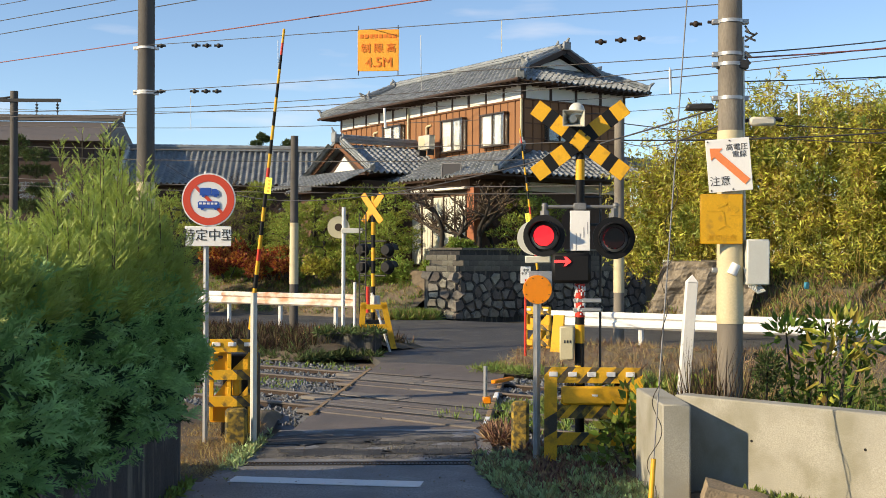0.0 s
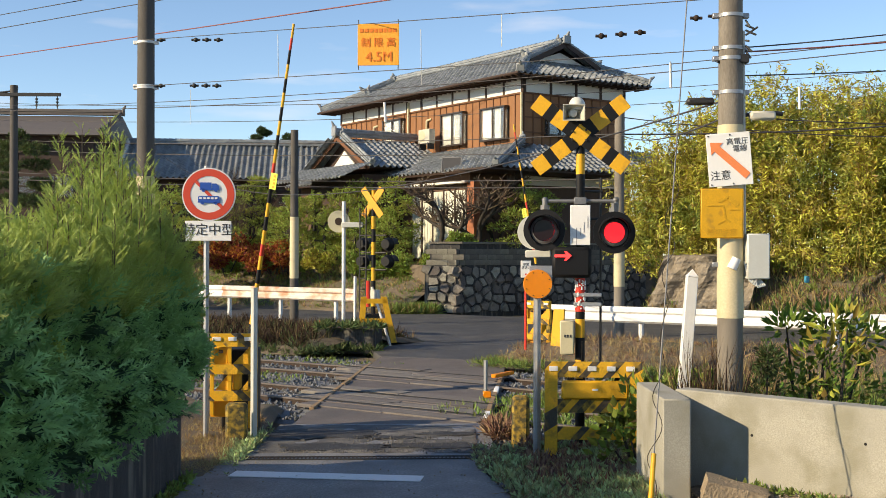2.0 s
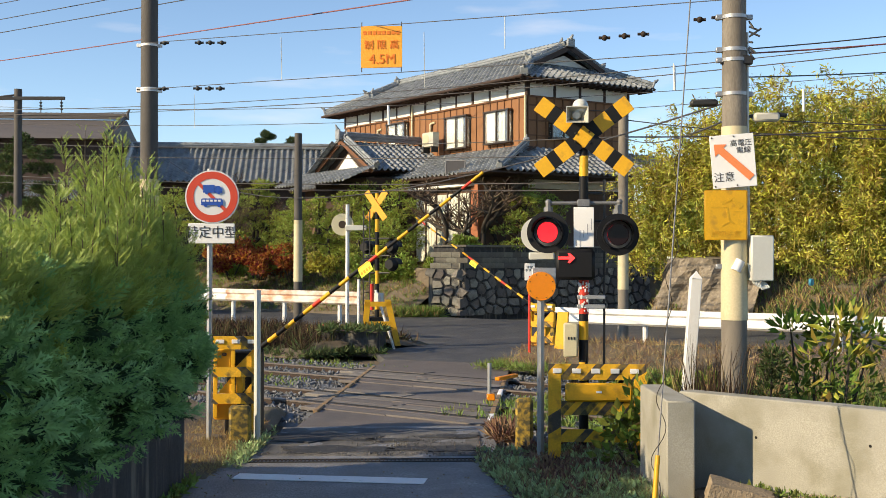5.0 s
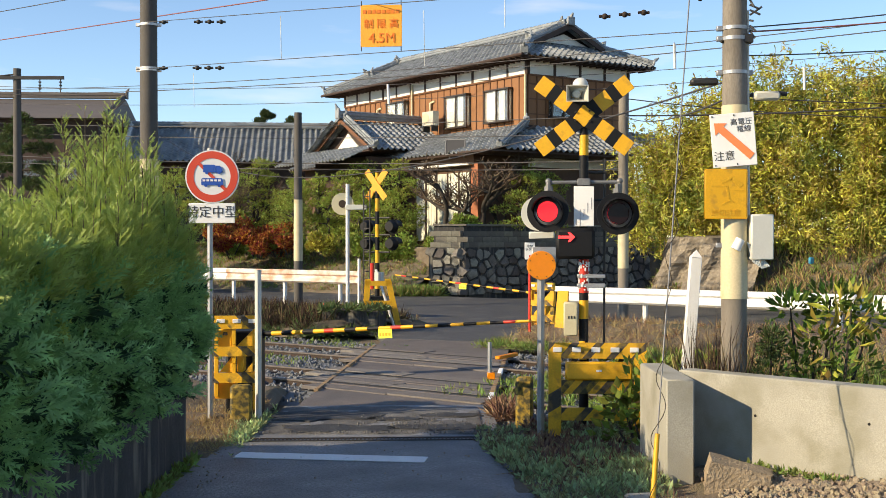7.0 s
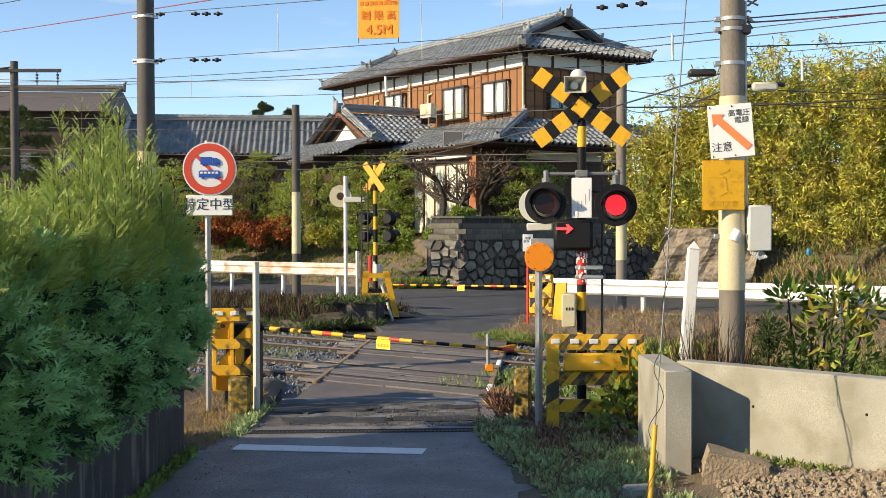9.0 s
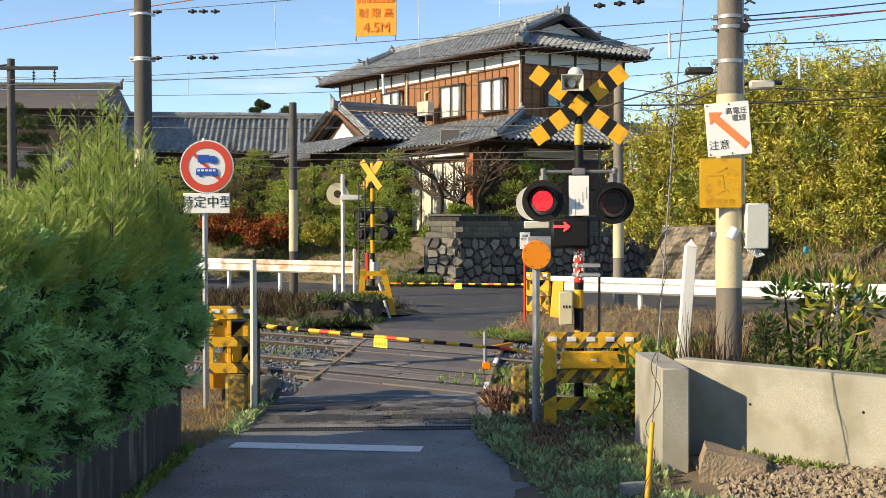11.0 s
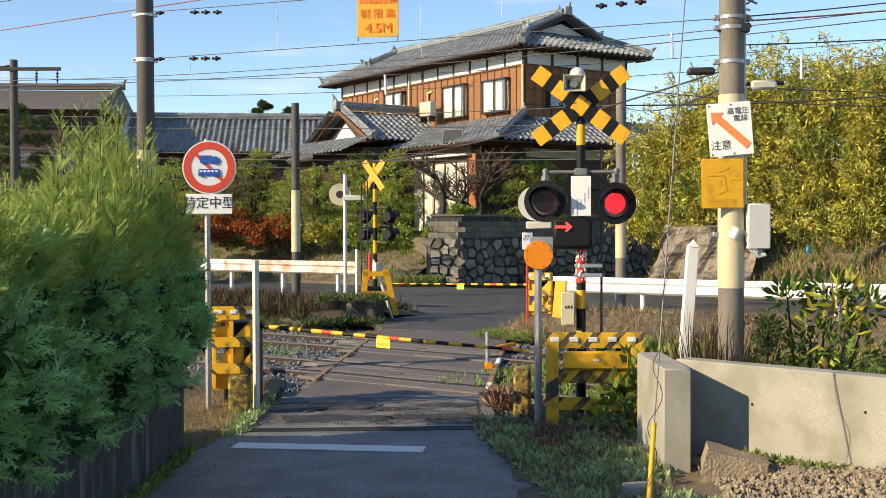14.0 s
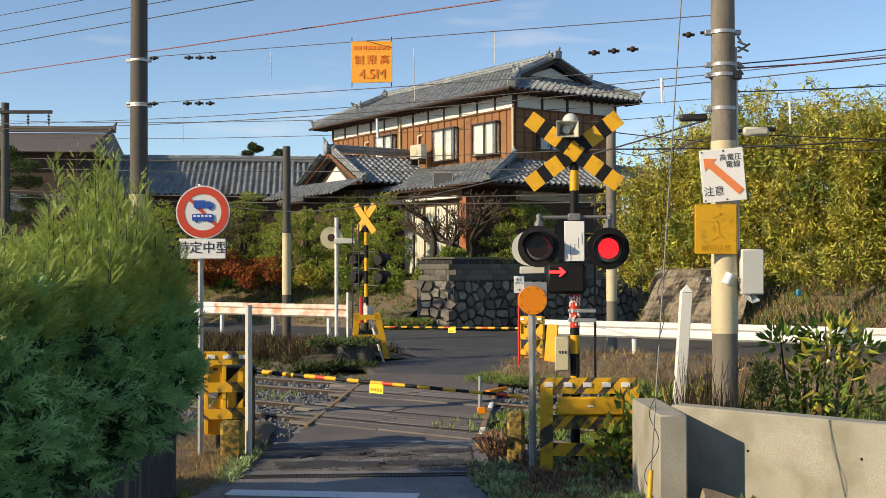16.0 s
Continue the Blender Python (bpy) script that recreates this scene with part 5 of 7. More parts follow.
def near_fence():
    f = thing("crossing_fence", pose(1.08, 11.85, 0.0, 0, 0, -3), "worn yellow and black striped steel crossing fence", "fence")
    bands(f, 0.99, 0.16, 0.03, pose(0, 0, 0.86), 12, 0.9, (YELLOW_OLD, YELLOW_OLD, BLACK_OLD))
    bands(f, 0.74, 0.14, 0.03, pose(0.132, 0, 0.5), 9, 0.9, (YELLOW_MOSS, YELLOW_OLD, BLACK_OLD))
    bands(f, 0.74, 0.13, 0.03, pose(0.132, 0, 0.225), 8, 0.9, (YELLOW_OLD, YELLOW_OLD, BLACK_OLD))
    for x in (0.0, 0.87):
        z = -0.08
        for i in range(5):
            bm = B()
            hh = 0.19
            prism(bm, [(x, z), (x + 0.13, z + 0.08), (x + 0.13, z + 0.08 + hh - 0.001), (x, z + hh - 0.001)], -0.02, 0.02)
            part("leg_band", bm, (YELLOW_OLD, YELLOW_OLD, BLACK_OLD)[i % 3], f)
            z += hh
    bm = B()
    solid(bm, 0.51, -0.03, 0.735, 0.68, 0.05, 0.19, bevel=0.02)
    part("yellow_panel", bm, YELLOW, f, "clean bright yellow panel")
    bm = B()
    solid(bm, 0.51, -0.058, 0.74, 0.06, 0.004, 0.02)
    part("tag", bm, SIGN_WHITE, f)
    for i in range(5):
        bm = B()
        solid(bm, 0.09 + i * 0.195, -0.025, 0.95, 0.09, 0.012, 0.05, bevel=0.004)
        part("reflector", bm, SIGN_WHITE, f)
    for x in (0.03, 0.96):
        bm = B()
        rod(bm, (x, 0.04, -0.1), (x, 0.04, 0.9), 0.03)
        rod(bm, (x, 0.04, 0.8), (x, 0.5, 0.0), 0.02)
        part("back_post", bm, DARK_STEEL, f)
    # post behind with the round reflector
    r = thing("reflector_post", pose(1.01, 11.95, 0), "grey steel post with a round orange reflector", "reflector post")
    bm = B()
    rod(bm, (0, 0, -0.1), (0, 0, 1.82), 0.038)
    part("post", bm, GALV, r)
    bm = B()
    solid(bm, 0.03, -0.03, 1.9, 0.24, 0.02, 0.2, bevel=0.004)
    part("plate", bm, GALV, r)
    bm = B()
    disc(bm, 0.0, -0.085, -0.045, 1.81, 0.145, 36, 0.15)
    part("reflector", bm, ORANGE, r, "round orange reflector disc")
    for i in range(8):
        a = 6.283 * i / 8 + 0.4
        bm = B()
        disc(bm, 0.125 * math.cos(a), -0.092, -0.08, 1.81 + 0.125 * math.sin(a), 0.006, 8)
        part("rivet", bm, RUST, r)
    # mossy yellow stub
    st = thing("marker_stub", pose(0.93, 13.2, 0, 0, 0, -8), "short mossy yellow concrete marker", "marker post")
    bm = B()
    solid(bm, 0, 0, 0.2, 0.2, 0.14, 0.62, bevel=0.035)
    part("block", bm, YELLOW_MOSS, st)
    # slim post beside the deck
    p = thing("slim_post", pose(0.69, 17.1, 0), "slim galvanised post with an orange foot", "post")
    bm = B()
    rod(bm, (0, 0, 0), (0, 0, 0.55), 0.03)
    part("post", bm, GALV, p)
    bm = B()
    solid(bm, 0.02, 0, 0.05, 0.12, 0.1, 0.1, bevel=0.01)
    part("foot", bm, ORANGE, p)
    b = thing("orange_kerb_bar", pose(0.98, 19.4, 0.06, 0, 0, 60), "orange painted bar beside the deck", "bar")
    bm = B()
    solid(bm, 0.2, 0, 0.03, 0.7, 0.09, 0.06, bevel=0.01)
    part("bar", bm, ORANGE, b)


near_fence()


def barrier_machine(m, label, mirror=1):
    """A striped guard frame before a barrier drive. Local -y faces the road user."""
    g = thing("barrier_machine", m, label, "barrier machine")
    w, h = 0.54, 1.2
    for z, hh in ((h - 0.15, 0.15), (0.735, 0.11), (0.43, 0.115)):
        bands(g, w, hh, 0.03, pose(0, 0, z), 5, -1.1, (YELLOW, YELLOW_OLD, YELLOW_OLD, BLACK_OLD))
    for x, wd, low in ((0.0, 0.045, 0.27), (0.2, 0.045, 0.43), (w - 0.105, 0.105, -0.1)):
        z, i = low, 0
        while z < h - 0.16:
            e = min(h - 0.155, z + 0.22)
            bm = B()
            solid(bm, x + wd / 2, 0.02, (z + e) / 2, wd, 0.036, e - z - 0.002, bevel=0.004)
            part("upright", bm, (YELLOW_OLD, YELLOW, YELLOW_MOSS)[(i + (2 if low < 0 else 0)) % 3 if wd > 0.1 else 1], g)
            z, i = e, i + 1
    for i in range(3):
        bm = B()
        solid(bm, 0.08 + i * 0.18, -0.024, h - 0.06, 0.095, 0.012, 0.045, bevel=0.004)
        part("reflector", bm, SIGN_WHITE, g)
    for x0, x1, z0, z1, mt in ((0.03, 0.2, 0.83, 1.05, YELLOW), (0.25, 0.33, 0.545, 0.74, YELLOW), (0.0, 0.235, 0.24, 0.43, SUN_YELLOW)):
        bm = B()
        solid(bm, (x0 + x1) / 2, 0.17, (z0 + z1) / 2, x1 - x0, 0.24, z1 - z0, bevel=0.012)
        part("yellow_case", bm, mt, g)
    for pts in ([(0.25, 0.845), (0.43, 0.845), (0.43, 1.03)], [(0.05, 0.545), (0.2, 0.545), (0.2, 0.73)], [(0.34, 0.545), (0.43, 0.545), (0.43, 0.66)]):
        bm = B()
        prism(bm, pts, 0.05, 0.066)
        part("gusset", bm, YELLOW_OLD, g)
    bm = B()
    solid(bm, 0.12, 0.04, 0.99, 0.05, 0.03, 0.035, bevel=0.006)
    part("latch", bm, RUST, g)
    bm = B()
    solid(bm, 0.3, 0.5, 0.45, 0.42, 0.36, 1.1, bevel=0.02)
    part("drive", bm, BLACK, g)
    return g


near_machine = barrier_machine(pose(-2.62, 13.25, 0.0, 0, 0, 3), "worn yellow and black guard frame before a barrier drive")
bm = B()
rod(bm, (0, 0, -0.1), (0, 0, 1.72), 0.038)
rod(bm, (0, 0, 1.72), (0, 0, 1.73), 0.042)
single("steel_post", bm, BOX_GREY, "pale galvanised steel post beside the barrier", "post", m=pose(-2.1, 13.15, 0))
st = thing("marker_stub", pose(-2.26, 12.95, 0, 0, 0, 6), "short mossy yellow concrete marker", "marker post")
bm = B()
solid(bm, 0, 0, 0.14, 0.24, 0.16, 0.62, bevel=0.03)
part("block", bm, YELLOW_MOSS, st)

ARM_NEAR = (-2.28, 13.8, 0.94)
ARM_FAR = (2.14, 23.62, 0.92)
far_machine = barrier_machine(pose(1.72, 23.05, 0.0, 0, 0, -25), "yellow barrier drive beside the far lane")


def barrier_arm(machine, m, length, label, flip=1):
    """A tapering striped arm along local x from its pivot, with its counterweight."""
    a = new("barrier_arm")
    a.parent = machine
    a.matrix_basis = machine.matrix_basis.inverted() @ m
    a["label"] = label
    bm = B()
    solid(bm, 0.02 * flip, 0, 0, 0.36, 0.07, 0.11, bevel=0.015)
    solid(bm, -0.22 * flip, 0, 0.0, 0.3, 0.1, 0.16, bevel=0.02)
    rod(bm, (0, -0.1, 0), (0, 0.1, 0), 0.06, 0.06, 16)
    part("mount", bm, BLACK, a)
    seq = "BYBYBYRYBYBYRYBYBYBYBRY"
    mats = {"Y": YELLOW, "B": BLACK, "R": RED, "W": WHITE}
    unit = {"Y": 1.0, "B": 1.0, "R": 0.85, "W": 0.4}
    total = sum(unit[c] for c in seq)
    x = 0.18
    k = (length - 0.18) / total
    for c in seq:
        L = unit[c] * k
        bm = B()
        r0, r1 = 0.029 - 0.014 * x / length, 0.029 - 0.014 * (x + L) / length
        rod(bm, (flip * x, 0, 0), (flip * (x + L), 0, 0), r0, r1, 12)
        part("band", bm, mats[c], a)
        x += L
    bm = B()
    solid(bm, flip * length * 0.53, -0.03, -0.06, 0.19, 0.006, 0.1)
    part("tag", bm, LIME, a, "lime reflective tag")
    for j in range(4):
        bm = B()
        solid(bm, flip * (length * 0.53) - 0.065 + j * 0.042, -0.035, -0.07, 0.028, 0.003, 0.035)
        part("text_bar", bm, FADED, a)
    return a


near_arm = barrier_arm(near_machine, on_track(*ARM_NEAR), 3.9, "yellow and black crossing barrier arm with red bands")
far_arm = barrier_arm(far_machine, on_track(*ARM_FAR), 3.97, "yellow and black barrier arm across the far lane", -1)

# ---- far side of the crossing ----
g = thing("guard_plate", pose(2.25, 22.6, 0.0, 0, 0, -30), "yellow slanted guard plate by the barrier", "guard plate")
bm = B()
prism(bm, [(-0.1, 0), (0.16, 0), (0.22, 1.05), (0.0, 1.05)], -0.03, 0.03)
part("plate", bm, YELLOW, g)
bm = B()
rod(bm, (0.08, 0.04, 0), (0.08, 0.35, 0.0), 0.02)
rod(bm, (0.08, 0.04, 0.7), (0.08, 0.35, 0.0), 0.02)
part("brace", bm, DARK_STEEL, g)
bt = thing("button_post", pose(1.69, 22.6, 0.05), "red post with a white emergency button plate", "sign post")
bm = B()
rod(bm, (0, 0, -0.1), (0, 0, 1.62), 0.025)
part("post", bm, RED, bt)
bm = B()
solid(bm, 0.0, -0.05, 1.78, 0.2, 0.015, 0.33, bevel=0.004)
part("plate", bm, SIGN_WHITE, bt)
letters("writing", "非常\nボタン", 0.06, INK, bt, pose(0, -0.06, 1.84))
bm = B()
disc(bm, 0, -0.064, -0.058, 1.68, 0.02, 12)
part("dot", bm, RED, bt)
kb = thing("concrete_plinth", pose(-2.0, 26.1, 0, 0, 0, TRACK + 28), "dark mossy concrete plinth beside the far lane", "plinth")
bm = B()
solid(bm, 0, 0, 0.2, 1.3, 0.9, 0.6, bevel=0.03)
part("block", bm, MOSSY, kb)


def far_signal():
    s = thing("crossing_signal", pose(-1.53, 27.0, 0.0, 0, 0, -28), "far crossing signal seen from behind, yellow crossbuck and four lamps", "crossing signal")
    post_bands(s, 0.05, [0.0 + 0.3 * i for i in range(13)], (BLACK, YELLOW))
    crossbuck(s, 3.32, -0.07, 0.82, 0.15, 1, (SUN_YELLOW, SUN_YELLOW), 52)
    for x in (-0.34, 0.34):
        for z in (2.35, 1.95):
            bm = B()
            rod(bm, (x, -0.05, z), (x, 0.1, z), 0.11, 0.15, 20)
            rod(bm, (x, 0.1, z), (x, 0.12, z), 0.165, 0.165, 20)
            n = 14
            for i in range(n):
                a0, a1 = math.pi * i / n, math.pi * (i + 1) / n
                v = [bm.verts.new((x + 0.15 * math.cos(a), y, z + 0.15 * math.sin(a))) for a, y in ((a0, 0.12), (a1, 0.12), (a1, 0.34), (a0, 0.34))]
                bm.faces.new(v)
            part("lamp", bm, BLACK, s, "black-hooded lamp facing away")
    for z in (2.15, 2.55, 1.75):
        bm = B()
        rod(bm, (-0.34, 0, z), (0.34, 0, z), 0.02)
        part("cross_arm", bm, DARK_STEEL, s)
    bm = B()
    for x in (-0.3, -0.13):
        rod(bm, (x, -0.12, 0.1), (x, -0.12, 3.2), 0.016)
    for i in range(12):
        rod(bm, (-0.3, -0.12, 0.3 + i * 0.25), (-0.13, -0.12, 0.3 + i * 0.25), 0.012)
    part("ladder", bm, DARK_STEEL, s)
    bm = B()
    rod(bm, (0.02, -0.1, 1.35), (0.52, -0.1, 0.0), 0.03)
    part("brace", bm, WHITE, s)
    bm = B()
    solid(bm, 0.1, -0.08, 1.15, 0.2, 0.12, 0.28, bevel=0.01)
    part("meter_box", bm, BOX_GREY, s)
    bm = B()
    rod(bm, (0.04, -0.3, 0.9), (0.04, -0.3, 1.5), 0.045)
    part("red_tube", bm, RED, s)
    f = thing("safety_barrier", pose(-1.45, 26.3, 0.1, 0, 0, 8), "yellow steel guard frame at the far signal", "safety barrier")
    for x0, x1 in ((-0.35, -0.25), (0.42, 0.2)):
        bm = B()
        prism(bm, [(x0 - 0.05, 0), (x0 + 0.08, 0), (x1 + 0.06, 1.05), (x1 - 0.07, 1.05)], -0.02, 0.02)
        part("upright", bm, YELLOW, f)
    for z in (0.95, 0.5):
        bm = B()
        solid(bm, -0.02, 0, z, 0.6, 0.04, 0.11)
        part("rail", bm, YELLOW, f)
    bm = B()
    solid(bm, -0.05, 0.1, 0.35, 0.3, 0.2, 0.6, bevel=0.02)
    part("drive", bm, BLACK, f)
    p = thing("white_post", pose(-2.24, 27.2, 0.0), "tall slim white post beside the far signal", "post")
    bm = B()
    rod(bm, (0, 0, 0), (0, 0, 3.35), 0.045)
    part("post", bm, WHITE, p)
    bm = B()
    solid(bm, 0.2, -0.05, 2.8, 0.5, 0.1, 0.12, bevel=0.01)
    part("bracket", bm, BOX_GREY, p)
    bm = B()
    disc(bm, -0.12, 0.0, 0.05, 2.88, 0.26, 24)
    part("disc", bm, BEIGE, p, "weathered round plate")
    bm = B()
    disc(bm, -0.12, -0.02, 0.0, 2.88, 0.09, 18)
    part("hub", bm, RUST, p)
    p2 = thing("white_post", pose(-1.95, 26.9, 0.0), "slim white post by the ladder", "post")
    bm = B()
    rod(bm, (0, 0, 0), (0, 0, 1.6), 0.035)
    part("post", bm, WHITE, p2)
    r = thing("red_box", pose(-2.75, 27.3, 0.2), "small red box on the verge", "box")
    bm = B()
    solid(bm, 0, 0, 0.25, 0.16, 0.14, 0.2, bevel=0.015)
    rod(bm, (0, 0, -0.1), (0, 0, 0.2), 0.03)
    part("case", bm, RED, r)


far_signal()


# ---- road signs ----
def no_lorries_sign():
    s = thing("road_sign", pose(-2.62, 13.05, 0.0), "round red-rimmed no-lorries sign on a slim grey post", "road sign")
    bm = B()
    rod(bm, (-0.01, 0.03, -0.1), (-0.01, 0.03, 3.1), 0.032)
    part("post", bm, GALV, s)
    face = pose(0.025, 0, 2.78, 0, 0, 4)
    bm = B()
    disc(bm, 0, -0.03, -0.018, 0, 0.3, 48)
    part("plate", bm, SIGN_WHITE, s, "", face)
    bm = B()
    n = 56
    for i in range(n):
        a0, a1 = 6.2832 * i / n, 6.2832 * (i + 1) / n
        v = [bm.verts.new((r * math.cos(a), -0.034, r * math.sin(a))) for a, r in ((a0, 0.285), (a1, 0.285), (a1, 0.205), (a0, 0.205))]
        bm.faces.new(v)
    part("red_ring", bm, SIGN_RED, s, "red ring", face)
    bm = B()
    prism(bm, [(-0.165, 0.14), (-0.14, 0.165), (0.165, -0.14), (0.14, -0.165)], -0.036, -0.034)
    part("slash", bm, SIGN_RED, s, "red diagonal bar", face)
    bm = B()
    solid(bm, -0.035, -0.039, 0.097, 0.13, 0.004, 0.072)
    prism(bm, [(0.037, 0.055), (0.037, 0.122), (0.085, 0.122), (0.115, 0.088), (0.115, 0.055)], -0.041, -0.037)
    solid(bm, 0.008, -0.039, 0.055, 0.216, 0.004, 0.016)
    for x in (-0.06, 0.078):
        disc(bm, x, -0.041, -0.037, 0.046, 0.019, 14)
    part("lorry", bm, SIGN_BLUE, s, "blue lorry symbol", face)
    bm = B()
    prism(bm, [(-0.12, -0.095), (-0.12, -0.03), (-0.105, -0.018), (0.108, -0.018), (0.122, -0.05), (0.122, -0.095)], -0.041, -0.037)
    for x in (-0.07, 0.078):
        disc(bm, x, -0.041, -0.037, -0.098, 0.018, 14)
    part("bus", bm, SIGN_BLUE, s, "blue bus symbol", face)
    bm = B()
    for i in range(5):
        solid(bm, -0.09 + i * 0.043, -0.043, -0.043, 0.03, 0.003, 0.022)
    part("bus_window", bm, SIGN_WHITE, s, "", face)
    bm = B()
    solid(bm, 0.02, -0.02, 2.37, 0.52, 0.012, 0.225, bevel=0.004)
    part("sub_plate", bm, SIGN_WHITE, s, "white supplementary plate")
    letters("writing", "特定中型", 0.145, INK, s, pose(0.02, -0.03, 2.375), 0.001)
    bm = B()
    for z in (2.78, 2.4):
        solid(bm, 0, 0.015, z, 0.09, 0.06, 0.03)
    part("clamp", bm, GALV, s)


no_lorries_sign()


def utility_pole(x, y, r0, r1, h, label, sleeve=None, z=-0.3, mat=None):
    p = thing("utility_pole", pose(x, y, 0), label, "utility pole")
    bm = B()
    rod(bm, (0, 0, z), (0, 0, h), r0, r1, 28)
    part("pole", bm, mat or POLE, p)
    if sleeve:
        for a, b in sleeve:
            bm = B()
            ra = r0 + (r1 - r0) * (a - z) / (h - z) + 0.006
            rb = r0 + (r1 - r0) * (b - z) / (h - z) + 0.006
            rod(bm, (0, 0, a), (0, 0, b), ra, rb, 28)
            part("sleeve", bm, CREAM, p, "cream plastic sleeve")
    return p


def strap(p, z, r, mat=None, bump=True):
    bm = B()
    rod(bm, (0, 0, z - 0.017), (0, 0, z + 0.017), r + 0.006, r + 0.006, 28)
    if bump:
        solid(bm, r + 0.03, 0, z, 0.06, 0.05, 0.05, bevel=0.006)
        solid(bm, -r - 0.03, 0, z, 0.06, 0.05, 0.05, bevel=0.006)
    part("strap", bm, mat or GALV, p)


PR = (2.84, 11.3)
pr = utility_pole(*PR, 0.128, 0.098, 11.0, "grey concrete utility pole with cream sleeve and signs", [(1.5, 2.05), (2.05, 3.38)], mat=POLE_PALE)
for z, b in ((4.03, 1), (4.13, 1), (4.45, 1), (2.02, 1), (1.96, 0), (1.8, 0), (3.7, 1)):
    strap(pr, z, 0.118, GALV, b)
bm = B()
SIGN = pose(-0.05, -0.16, 3.035, 0, 0, -7) @ pose(0, 0, 0, 0, -4.5, 0)
solid(bm, 0, 0, 0, 0.415, 0.012, 0.51, SIGN, 0.003)
part("warning_plate", bm, SIGN_WHITE, pr, "white high-voltage warning plate with an orange arrow")
bm = B()
q = SIGN @ pose(-0.005, -0.008, 0.0) @ pose(0, 0, 0, 0, 46, 0)
prism(bm, [(0.24, -0.035), (0.24, 0.035), (-0.15, 0.035), (-0.15, 0.08), (-0.24, 0.0), (-0.15, -0.08), (-0.15, -0.035)], -0.004, 0.0, q)
part("arrow", bm, ARROW_ORANGE, pr, "faded orange arrow")
letters("writing", "高電圧\n  電線", 0.07, INK, pr, SIGN @ pose(0.085, -0.008, 0.13), 0.001)
letters("writing", "注意", 0.1, INK, pr, SIGN @ pose(-0.095, -0.008, -0.155), 0.001)
for x, z in ((-0.185, 0.235), (0.02, 0.235), (-0.185, -0.235), (0.02, -0.235)):
    bm = B()
    disc(bm, x, -0.012, -0.006, z, 0.008, 8)
    part("bolt", bm, DARK_STEEL, pr, "", SIGN)
bm = B()
solid(bm, -0.12, -0.15, 2.515, 0.415, 0.012, 0.48, bevel=0.01)
part("yellow_plate", bm, YELLOW, pr, "faded yellow caution plate")
bm = B()
for a, b, w in (((-0.2, 2.62), (-0.05, 2.62), 0.014), ((-0.05, 2.62), (-0.03, 2.5), 0.02), ((-0.1, 2.66), (0.0, 2.7), 0.03), ((0.0, 2.7), (0.09, 2.62), 0.05), ((-0.03, 2.5), (0.02, 2.46), 0.016), ((-0.1, 2.44), (-0.02, 2.48), 0.012), ((0.02, 2.58), (0.11, 2.58), 0.01)):
    d = Vector((b[0] - a[0], 0, b[1] - a[1]))
    solid(bm, 0, 0, 0, d.length, 0.003, w, Matrix.Translation(((a[0] + b[0]) / 2 - 0.06, -0.158, (a[1] + b[1]) / 2 - 0.03)) @ pose(0, 0, 0, 0, -math.degrees(math.atan2(d.z, d.x)), 0))
part("picture_relief", bm, FADED, pr, "worn outline of a car symbol")
letters("writing", "踏切注意", 0.072, FADED, pr, pose(-0.12, -0.158, 2.33), 0.001)
bm = B()
solid(bm, 0.235, -0.06, 2.1, 0.22, 0.2, 0.44, bevel=0.012)
part("meter_box", bm, BOX_GREY, pr, "pale grey equipment box")
bm = B()
rg = random.Random(2)
for k in range(5):
    x0 = 0.1 + 0.02 * k
    pts = [(x0, -0.12, 2.05 - 0.02 * k), (x0 + 0.05, -0.14, 1.86 - 0.015 * k), (x0 + 0.13, -0.12, 1.82), (0.25, -0.08, 1.9)]
    for a, b in zip(pts, pts[1:]):
        rod(bm, a, b, 0.007, n=6)
rod(bm, (0.135, -0.03, 2.3), (0.12, -0.03, 4.3), 0.012)
part("cable", bm, BOX_GREY, pr)
bm = B()
rod(bm, (-0.02, -0.13, 1.98), (0.03, -0.13, 2.08), 0.05, 0.045, 12)
part("connector", bm, SIGN_WHITE, pr)
bm = B()
solid(bm, -0.2, -0.05, 4.02, 0.16, 0.1, 0.085, pose(0, 0, 0, 0, 4, 0), 0.008)
rod(bm, (-0.14, -0.03, 4.0), (-0.05, 0, 4.0), 0.015)
part("camera_box", bm, DARK_STEEL, pr, "small dark box on a bracket")
bm = B()
solid(bm, -0.21, 0.1, 3.63, 0.27, 0.09, 0.07, pose(0, 0, 0, 0, -1, 0), 0.02)
part("cable_joint", bm, DARK_STEEL, pr)
bm = B()
rg = random.Random(4)
for k in range(7):
    a = Vector((0.13, -0.06, 4.1 + 0.05 * k))
    rod(bm, a, a + Vector((rg.uniform(0.02, 0.12), -0.03, rg.uniform(-0.1, 0.12))), 0.01, n=6)
part("clamp_cluster", bm, DARK_STEEL, pr)

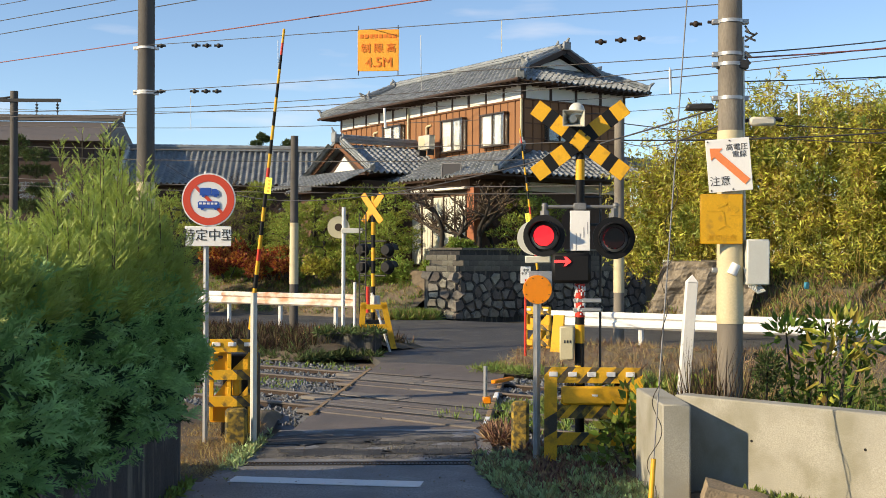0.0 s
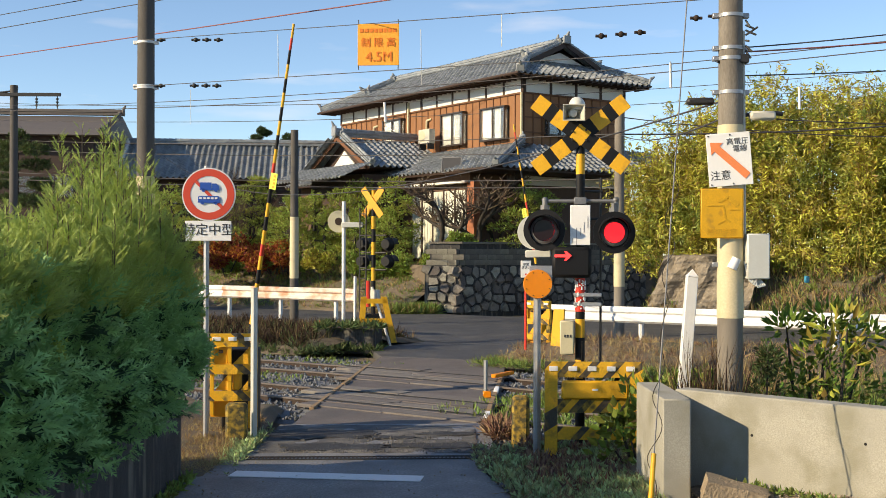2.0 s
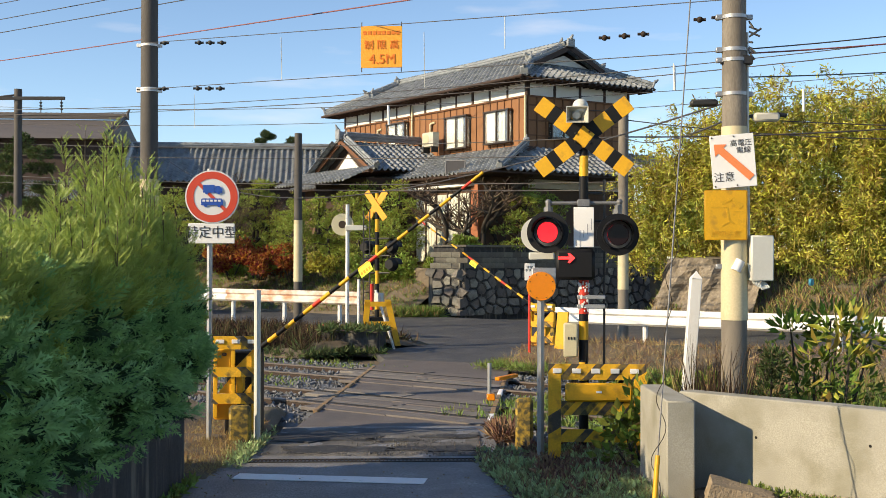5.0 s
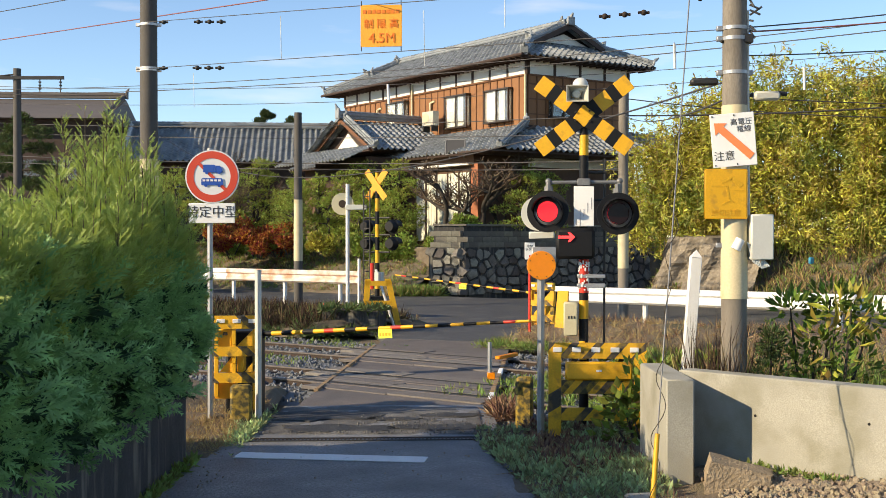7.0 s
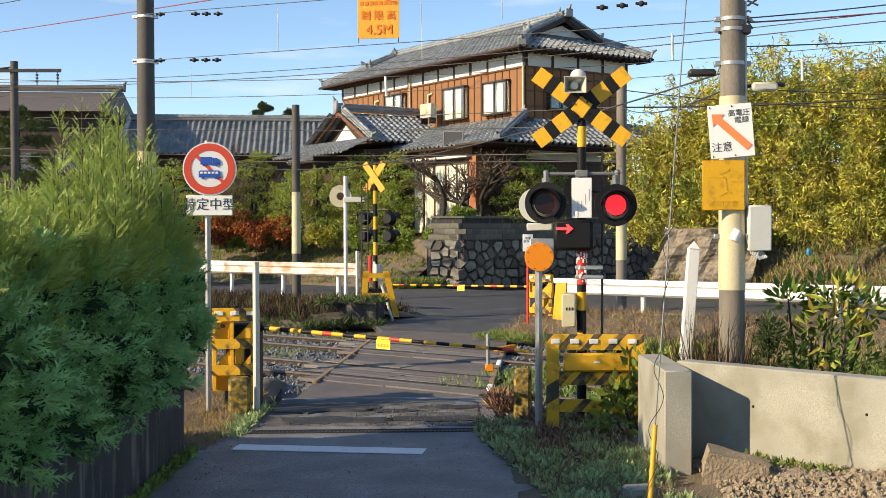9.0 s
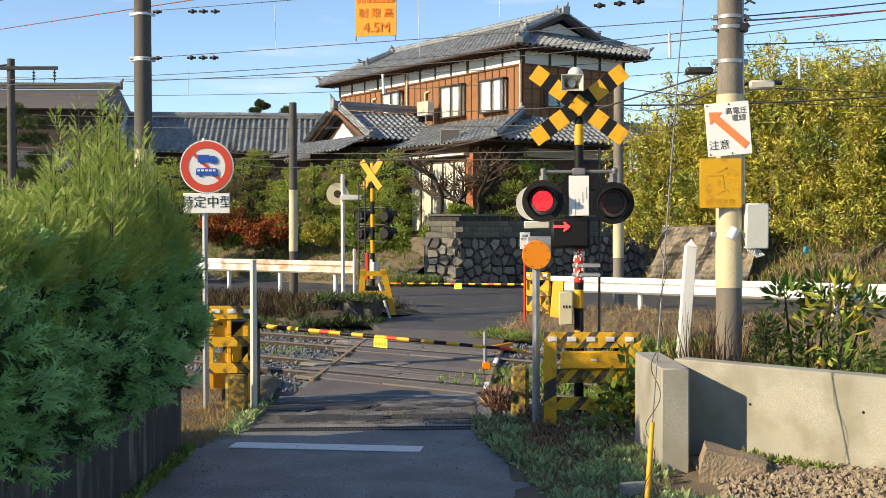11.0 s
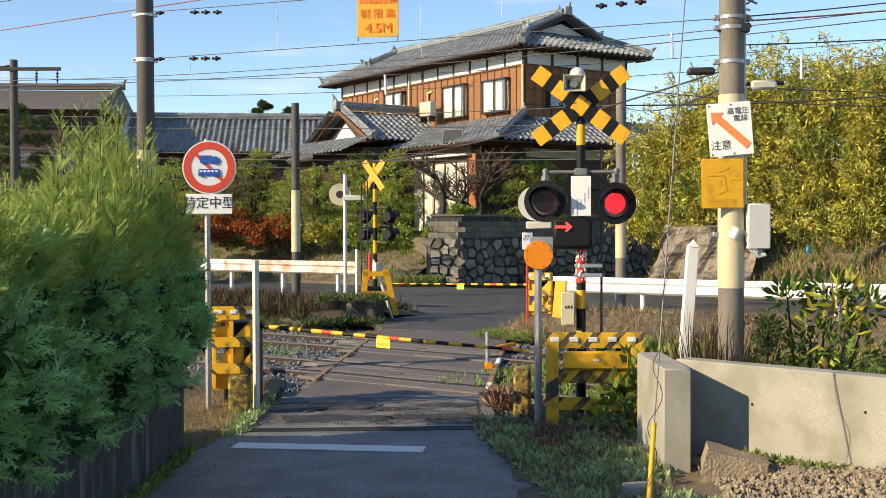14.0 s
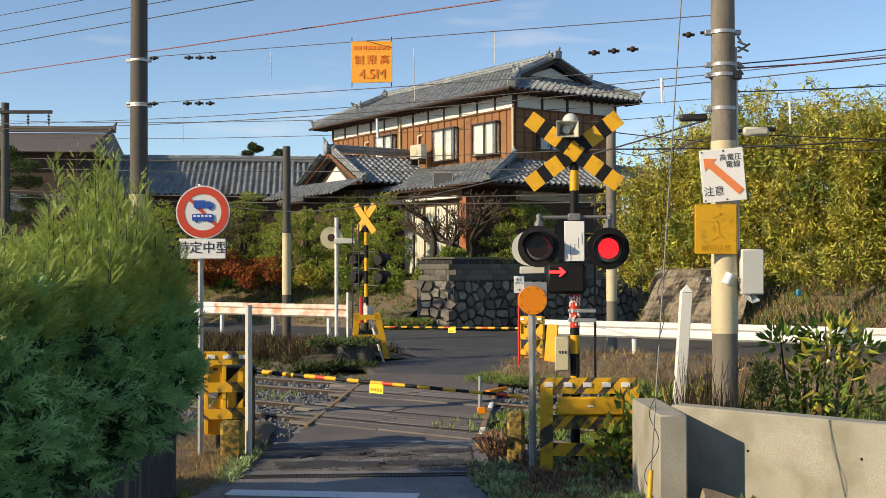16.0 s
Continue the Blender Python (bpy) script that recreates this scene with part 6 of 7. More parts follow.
PL = (-4.16, 16.4)
pl = utility_pole(*PL, 0.135, 0.105, 9.5, "dark grey concrete utility pole with white straps", [(2.0, 3.2)])
for z in (5.1, 4.48, 4.46):
    strap(pl, z, 0.118, SIGN_WHITE)
utility_pole(4.62, 29.7, 0.14, 0.12, 5.85, "concrete pole with a cream lower sleeve", [(1.3, 2.9)], mat=POLE_PALE)
fp = utility_pole(-4.25, 34.0, 0.135, 0.11, 5.75, "short dark pole with cream bands", [(1.4, 3.2)])
utility_pole(-13.4, 36.5, 0.13, 0.12, 7.4, "dark catenary pole with a cross arm")
bracket = thing("catenary_bracket", pose(-13.4, 36.4, 7.1), "dark steel cross arm with hanging insulators", "bracket")
bm = B()
solid(bm, 0.2, 0, 0, 2.6, 0.1, 0.1)
rod(bm, (-0.9, 0, 0), (0, 0.05, 0.12), 0.03)
part("arm", bm, DARK_STEEL, bracket)
for x in (-1.0, 0.75, 1.4):
    bm = B()
    for k in range(3):
        rod(bm, (x, 0, -0.12 - 0.1 * k), (x, 0, -0.17 - 0.1 * k), 0.05, 0.035, 10)
    rod(bm, (x, 0, 0), (x, 0, -0.45), 0.015)
    part("insulator", bm, DARK_STEEL, bracket)

# white tilted stake
stk = thing("boundary_stake", pose(2.48, 12.0, 0.0, 0, 4.2, 0), "tall white painted stake with a pointed top", "stake")
bm = B()
solid(bm, 0, 0, 0.92, 0.115, 0.1, 1.95, bevel=0.006)
bm2 = bmesh.ops.create_cone(bm, cap_ends=True, segments=4, radius1=0.08, radius2=0.0, depth=0.08, matrix=Matrix.Translation((0, 0, 1.935)) @ pose(0, 0, 0, 0, 0, 45))
part("post", bm, WHITE, stk)

# stay wire with its yellow guard
gw = thing("stay_wire", pose(1.42, 7.95, 0), "steel stay wire with a yellow guard and a thin vine", "stay wire")
bm = B()
rod(bm, (0, 0, 0.0), (1.4, 3.28, 10.5), 0.0055, n=8)
part("wire", bm, GREY_STEEL, gw)
bm = B()
rod(bm, (0.0, 0.0, -0.05), (0.0947, 0.2218, 0.71), 0.02, 0.018, n=10)
part("guard", bm, YELLOW, gw, "weathered yellow stay guard")
bm = B()
prev = None
for i in range(90):
    z = 0.05 + i * 0.034
    c = Vector((1.4 * z / 10.5, 3.28 * z / 10.5, z))
    r = 0.032 * abs(math.sin(i * 0.07)) + 0.012
    q = c + Vector((r * math.cos(i * 0.5), r * math.sin(i * 0.5), 0))
    if prev is not None:
        rod(bm, prev, q, 0.003, n=5)
    prev = q
part("vine", bm, BARK, gw)


# ---- guard rails ----
def guard_rail(name, p0, p1, z, label, mats):
    a, b = Vector((*p0, 0)), Vector((*p1, 0))
    d = b - a
    ang = math.degrees(math.atan2(d.y, d.x))
    g = thing(name, Matrix.Translation(a) @ pose(0, 0, 0, 0, 0, ang), label, "guard rail")
    L = d.length
    prof = [(0.0, -0.17), (-0.05, -0.13), (-0.05, -0.06), (0.0, -0.02), (0.0, 0.02), (-0.05, 0.06), (-0.05, 0.13), (0.0, 0.17)]
    n = max(1, int(L / 4))
    for i in range(n):
        bm = B()
        x0, x1 = L * i / n, L * (i + 1) / n + 0.05
        for (ya, za), (yb, zb) in zip(prof, prof[1:]):
            vs = [bm.verts.new((x, y - 0.006 * (i % 2), z + zz)) for x, y, zz in ((x0, ya, za), (x1, ya, za), (x1, yb, zb), (x0, yb, zb))]
            bm.faces.new(vs)
        bmesh.ops.remove_doubles(bm, verts=bm.verts, dist=0.0005)
        bmesh.ops.solidify(bm, geom=list(bm.faces), thickness=0.004)
        part("beam", bm, mats[i % len(mats)], g)
    for i in range(int(L / 2) + 1):
        bm = B()
        rod(bm, (min(L, i * 2.0 + 0.1), 0.09, -0.1), (min(L, i * 2.0 + 0.1), 0.09, z + 0.16), 0.057)
        part("post", bm, WHITE, g)
    return g


guard_rail("guard_rail", (2.45, 25.3), (14.0, 17.2), 0.86, "white steel guard rail along the far road", (WHITE,))
RUSTY_WHITE = material("rust_stained_white", (0.74, 0.68, 0.6), 0.55, vary=0.1, scale=3, bump=0.04, stain=(0.5, 0.18, 0.06), stain_amount=0.8, stain_scale=2.2, stain_cut=0.46)
guard_rail("guard_rail", (-14.0, 38.5), (-2.15, 29.6), 1.06, "white guard rail stained with rust", (RUSTY_WHITE, WHITE))


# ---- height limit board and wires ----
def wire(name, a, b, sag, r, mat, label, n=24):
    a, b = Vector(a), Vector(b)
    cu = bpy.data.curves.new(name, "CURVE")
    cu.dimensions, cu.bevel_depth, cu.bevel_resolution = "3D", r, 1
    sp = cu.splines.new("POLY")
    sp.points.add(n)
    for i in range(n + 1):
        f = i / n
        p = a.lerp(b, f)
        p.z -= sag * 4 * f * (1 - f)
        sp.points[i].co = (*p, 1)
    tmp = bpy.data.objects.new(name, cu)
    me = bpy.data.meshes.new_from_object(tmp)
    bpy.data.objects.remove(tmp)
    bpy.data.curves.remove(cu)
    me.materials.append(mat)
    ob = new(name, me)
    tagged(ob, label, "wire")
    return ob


lb = thing("height_limit_board", pose(-0.74, 13.9, 4.37, 0, 0, -6), "orange height limit board hung between two wires", "sign board")
bm = B()
solid(bm, 0, 0, 0.26, 0.5, 0.01, 0.5, bevel=0.003)
part("board", bm, SIGN_ORANGE, lb)
letters("writing", "制 限 高", 0.12, BOARD_RED, lb, pose(0, -0.012, 0.28), 0.001)
letters("writing", "4.5M", 0.165, BOARD_RED, lb, pose(0.01, -0.012, 0.11), 0.001)
for i in range(8):
    bm = B()
    solid(bm, -0.2 + i * 0.057, -0.008, 0.43, 0.042, 0.003, 0.045)
    part("text_bar", bm, BOARD_RED, lb)
bm = B()
for x in (-0.24, 0.24):
    rod(bm, (x, 0, 0.5), (x, 0, 0.56), 0.006)
    rod(bm, (x, 0, 0.02), (x, 0, -0.04), 0.006)
part("hook", bm, DARK_STEEL, lb)


# span wires that hold the board
wire("span_wire", (-4.17, 16.30, 5.12), (2.84, 11.30, 4.63), 0.00, 0.0050, WIRE, "thin span wire between the poles")
wire("span_wire", (-4.15, 16.30, 4.47), (2.84, 11.30, 4.13), 0.00, 0.0050, WIRE, "thin span wire below the height board")
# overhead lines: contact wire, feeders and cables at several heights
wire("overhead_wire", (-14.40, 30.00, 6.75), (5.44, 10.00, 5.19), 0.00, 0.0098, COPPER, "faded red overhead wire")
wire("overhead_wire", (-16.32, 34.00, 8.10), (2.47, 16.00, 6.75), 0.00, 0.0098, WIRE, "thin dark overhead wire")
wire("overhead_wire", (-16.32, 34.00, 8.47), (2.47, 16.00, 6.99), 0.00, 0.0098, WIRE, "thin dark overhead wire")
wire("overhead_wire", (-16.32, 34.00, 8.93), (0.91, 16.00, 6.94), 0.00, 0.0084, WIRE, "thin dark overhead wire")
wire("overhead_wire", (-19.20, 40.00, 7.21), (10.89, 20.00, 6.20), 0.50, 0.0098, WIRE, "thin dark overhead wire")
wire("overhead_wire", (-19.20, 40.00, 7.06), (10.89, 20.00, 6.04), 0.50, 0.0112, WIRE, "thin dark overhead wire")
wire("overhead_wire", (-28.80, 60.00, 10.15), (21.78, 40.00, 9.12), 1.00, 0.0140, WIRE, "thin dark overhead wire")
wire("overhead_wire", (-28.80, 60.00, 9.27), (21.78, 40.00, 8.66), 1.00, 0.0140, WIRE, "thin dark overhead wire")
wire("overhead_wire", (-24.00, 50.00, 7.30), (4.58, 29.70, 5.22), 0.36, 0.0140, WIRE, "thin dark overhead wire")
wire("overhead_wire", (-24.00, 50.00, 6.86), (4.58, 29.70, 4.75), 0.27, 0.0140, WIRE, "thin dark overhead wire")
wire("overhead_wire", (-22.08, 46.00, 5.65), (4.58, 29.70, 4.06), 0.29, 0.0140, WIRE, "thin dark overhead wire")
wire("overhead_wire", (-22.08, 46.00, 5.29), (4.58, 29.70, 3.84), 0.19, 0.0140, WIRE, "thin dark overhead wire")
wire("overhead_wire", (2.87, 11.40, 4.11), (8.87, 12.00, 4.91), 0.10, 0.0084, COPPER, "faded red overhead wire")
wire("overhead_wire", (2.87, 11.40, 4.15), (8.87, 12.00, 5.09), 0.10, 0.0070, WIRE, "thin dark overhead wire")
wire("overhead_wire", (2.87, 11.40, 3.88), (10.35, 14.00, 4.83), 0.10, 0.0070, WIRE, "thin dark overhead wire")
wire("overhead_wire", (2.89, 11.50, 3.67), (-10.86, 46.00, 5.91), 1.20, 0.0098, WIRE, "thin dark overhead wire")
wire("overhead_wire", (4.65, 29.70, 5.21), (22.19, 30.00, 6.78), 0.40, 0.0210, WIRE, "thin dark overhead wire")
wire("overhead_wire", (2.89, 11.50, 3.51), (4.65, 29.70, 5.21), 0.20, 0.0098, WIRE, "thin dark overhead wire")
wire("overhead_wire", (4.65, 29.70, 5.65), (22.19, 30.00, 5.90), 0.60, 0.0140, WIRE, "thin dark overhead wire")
# droppers and insulators on the span wires
wire("dropper", (-2.17, 15.50, 5.05), (-2.16, 15.50, 4.48), 0.00, 0.0050, BOX_GREY, "thin hanging wire dropper")
wire("dropper", (-0.24, 14.50, 4.93), (-0.23, 14.50, 4.24), 0.00, 0.0050, BOX_GREY, "thin hanging wire dropper")
wire("dropper", (0.72, 13.50, 4.92), (0.72, 13.50, 4.54), 0.00, 0.0050, BOX_GREY, "thin hanging wire dropper")
wire("dropper", (-5.16, 24.00, 5.50), (-5.15, 24.00, 4.79), 0.00, 0.0050, BOX_GREY, "thin hanging wire dropper")
wire("dropper", (2.39, 12.00, 4.12), (2.40, 12.00, 3.84), 0.00, 0.0050, BOX_GREY, "thin hanging wire dropper")


def insulator(x, y, z, mat):
    ins = thing("insulator", pose(x, y, z), "small brown insulator on a span wire", "insulator", "span wire insulators")
    bm = B()
    bmesh.ops.create_uvsphere(bm, u_segments=10, v_segments=7, radius=0.032)
    rod(bm, (-0.06, 0, 0), (0.06, 0, 0), 0.016)
    part("body", bm, mat, ins)



insulator(-3.35, 15.90, 5.05, DARK_STEEL)
insulator(-3.20, 15.90, 5.05, DARK_STEEL)
insulator(-3.04, 15.90, 5.05, DARK_STEEL)
insulator(-3.37, 15.90, 4.42, DARK_STEEL)
insulator(-3.21, 15.90, 4.42, DARK_STEEL)
insulator(-3.06, 15.90, 4.42, DARK_STEEL)
insulator(1.70, 12.20, 4.42, RUST)
insulator(1.91, 12.20, 4.44, RUST)
insulator(2.11, 12.20, 4.46, RUST)
insulator(2.57, 11.60, 4.49, RUST)
insulator(2.75, 11.60, 4.51, RUST)
insulator(-3.90, 16.20, 5.10, DARK_STEEL)
insulator(-3.90, 16.20, 4.46, DARK_STEEL)
# small lamp on the pole
bm = B()
solid(bm, 0.3, -0.04, 3.47, 0.25, 0.1, 0.085, bevel=0.02)
part("lamp_head", bm, HORN, pr, "pale lamp head on a short arm")
bm = B()
rod(bm, (0.1, 0, 3.47), (0.2, -0.02, 3.49), 0.018)
part("lamp_arm", bm, DARK_STEEL, pr)
bm = B()
rod(bm, (0.41, -0.04, 3.5), (0.5, -0.02, 3.49), 0.022)
part("lamp_socket", bm, DARK_STEEL, pr)
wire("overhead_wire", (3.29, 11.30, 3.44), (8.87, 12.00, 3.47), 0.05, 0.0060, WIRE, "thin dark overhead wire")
wire("wire_spacer", (8.09, 26.00, 5.90), (8.10, 26.00, 5.40), 0.00, 0.0300, SIGN_WHITE, "white sleeve hanging on the wires")
wire("wire_spacer", (4.79, 24.00, 6.10), (4.80, 24.00, 5.59), 0.00, 0.0300, SIGN_WHITE, "white sleeve hanging on the wires")
wire("wire_spacer", (-1.14, 24.00, 5.26), (-1.12, 24.00, 4.85), 0.00, 0.0300, SIGN_WHITE, "white sleeve hanging on the wires")


# ---- plants ----
def crown(parent, name, pads, mat, size, per_pad, seed, width=0.22, blades=3, lift=0.5, spread=0.55):
    """Foliage in pads: (x, y, z, rx, rz) ellipsoids of small leaves that point out and up."""
    rg = np.random.default_rng(seed)
    P, W = [], []
    for x, y, z, rx, rz in pads:
        m = int(per_pad * (0.5 + rx * rx))
        d = rg.normal(0, 1, (m, 3))
        d /= np.linalg.norm(d, axis=1, keepdims=True)
        r = rg.uniform(0.25, 1.0, (m, 1)) ** 0.45
        lump = 1 + 0.3 * np.sin(d[:, :1] * 7 + x * 3) * np.cos(d[:, 1:2] * 6 + y)
        P.append(np.array([x, y, z]) + d * r * lump * np.array([rx, rx, rz]))
        W.append(d + np.array([0, 0, lift]))
    P, W = np.concatenate(P), np.concatenate(W)
    return leaves(name, P, W, rg.uniform(0.7, 1.3, len(P)) * size, mat, parent, width, 0.12, seed, blades, spread)


def garden_tree(x, y, z, h, spread, mat, label, seed, kind="pine", density=150):
    rg = random.Random(seed)
    t = thing(kind + "_tree", pose(x, y, z, 0, 0, rg.uniform(0, 360)), label, "tree")
    bm = B()
    pts = [Vector((0, 0, -0.3))]
    for i in range(5):
        pts.append(pts[-1] + Vector((rg.uniform(-0.18, 0.18), rg.uniform(-0.18, 0.18), (h * 0.85 + 0.3) / 5)))
    for i, (a, b) in enumerate(zip(pts, pts[1:])):
        rod(bm, a, b, 0.11 - 0.018 * i, 0.11 - 0.018 * (i + 1), 8)
    pads = []
    n = int(6 + h * 1.7)
    for i in range(n):
        f = 0.28 + 0.72 * i / n
        base = pts[min(4, int(f * 5))].lerp(pts[min(5, int(f * 5) + 1)], f * 5 % 1)
        a = i * 2.4 + rg.uniform(-0.5, 0.5)
        r = spread * (1.08 - 0.75 * f) * rg.uniform(0.65, 1.1)
        tip = base + Vector((math.cos(a) * r, math.sin(a) * r, 0.12 + rg.uniform(-0.1, 0.2)))
        rod(bm, base, tip, 0.035, 0.012, 6)
        pads.append((*tip, rg.uniform(0.34, 0.56) * (1.15 - 0.4 * f) * min(1.3, spread), rg.uniform(0.13, 0.22)))
    pads.append((*pts[-1], 0.35, 0.3))
    part("trunk", bm, BARK, t)
    crown(t, "crown", pads, mat, 0.13, density, seed)
    return t


def bare_tree(x, y, z, h, spread, label, seed, levels=5, r=0.13, twigs=TWIG):
    """A contorted leafless tree: limbs split again and again into fine twigs."""
    rg = random.Random(seed)
    t = thing("bare_tree", pose(x, y, z), label, "tree")
    limbs, fine = [], []
    def grow(p, d, L, rad, lev):
        q = p
        for k in range(3):
            d = (d + Vector((rg.uniform(-0.35, 0.35), rg.uniform(-0.35, 0.35), rg.uniform(-0.15, 0.2)))).normalized()
            e = q + d * (L / 3)
            (limbs if lev < 3 else fine).append((q.copy(), e.copy(), max(0.006, rad * (1 - 0.12 * k)), max(0.005, rad * (1 - 0.12 * (k + 1)))))
            q = e
            if lev < levels and (k > 0 or lev > 1):
                side = Vector((rg.uniform(-1, 1), rg.uniform(-1, 1), rg.uniform(-0.2, 0.6))).normalized()
                grow(q, (d * 0.6 + side * spread).normalized(), L * rg.uniform(0.55, 0.75), rad * 0.58, lev + 1)
        if lev < levels:
            grow(q, (d + Vector((rg.uniform(-0.5, 0.5), rg.uniform(-0.5, 0.5), 0.1))).normalized(), L * 0.7, rad * 0.66, lev + 1)
    grow(Vector((0, 0, -0.2)), Vector((rg.uniform(-0.2, 0.2), 0, 1)), h * 0.42, r, 0)
    tubes("trunk", limbs, BARK, t, 8)
    tubes("twig_crown", fine, twigs, t, 4)
    return t


def shrub(x, y, z, pads, mat, size, label, seed, per=220, name="shrub", width=0.4, blades=2):
    t = thing(name, pose(x, y, z), label, "shrub")
    for px, py, pz, rx, rz in pads:
        bm = B()
        rod(bm, (px * 0.3, py * 0.3, -0.1), (px, py, pz), 0.025, 0.008, 6)
        part("stem", bm, BARK, t)
    crown(t, "foliage", pads, mat, size, per, seed, width, blades)
    return t


def tufts(name, spots, h0, h1, mat, label, seed, width=0.06, blades=5, spread=0.45):
    rg = np.random.default_rng(seed)
    spots = np.array(spots)
    up = np.tile(np.array([0, 0, 1.0]), (len(spots), 1)) + rg.normal(0, 0.2, (len(spots), 3))
    ob = leaves(name, spots, up, rg.uniform(h0, h1, len(spots)), mat, None, width, min(0.05, width * 0.3), seed, blades, spread)
    return tagged(ob, label, "grass", "", "stuff")


def scatter(count, seed, fn):
    rg = random.Random(seed)
    out = []
    for i in range(count):
        p = fn(rg)
        if p is not None:
            out.append(tuple(p))
    return out


# garden below the house
TREES = [(-1.7, 46.0, 1.5, 4.0, 1.1), (-2.9, 47.4, 1.6, 3.9, 1.0), (-4.1, 47.6, 1.6, 3.5, 1.15), (-5.4, 48.6, 1.6, 3.3, 1.1), (-6.6, 49.0, 1.6, 3.4, 1.2), (-8.6, 50.6, 1.6, 4.2, 1.3),
         (-7.7, 51.0, 1.6, 3.6, 1.1), (2.75, 43.9, 1.7, 3.3, 0.95), (3.7, 44.6, 1.7, 3.0, 0.9), (-10.2, 52, 1.6, 3.8, 1.2), (-3.4, 46.2, 1.4, 2.4, 0.9), (-11.6, 50.5, 1.6, 3.8, 1.4), (-12.9, 51.5, 1.6, 3.6, 1.4), (-6.1, 47.6, 1.5, 2.7, 1.1), (-4.6, 46.9, 1.5, 2.6, 1.0), (-2.2, 45.4, 1.3, 2.9, 1.0), (-9.4, 49.4, 1.6, 3.0, 1.2)]
for i, (x, y, z, h, s) in enumerate(TREES):
    garden_tree(x, y, z, h, s, PINE, "clipped green pine in the garden below the house", 40 + i)
for i, (x, y, z, s, m, lab) in enumerate(((-7.9, 47.3, 1.5, 0.75, MAPLE, "red autumn maple bush on the bank"), (-6.7, 47.0, 1.4, 0.7, MAPLE, "red autumn maple bush on the bank"), (-9.1, 48.5, 1.5, 0.7, MAPLE, "red autumn maple bush on the bank"),
                                      (-4.65, 45.2, 1.5, 0.45, BAMBOO, "small yellow autumn bush"), (-8.4, 45.9, 1.5, 0.55, MAPLE, "red autumn maple bush on the bank"), (-7.3, 45.6, 1.4, 0.5, MAPLE, "red autumn maple bush on the bank"), (-6.1, 45.8, 1.5, 0.4, MAPLE, "red autumn maple bush on the bank"), (-1.2, 44.6, 1.2, 0.55, SHRUB, "rounded green garden shrub"), (-0.1, 43.6, 1.6, 0.5, SHRUB, "rounded green garden shrub"),
                                      (-2.2, 44.9, 1.2, 0.55, SHRUB, "rounded green garden shrub"), (-3.3, 45.3, 1.3, 0.5, SHRUB, "rounded green garden shrub"), (-5.8, 46.2, 1.4, 0.5, SHRUB, "rounded green garden shrub"),
                                      (-7.2, 46.4, 1.3, 0.45, SHRUB, "low green shrub on the bank"), (-8.6, 47.2, 1.3, 0.45, SHRUB, "low green shrub on the bank"), (0.9, 43.2, 2.2, 0.4, SHRUB, "rounded green garden shrub"))):
    rg = random.Random(i)
    shrub(x, y, z, [(rg.uniform(-s, s), rg.uniform(-0.4, 0.4), rg.uniform(0.2, 1.1) * s * 1.3, s * 0.6, s * 0.42) for k in range(6)], m, 0.15, lab, 70 + i, 260)
bare_tree(0.1, 44.2, 1.7, 3.7, 0.85, "contorted bare garden tree before pale shutters", 3, 5, 0.15)
bare_tree(1.45, 44.0, 1.7, 3.8, 0.85, "contorted bare garden tree before pale shutters", 8, 5, 0.16)
bare_tree(2.2, 45.0, 1.7, 3.4, 0.8, "twiggy bare tree by the lower roof", 12, 5, 0.1)
bare_tree(-9.6, 50.0, 1.6, 4.0, 0.8, "brown twiggy bare tree in the garden", 14, 5, 0.09)
bare_tree(-8.6, 49.5, 1.6, 3.6, 0.8, "brown twiggy bare tree in the garden", 17, 5, 0.09)
garden_tree(-15.8, 44, 0.6, 6.9, 2.2, DARK_WEED, "dark broadleaf tree beyond the hedge", 90, "broadleaf", 500)
garden_tree(-12.3, 43, 0.6, 3.6, 1.6, DARK_WEED, "dark broadleaf tree beyond the hedge", 91, "broadleaf", 450)
for i, (x, y) in enumerate(((-13.0, 84), (-11.3, 86), (-11.9, 85))):
    garden_tree(x, y, 0.0, (13.0, 12.6, 11.8)[i], 1.6, DARK_WEED, "dark conifer top beyond the roofs", 95 + i, "conifer", 900)

# bank grass and low weeds
def on_bank(rg):
    u, n = rg.uniform(-48, -25.5), 32.7 + 4.6 * rg.random()
    p = along(u, n)
    return (p.x, p.y, 1.75 * min(1, (n - 32.6) / 3.6) ** 0.8 - 0.06)


tufts("bank_grass", scatter(5200, 1, on_bank), 0.12, 0.28, GRASS, "short green grass on the garden bank", 2, 0.1, 4, 0.6)
tufts("bank_dry_grass", scatter(5200, 2, on_bank), 0.1, 0.25, DRY, "dry grass on the garden bank", 3, 0.1, 4, 0.6)


# bamboo thicket
def bamboo_top(u):
    k = [(-18.2, 3.6), (-17.4, 5.0), (-16.3, 6.0), (-14.5, 7.0), (-12, 7.35), (-8, 6.9), (5, 6.9)]
    for (a, za), (b, zb) in zip(k, k[1:]):
        if a <= u <= b:
            return za + (zb - za) * (u - a) / (b - a)
    return 6.9


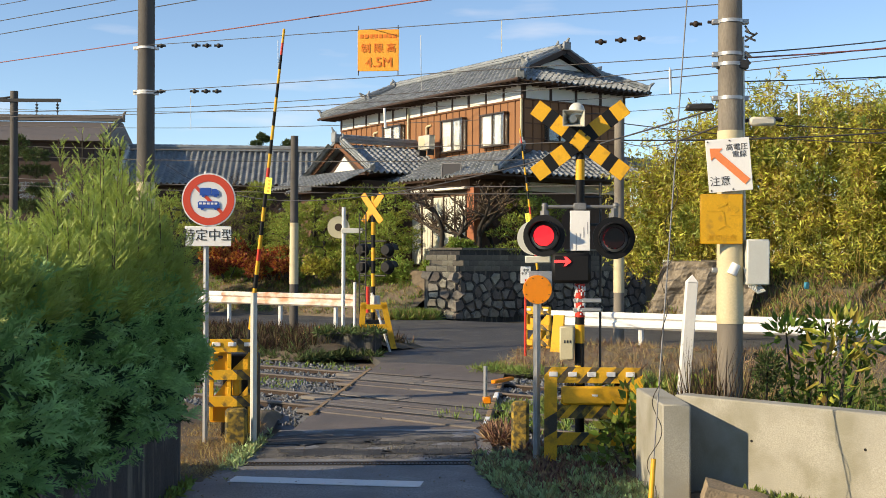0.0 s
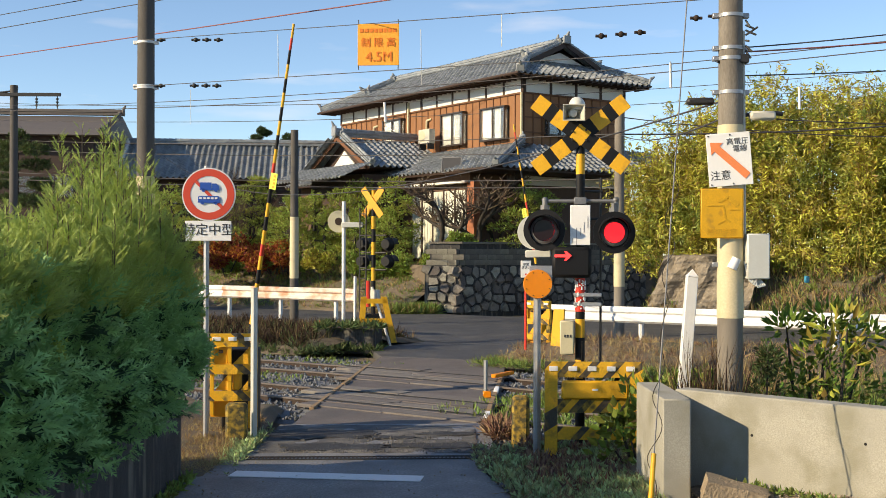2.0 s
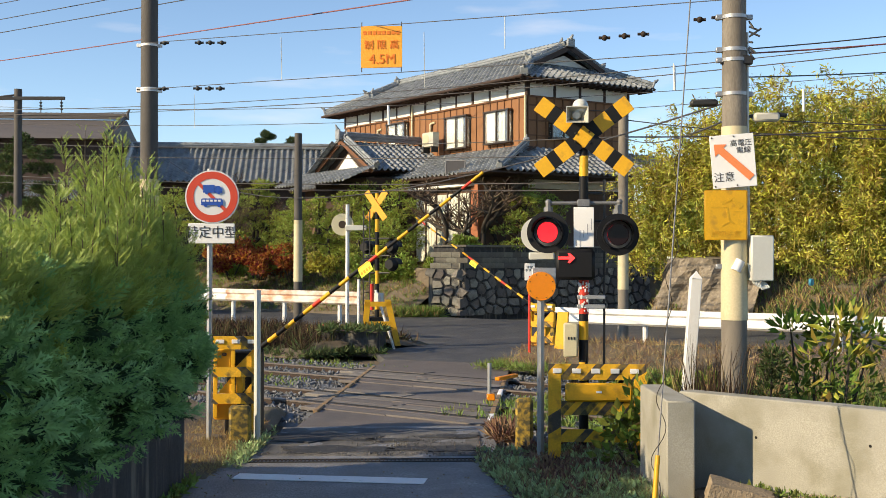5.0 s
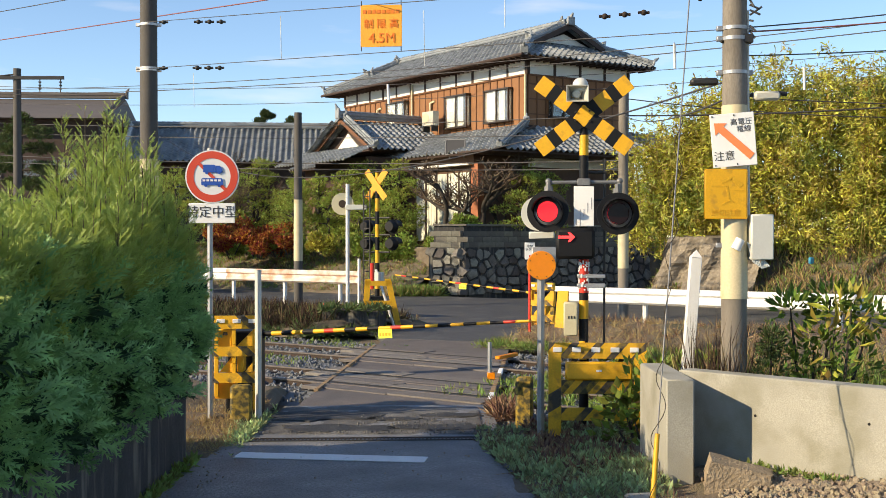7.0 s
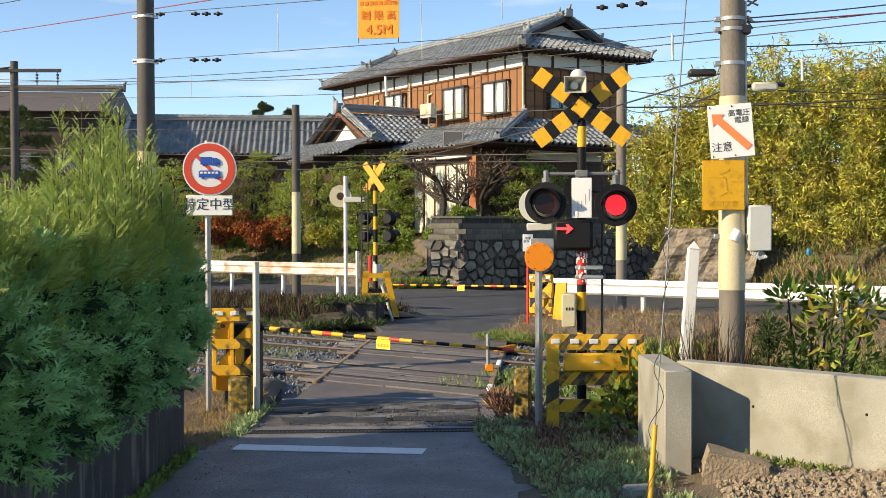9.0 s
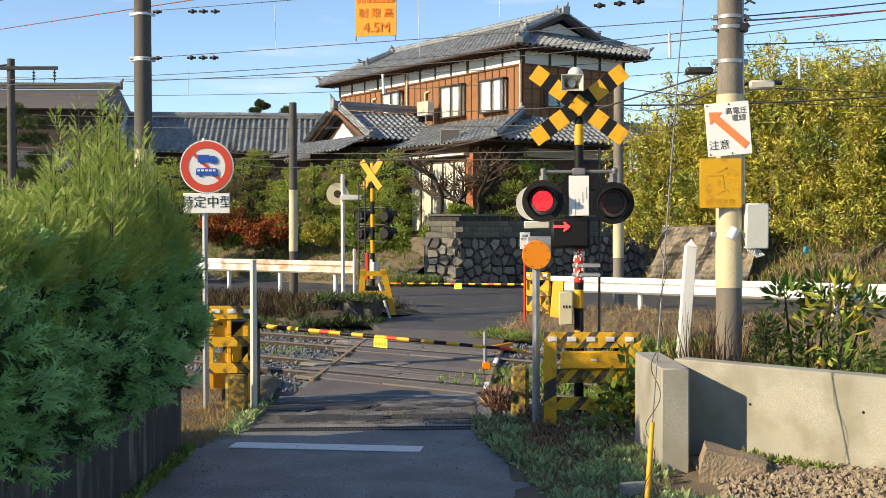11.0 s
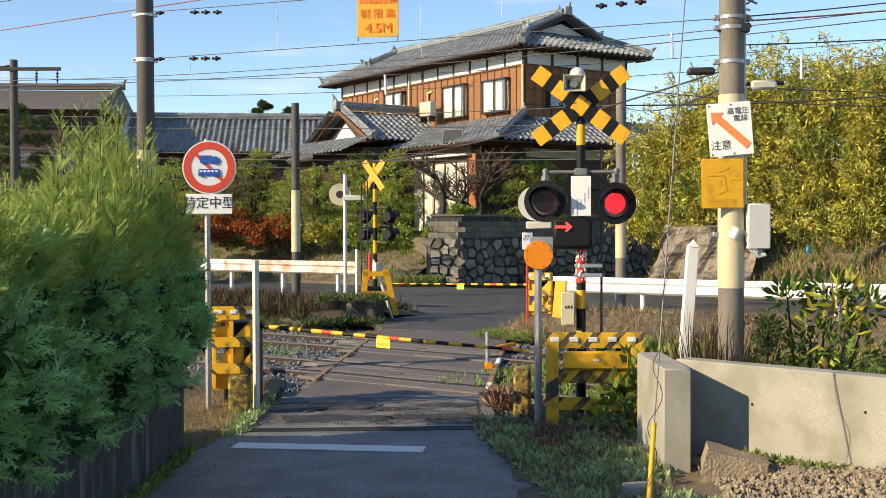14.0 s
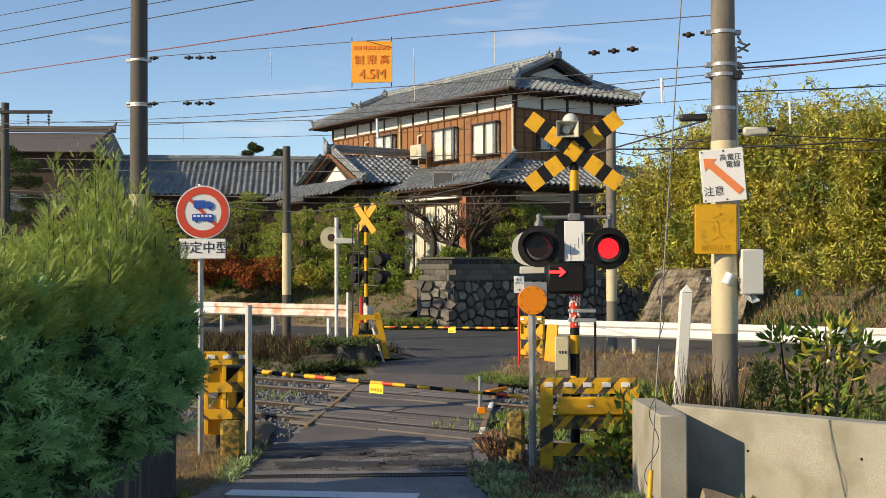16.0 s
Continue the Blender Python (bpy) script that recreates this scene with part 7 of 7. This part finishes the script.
def bamboo():
    rg = np.random.default_rng(21)
    t = thing("bamboo_thicket", Matrix.Translation(along(-8, 36, 2.0)), "dense yellow-green bamboo thicket on the bank", "bamboo", kind="stuff")
    org = np.array(along(-8, 36, 2.0))
    P, W, S = [], [], []
    culms = []
    for i in range(620):
        u = rg.uniform(-17.8, 2.5)
        n = 34.3 + 3.6 * rg.random() ** 1.4
        top = bamboo_top(u) * (rg.uniform(0.84, 1.0) if i % 5 else rg.uniform(1.0, 1.1)) + 0.35 * noise.noise(Vector((u * 0.8, n * 0.6, 2)))
        z0 = 1.5 if n < 35.2 else 2.2
        foot = np.array(along(u, n, z0))
        lean = rg.normal(0, 0.35, 2) + np.array([0.1, -0.3])
        head = foot + np.array([lean[0], lean[1], top - z0])
        culms.append((foot - org, head - org, 0.011, 0.004))
        for k in range(21):               # leafy side shoots in fans, with gaps between them
            f = 0.04 + 0.96 * (k + rg.uniform(0, 1)) / 21
            a = rg.uniform(0, 6.283)
            reach = rg.uniform(0.1, 0.75) * (1.15 - 0.6 * f)
            node = foot + (head - foot) * f + np.array([math.cos(a) * reach, math.sin(a) * reach, rg.normal(0, 0.12)])
            m = 22
            w = rg.normal(0, 0.55, (m, 3)) + np.array([math.cos(a) * 0.5, math.sin(a) * 0.5, -0.2])
            P.append(node + rg.normal(0, 0.1, (m, 3)) - org)
            W.append(w)
            S.append(rg.uniform(0.12, 0.23, m))
    tubes("culm_mass", culms, CULM, t, 4)
    leaves("foliage", np.concatenate(P), np.concatenate(W), np.concatenate(S), BAMBOO, t, 0.26, 0.06, 22)


bamboo()


def on_right_bank(rg):
    u, n = rg.uniform(-16, 6), 32.6 + 2.6 * rg.random()
    p = along(u, n)
    return (p.x, p.y, 2.3 * min(1, max(0, (n - 32.7) / 3.0)) ** 0.8 - 0.08)


tufts("bank_weeds", scatter(3000, 5, on_right_bank), 0.2, 0.5, DRY, "dry straw weeds below the bamboo", 5, 0.07, 5, 0.6)
tufts("bank_green_weeds", scatter(2400, 6, on_right_bank), 0.15, 0.4, GRASS, "green weeds below the bamboo", 6, 0.12, 5, 0.6)

# rough cut rock face at the end of the bank
vs, fs = [], []
nx, nz = 34, 22
for i in range(nx + 1):
    for j in range(nz + 1):
        u, z = -16.1 + 3.3 * i / nx, -0.1 + 2.2 * j / nz
        p = along(u + 0.25 * z, 32.75 + 0.32 * z + 0.4 * noise.noise(Vector((u * 1.6, z * 1.2, 4))) + 0.14 * noise.noise(Vector((u * 5, z * 5, 1))))
        vs.append((p.x, p.y, z * (1 - 0.12 * (i == 0)) + 0.12 * noise.noise(Vector((u, 2, 2))) * (j == nz)))
for i in range(nx):
    for j in range(nz):
        a = i * (nz + 1) + j
        fs.append((a, a + nz + 1, a + nz + 2, a + 1))
base = len(vs)
for i in range(nx + 1):
    p = along(-15.9 + 3.3 * i / nx, 35.6)
    vs.append((p.x, p.y, 2.2))
for i in range(nx):
    fs.append((i * (nz + 1) + nz, (i + 1) * (nz + 1) + nz, base + i + 1, base + i))
ROCK = material("cut_rock", (0.27, 0.225, 0.165), 0.95, vary=0.35, scale=3.5, fine=14, bump=1.0, stain=(0.1, 0.08, 0.055), stain_amount=0.85, stain_scale=3.0)
tagged(raw("rock_face", vs, fs, ROCK), "rough pale brown rock face below the bamboo", "rock", "", "structure")


# weeds beside the railway
def at_far_right(rg):
    u, n = rg.uniform(-12.2, 8), 18.3 + 4.2 * rg.random()
    p = along(u, n)
    return (p.x, p.y, 0.42 * math.exp(-((n - 20.3) / 1.3) ** 2))


tufts("verge_dry_grass", scatter(4200, 7, at_far_right), 0.12, 0.28, DRY, "matted dry grass on the earth strip", 7, 0.035, 9, 2.2)
tufts("verge_russet", scatter(900, 8, at_far_right), 0.1, 0.26, LITTER, "russet weeds on the earth strip", 8, 0.06, 5, 0.6)
tufts("verge_green", scatter(1500, 9, lambda rg: (lambda p: (p.x, p.y, 0.05))(along(rg.uniform(-12.4, -8), rg.uniform(18.0, 19.4)))), 0.08, 0.18, GRASS, "bright green grass beside the deck", 9, 0.1, 5, 1.1)


def at_far_left(rg):
    u, n = rg.uniform(-34, -17), 18.2 + 4.2 * rg.random()
    p = along(u, n)
    return (p.x, p.y, 0.2 * math.exp(-((n - 20.0) / 1.6) ** 2))


tufts("left_russet_weeds", scatter(5200, 10, at_far_left), 0.2, 0.55, RUSSET, "tall russet weeds beside the railway", 10, 0.05, 6, 0.75)
tufts("left_dry_grass", scatter(140, 11, at_far_left), 0.2, 0.5, DRY, "dry grass among russet weeds", 11, 0.04, 5, 0.45)
tufts("left_green_grass", scatter(1900, 12, lambda rg: (lambda p: (p.x, p.y, 0.0))(along(rg.uniform(-26, -16.6), rg.uniform(17.9, 19.0)))), 0.06, 0.16, DARK_WEED, "green grass along the ballast", 12, 0.12, 5, 1.1)
tufts("plinth_weeds", scatter(260, 13, lambda rg: (-2.0 + rg.uniform(-0.7, 0.75), 26.0 + rg.uniform(-0.75, 0.4), rg.choice((0.0, 0.5)))), 0.1, 0.24, DARK_WEED, "green weeds around the plinth", 13, 0.2, 6, 1.0)

tufts("strip_end_weeds", scatter(620, 71, lambda rg: (lambda p: (p.x, p.y, 0.02))(along(rg.uniform(-18.2, -16.5), rg.uniform(18.0, 20.6)))), 0.08, 0.24, DARK_WEED, "dark weeds at the end of the earth strip", 71, 0.14, 6, 1.0)

# near verges
tufts("near_left_dry", scatter(2400, 14, lambda rg: (-2.2 - 1.6 * rg.random() ** 1.3, rg.uniform(11.1, 14.6), 0.03)), 0.05, 0.13, DRY, "flattened dry grass on the verge", 14, 0.05, 6, 2.2)
tufts("near_left_green", scatter(420, 15, lambda rg: (-2.3 + 0.3 * rg.random(), rg.gauss(12.7, 0.5), 0.0)), 0.04, 0.11, PALE_WEED, "green weeds at the lane's edge", 15, 0.3, 5, 1.2)


def at_near_right(rg):
    y = rg.uniform(7.0, 12.6)
    x0 = 0.36 + max(0, 11.7 - y) * 0.17
    x = x0 + (1.8 - x0 + (0.8 if y > 10.8 else 0)) * rg.random() ** 1.2
    return (x, y, 0.02 + 0.08 * max(0, x - 1))


tufts("near_right_weeds", scatter(1900, 16, at_near_right), 0.035, 0.08, PALE_WEED, "low green weeds at the lane's edge", 16, 0.5, 4, 1.3)
def in_clumps(rg):
    k = int(26 * rg.random() ** 1.3)
    q = random.Random(300 + k)
    y = q.uniform(7.2, 12.4)
    x0 = 0.42 + max(0, 11.7 - y) * 0.17
    x = x0 + (1.75 - x0) * q.random()
    r = q.uniform(0.06, 0.2)
    x, y = x + rg.gauss(0, r), y + rg.gauss(0, r)
    if x < 0.36 + max(0, 11.7 - y) * 0.17:
        return None
    return (x, y, 0.03 + 0.08 * max(0, x - 1))


tufts("weed_clumps", scatter(2400, 61, in_clumps), 0.05, 0.12, PALE_WEED, "pale green weed clumps on the verge", 61, 0.42, 4, 1.0)
tufts("verge_straw", scatter(1500, 62, at_near_right), 0.08, 0.2, LITTER, "brown straw and stems lying on the verge", 62, 0.03, 3, 1.8)
stones("verge_pebbles", np.array(scatter(160, 63, at_near_right)), 0.012, 0.04, BALLAST, "grey pebbles on the verge", 64)
tufts("near_right_dry", scatter(800, 17, at_near_right), 0.04, 0.1, DRY, "dry grass among weeds at the lane's edge", 17, 0.06, 4, 1.0)
tufts("leaf_litter", scatter(2200, 18, lambda rg: (rg.uniform(0.9, 1.8), rg.uniform(10.2, 12.8), 0.05)), 0.05, 0.12, LITTER, "red-brown fallen leaves under the fence", 18, 0.25, 2, 1.5)
tufts("red_weed", scatter(90, 19, lambda rg: (0.72 + rg.uniform(-0.12, 0.16), 13.6 + rg.uniform(-0.3, 0.3), 0.0)), 0.12, 0.3, LITTER, "red-brown withered weed beside the deck", 19, 0.1, 7, 0.7)
tufts("wall_foot_weeds", scatter(260, 20, lambda rg: (-2.38 + 0.08 * rg.random(), rg.uniform(6.5, 10.9), 0.0)), 0.04, 0.11, GRASS, "small weeds along the wall foot", 20, 0.4, 4, 0.9)
tufts("ballast_weeds", scatter(900, 21, lambda rg: (lambda p: (p.x, p.y, -0.08))(along(rg.uniform(-21, -13.6), rg.choice((rg.uniform(12.7, 13.4), rg.uniform(14.0, 15.2), rg.uniform(17, 18)))))), 0.05, 0.14, GRASS, "pale weeds between the rails", 21, 0.2, 4, 0.9)
tufts("right_track_weeds", scatter(900, 22, lambda rg: (lambda p: (p.x, p.y, -0.08))(along(rg.uniform(-9.3, -6.5), rg.uniform(12.4, 15.4)))), 0.06, 0.2, GRASS, "pale weeds between the rails", 22, 0.15, 4, 0.8)

# broad-leaved plants by the fence and behind the wall
BROAD = material("broad_leaf", (0.16, 0.23, 0.04), 0.75, spec=0.2, vary=0.3, scale=3, bump=0.0, per="island", per_amount=0.4, trans=0.25)
shrub(2.02, 11.35, 0.0, [(rgx, rgy, rgz, 0.2, 0.16) for rgx, rgy, rgz in ((-0.15, -0.1, 0.3), (0.0, 0.0, 0.55), (0.1, 0.05, 0.42), (-0.25, 0.0, 0.45), (-0.05, 0.1, 0.7), (-0.3, -0.05, 0.2), (0.12, -0.1, 0.2))], BROAD, 0.12, "broad-leaved green weed grown into the fence", 31, 60, "weed", 0.6, 1)
shrub(2.2, 12.3, 0.0, [(0, 0, 0.6, 0.3, 0.2), (0.3, 0.2, 0.55, 0.3, 0.25), (-0.3, 0.2, 0.5, 0.25, 0.25), (0.6, 0.0, 0.7, 0.25, 0.2)], SHRUB, 0.1, "green bramble behind the fence", 32, 260, "bramble", 0.5, 2)
shrub(3.65, 11.4, 0.0, [(0, 0, 1.0, 0.28, 0.25), (0.25, 0.1, 1.25, 0.3, 0.22), (0.1, -0.1, 0.7, 0.32, 0.3), (-0.25, 0, 0.75, 0.25, 0.3), (0.45, 0.1, 0.85, 0.28, 0.3), (0.2, 0.1, 1.5, 0.22, 0.14), (-0.2, 0.1, 1.4, 0.2, 0.14), (0.6, 0.1, 1.3, 0.2, 0.15)], BROAD, 0.12, "tall broad-leaved weed behind the concrete wall", 33, 150, "tall_weed", 0.4, 1)
shrub(3.75, 11.2, 0.0, [(0, 0, 1.1, 0.35, 0.3), (0.2, 0, 1.4, 0.3, 0.2)], BAMBOO, 0.17, "yellowing leaves on the tall weed", 34, 60, "yellow_weed", 0.34, 1)
shrub(3.12, 11.25, 0.0, [(0.0, -0.1, 0.75, 0.14, 0.3), (0.05, -0.1, 1.1, 0.1, 0.15)], DARK_WEED, 0.07, "feathery green weed by the pole", 35, 420, "fern_weed", 0.2, 2)
tufts("wall_back_weeds", scatter(2600, 23, lambda rg: (rg.uniform(3.2, 9.0), rg.uniform(10.6, 13.5), 0.05)), 0.35, 0.85, GRASS, "tall green weeds behind the wall", 23, 0.03, 6, 0.5)
tufts("wall_back_dry", scatter(380, 24, lambda rg: (rg.uniform(2.3, 7.0), rg.uniform(11.2, 13.2), 0.05)), 0.4, 1.1, DRY, "dry stalks behind the wall", 24, 0.02, 4, 0.35)
tufts("pole_vine", scatter(60, 25, lambda rg: (2.84 + rg.uniform(-0.4, 0.1), 11.2 + rg.uniform(-0.15, 0.2), 0.1)), 0.7, 1.35, RUSSET, "dry vine stems round the pole", 25, 0.012, 4, 0.22)

# rubble, rock and block on the dirt
rock = thing("boulder", pose(2.33, 9.1, 0.1, 0, 0, -12), "angular brown boulder on rubble", "boulder")
bm = B()
bmesh.ops.create_cube(bm, size=2.0)
bmesh.ops.subdivide_edges(bm, edges=bm.edges[:], cuts=4, use_grid_fill=True)
for v in bm.verts:
    c = v.co.copy()
    n = noise.noise(c * 0.9 + Vector((3, 1, 0))) * 0.22 + noise.noise(c * 3.1) * 0.1
    c *= 1 + n - 0.06 * (c.length - 1)
    if c.z > 0:
        c.z *= 0.85 - 0.42 * c.x        # high at one end, sloping off to the other
    c.x += 0.12 * c.z
    v.co = (c.x * 0.25, c.y * (0.17 - 0.04 * c.x), c.z * 0.13 + 0.1)
part("stone", bm, material("brown_rock", (0.36, 0.28, 0.185), 0.95, vary=0.35, scale=5, fine=40, bump=0.9), rock)
stones("rubble", np.array(scatter(2600, 26, lambda rg: (lambda x, y: (x, y, 0.12 + 0.1 * min(1, x - 2.0) + 0.05 * max(0, x - 3)))(rg.uniform(2.1, 4.2), rg.uniform(7.6, 9.6)))), 0.012, 0.04, DIRT, "pale rubble on the dirt", 27)
tufts("rubble_weeds", scatter(80, 28, lambda rg: (lambda s: (2.3 + 0.745 * s + rg.uniform(-0.1, 0.05), 9.72 - 0.7 * s + rg.uniform(-0.18, 0), 0.22))(rg.uniform(0.2, 1.1))), 0.03, 0.08, GRASS, "small weeds along the wall foot", 28, 0.3, 4, 0.9)
blk = thing("concrete_block", pose(1.5, 8.75, 0.0, 0, 0, 15), "small broken concrete block in weeds", "block")
bm = B()
solid(bm, 0, 0, 0.06, 0.22, 0.16, 0.18, bevel=0.015)
part("block", bm, CONCRETE, blk)

# green weeds among the russet ones, a blue scrap on the bank
tufts("left_mixed_weeds", scatter(2600, 41, at_far_left), 0.15, 0.42, DARK_WEED, "dark green weeds among russet ones", 41, 0.06, 5, 0.7)
sc = thing("blue_scrap", pose(10.65, 33.5, 1.35, 0, 0, 20), "small blue plastic scrap on the weedy bank", "scrap")
bm = B()
solid(bm, 0, 0, 0.07, 0.16, 0.1, 0.2, bevel=0.03)
part("shell", bm, material("blue_plastic", (0.05, 0.3, 0.45), 0.5), sc)

tufts("wall_end_weeds", scatter(420, 42, lambda rg: (rg.uniform(-1.7, -0.1), rg.uniform(40.9, 41.8), 0.0)), 0.2, 0.5, GRASS, "green weeds at the stone wall's foot", 42, 0.1, 6, 0.7)
tufts("wall_end_dry", scatter(300, 43, lambda rg: (rg.uniform(-2.4, -0.1), rg.uniform(40.9, 42.0), 0.0)), 0.2, 0.45, DRY, "dry grass at the stone wall's foot", 43, 0.08, 6, 0.7)
stones("lane_grit", np.array(scatter(170, 44, lambda rg: (lambda y: (rg.choice((rg.uniform(-2.35, -1.9), rg.uniform(-2.3, 0.5))), y, 0.006))(rg.uniform(8.5, 13.0)))), 0.005, 0.014, DIRT, "loose pale grit on the lane", 45)


# ---- what moves ----
FALL = [(0.0, 81.5), (1.2, 81.5), (1.6, 80.8), (2.0, 79.2), (2.4, 75.6), (2.8, 69.0), (3.2, 61.5), (3.6, 54.0), (4.0, 47.0), (4.2, 43.5),
        (5.2, 29.0), (6.3, 15.5), (6.5, 12.3), (6.7, 9.6), (6.9, 6.2), (7.0, 4.8), (7.2, 2.8), (7.4, 1.8), (7.8, 1.2), (8.2, 0.5), (8.6, -0.3), (9.0, -0.9), (9.6, -1.1), (16.0, -1.1)]
# when the lit lens changes from one lamp to the other, the first change being to the second lamp
CHANGES = [0.15, 0.76, 1.36, 2.04, 2.63, 3.17, 3.8, 4.42, 5.07, 5.64, 6.25, 6.77, 7.41, 8.1, 8.71, 9.3, 9.92, 10.56, 11.13, 11.76, 12.35, 12.93, 13.55, 14.1, 14.77, 15.35, 15.93]


def motions():
    walk(near_arm, [(t, near_machine.matrix_basis.inverted() @ on_track(*ARM_NEAR) @ pose(0, 0, 0, 0, -a, 0)) for t, a in FALL])
    walk(far_arm, [(t, far_machine.matrix_basis.inverted() @ on_track(*ARM_FAR) @ pose(0, 0, 0, 0, a, 0)) for t, a in FALL])
    for rot, m, side in ROTORS:
        lit = side == 0
        turn = 0.0 if lit else 180.0
        rows = [(0.0, m @ pose(0, 0, 0, 0, 0, turn))]
        for c in CHANGES:
            for k in range(4):
                rows.append((c - 0.0334 + 0.0334 * k, m @ pose(0, 0, 0, 0, 0, turn + 60 * k)))
            turn += 180
        if rows[-1][0] < 16.0:
            rows.append((16.0, m @ pose(0, 0, 0, 0, 0, turn)))
        walk(rot, rows)


motions()
